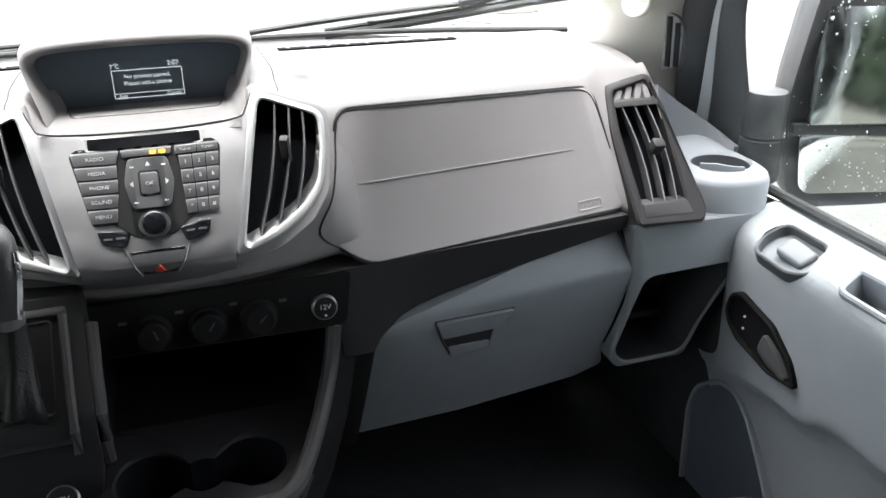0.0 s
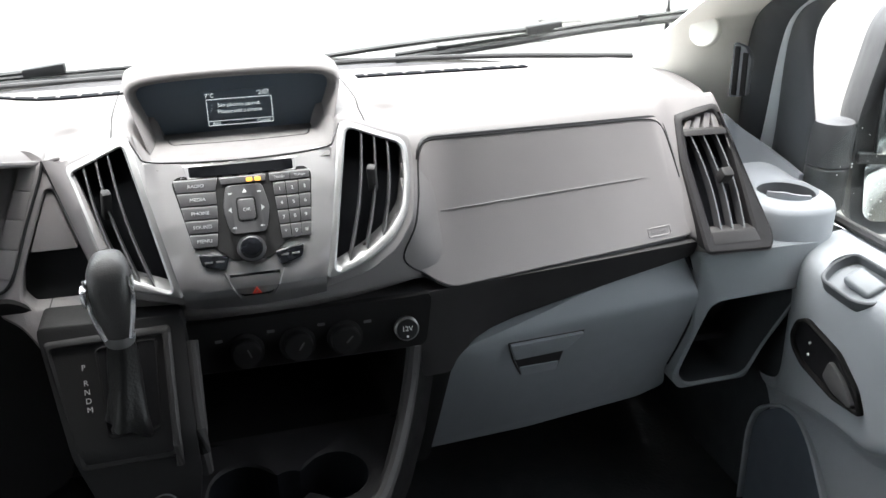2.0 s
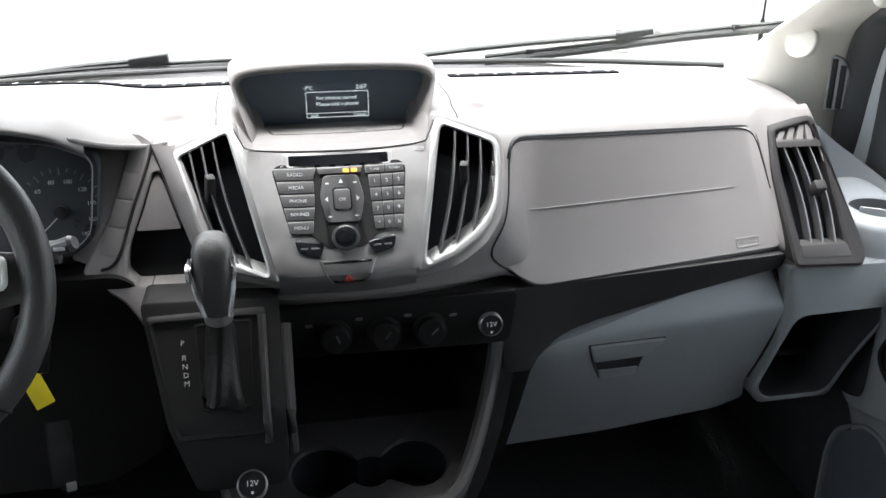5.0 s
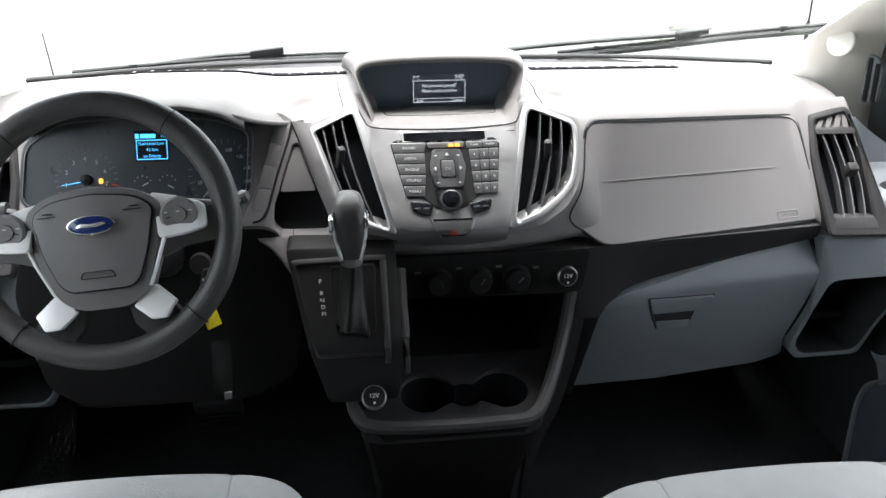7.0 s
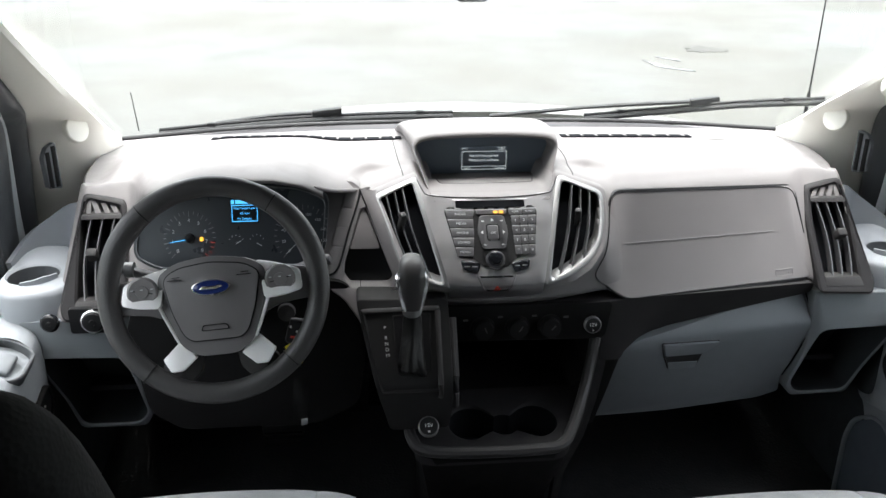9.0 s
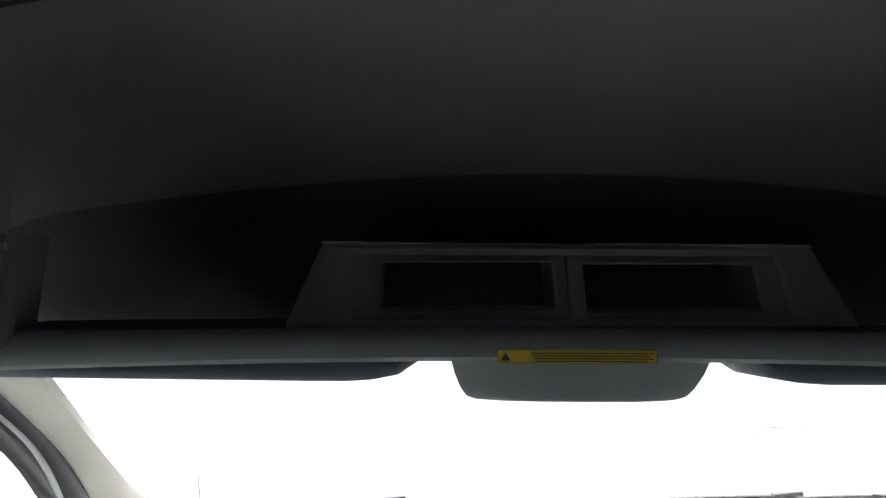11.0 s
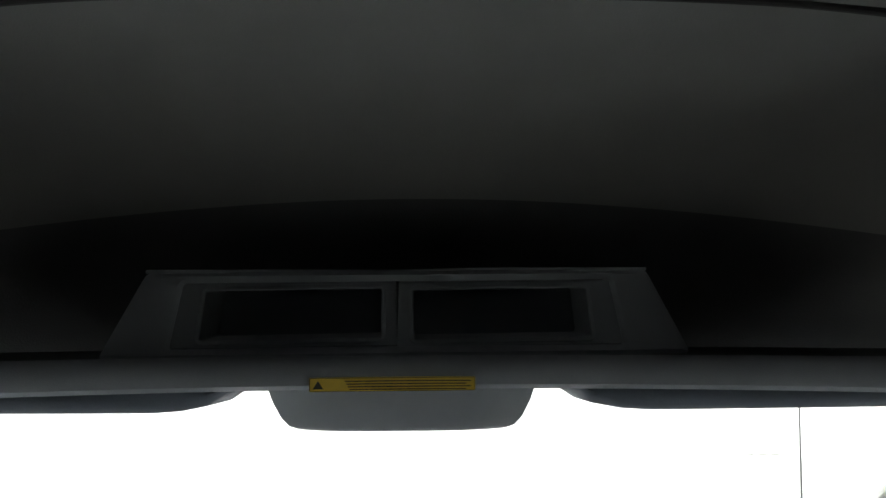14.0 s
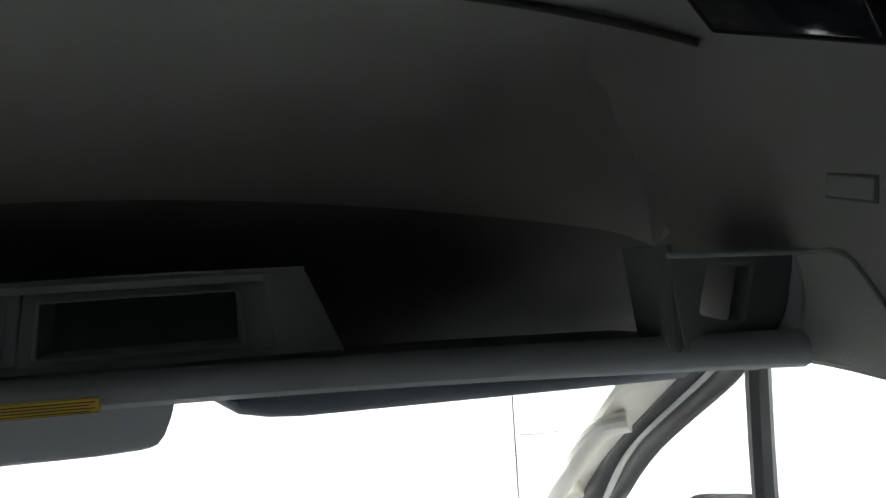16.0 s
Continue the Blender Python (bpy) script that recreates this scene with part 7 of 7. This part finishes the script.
for z, x0, x1, dy in ((1.272, -0.208, 0.142, 0.006), (1.250, -0.202, 0.136, 0.016), (1.228, -0.193, 0.127, 0.030), (1.216, -0.184, 0.118, 0.040), (1.211, -0.172, 0.106, 0.048), (1.211, -0.16, 0.09, 0.10), (1.222, -0.16, 0.09, 0.14)):
    secs.append([(lerp(x0, x1, i / 10), -0.10 + dy + 0.02 * (2 * abs(i / 10 - 0.5)) ** 4, z) for i in range(11)])
part("cover", sheet(secs, 0.005), M_SHELF, cov, "pale grey plastic cover", 50)
part("camera_foot", loft([[(-0.062 + u * w_, y, z + h * v) for u, v in ((-1, -1), (1, -1), (1, 1), (-1, 1))] for y, w_, z, h in ((0.03, 0.05, 1.224, 0.010), (0.12, 0.042, 1.208, 0.010), (0.203, 0.030, 1.182, 0.008))], True, True), M_CHAR, cov, "dark camera foot", 40)
part("camera_block", box(0.056, 0.046, 0.024, 0.009, pose(-0.055, 0.203, 1.179, -24), 3), M_BLACK, cov, "black camera block")
# sun visors
def visor(x0, x1, s, label):
    vs = thing("sun_visor", label, "sun visor", "sun visors")
    secs = []
    n = 16
    for i in range(n + 1):
        u = i / n
        x = lerp(x0, x1, u)
        v = u if s < 0 else 1 - u
        cut = 0.036 * (1 - math.sqrt(1 - min(0.999, max(0.0, (v - 0.80) / 0.20, (0.07 - v) / 0.07)) ** 2))
        yb_ = y_head(x) + 0.022
        row = []
        for dy, dz in ((0.0, 0.006), (-0.004, -0.010), (-0.002, -0.025), (0.012, -0.034), (0.14, -0.044), (0.145, -0.036), (0.14, -0.026), (0.06, -0.006)):
            row.append((x, yb_ + dy, 1.268 + dz + 0.010 * abs(x / 0.8) ** 2 + (0.028 * abs(x / 0.8) ** 2 + cut) * min(1.0, max(0.0, -dz / 0.025))))
        secs.append(row)
    part("panel", loft(secs, True, True), M_VISOR, vs, "grey-blue visor folded up", 50)


visor(-0.80, -0.243, -1, "grey-blue sun visor folded up on the driver side")
visor(0.180, 0.765, 1, "grey-blue sun visor folded up on the passenger side")
# grab handle on the passenger pillar
gh = thing("grab_handle", "pale cream grab handle on the windscreen pillar", "grab handle")
part("grip", tube(smooth_line([(0.815, 0.058, 1.158), (0.784, 0.082, 1.148), (0.770, 0.125, 1.113), (0.768, 0.17, 1.075), (0.768, 0.22, 1.040), (0.772, 0.265, 1.010), (0.785, 0.31, 0.985), (0.815, 0.33, 0.985)], 6), 0.020, 12, flat=0.85), M_CREAM, gh, "cream grip")
part("lower_foot", box(0.05, 0.06, 0.055, 0.014, pose(0.818, 0.335, 0.985, 35, 0, 0), 3), M_CREAM, gh)
# roof lamp
rl = thing("roof_lamp", "dark glossy roof lamp lens on the ceiling side", "roof lamp")
bm = bmesh.new()
corner = [(0.790, -0.285, 1.688), (0.830, -0.51, 1.612), (0.745, -0.54, 1.722), (0.715, -0.33, 1.728)]
lo = [bm.verts.new(Vector(q) + Vector((-0.008, 0.0, -0.012))) for q in corner]
hi = [bm.verts.new(Vector(q) + Vector((0.02, 0.0, 0.03))) for q in corner]
bm.faces.new(lo)
bm.faces.new(hi)
for i in range(4):
    bm.faces.new((lo[i], lo[(i + 1) % 4], hi[(i + 1) % 4], hi[i]))
bmesh.ops.bevel(bm, geom=bm.edges[:], offset=0.008, segments=2, affect="EDGES", profile=0.5, clamp_overlap=True)
part("lens", bm, M_BLACKGLOSS, rl)
part("bezel", tube([Vector(q) + Vector((-0.004, 0, -0.006)) for q in corner + corner[:1]], 0.007, 8), M_LOWER, rl, "dark bezel")

# ---- outside: flanks of the van and the wood behind the yard ----
for s in (-1, 1):
    P = mir(s)
    secs = []
    for y in (0.62, 0.30, -0.1, -0.6, -1.02, -2.0, -3.12):
        prof = [(0.985, 0.565), (1.000, 0.50), (1.012, 0.30), (1.015, 0.05), (1.005, -0.20), (0.99, -0.42)]
        secs.append([P((x - (0.05 if y > 0.5 else 0), y, z)) for x, z in prof])
    fl = thing("body_side", "white painted lower flank of the van", "body side", kind="structure")
    part("door_skin", sheet(secs, 0.006), M_BODY, fl)
    secs = [[P((lerp(0.985, 0.93, t), y, lerp(0.565, 1.75, t))) for t in (0, 0.3, 0.6, 1)] for y in (-1.05, -2.0, -3.12)]
    part("upper_skin", sheet(secs, 0.006), M_BODY, fl)
rnd = random.Random(4)
bm = bmesh.new()
bmt = bmesh.new()
for k in range(34):
    x, y = -20 + 1.4 * k + rnd.uniform(-1, 1), -19 + rnd.uniform(-2, 2)
    h = rnd.uniform(7, 11)
    bmesh.ops.create_cone(bmt, segments=7, radius1=0.22, radius2=0.07, depth=h * 0.8, cap_ends=True, matrix=Matrix.Translation((x, y, -0.62 + h * 0.4)))
    for _ in range(420):
        a, u = rnd.uniform(0, 2 * math.pi), rnd.random()
        z = -0.5 + h * u
        rr = (0.4 + 2.2 * math.sin(math.pi * (0.12 + 0.85 * u))) * math.sqrt(rnd.random())
        q = Matrix.Translation((x + rr * math.cos(a), y + rr * math.sin(a), z)) @ Matrix.Rotation(rnd.uniform(0, 6.3), 4, (rnd.random(), rnd.random(), rnd.random() + 0.1))
        w_ = rnd.uniform(0.4, 0.9)
        c = [bm.verts.new(q @ Vector(p)) for p in ((-w_, 0, 0), (0, -w_ * 0.6, 0.1), (w_, 0, 0), (0, w_ * 0.6, 0.1))]
        bm.faces.new(c)
wood = thing("wood", "dark green wood behind the yard", "trees", kind="stuff")
part("foliage", bm, M_LEAF, wood, "", 0)
part("trunks", bmt, M_BARK, wood)
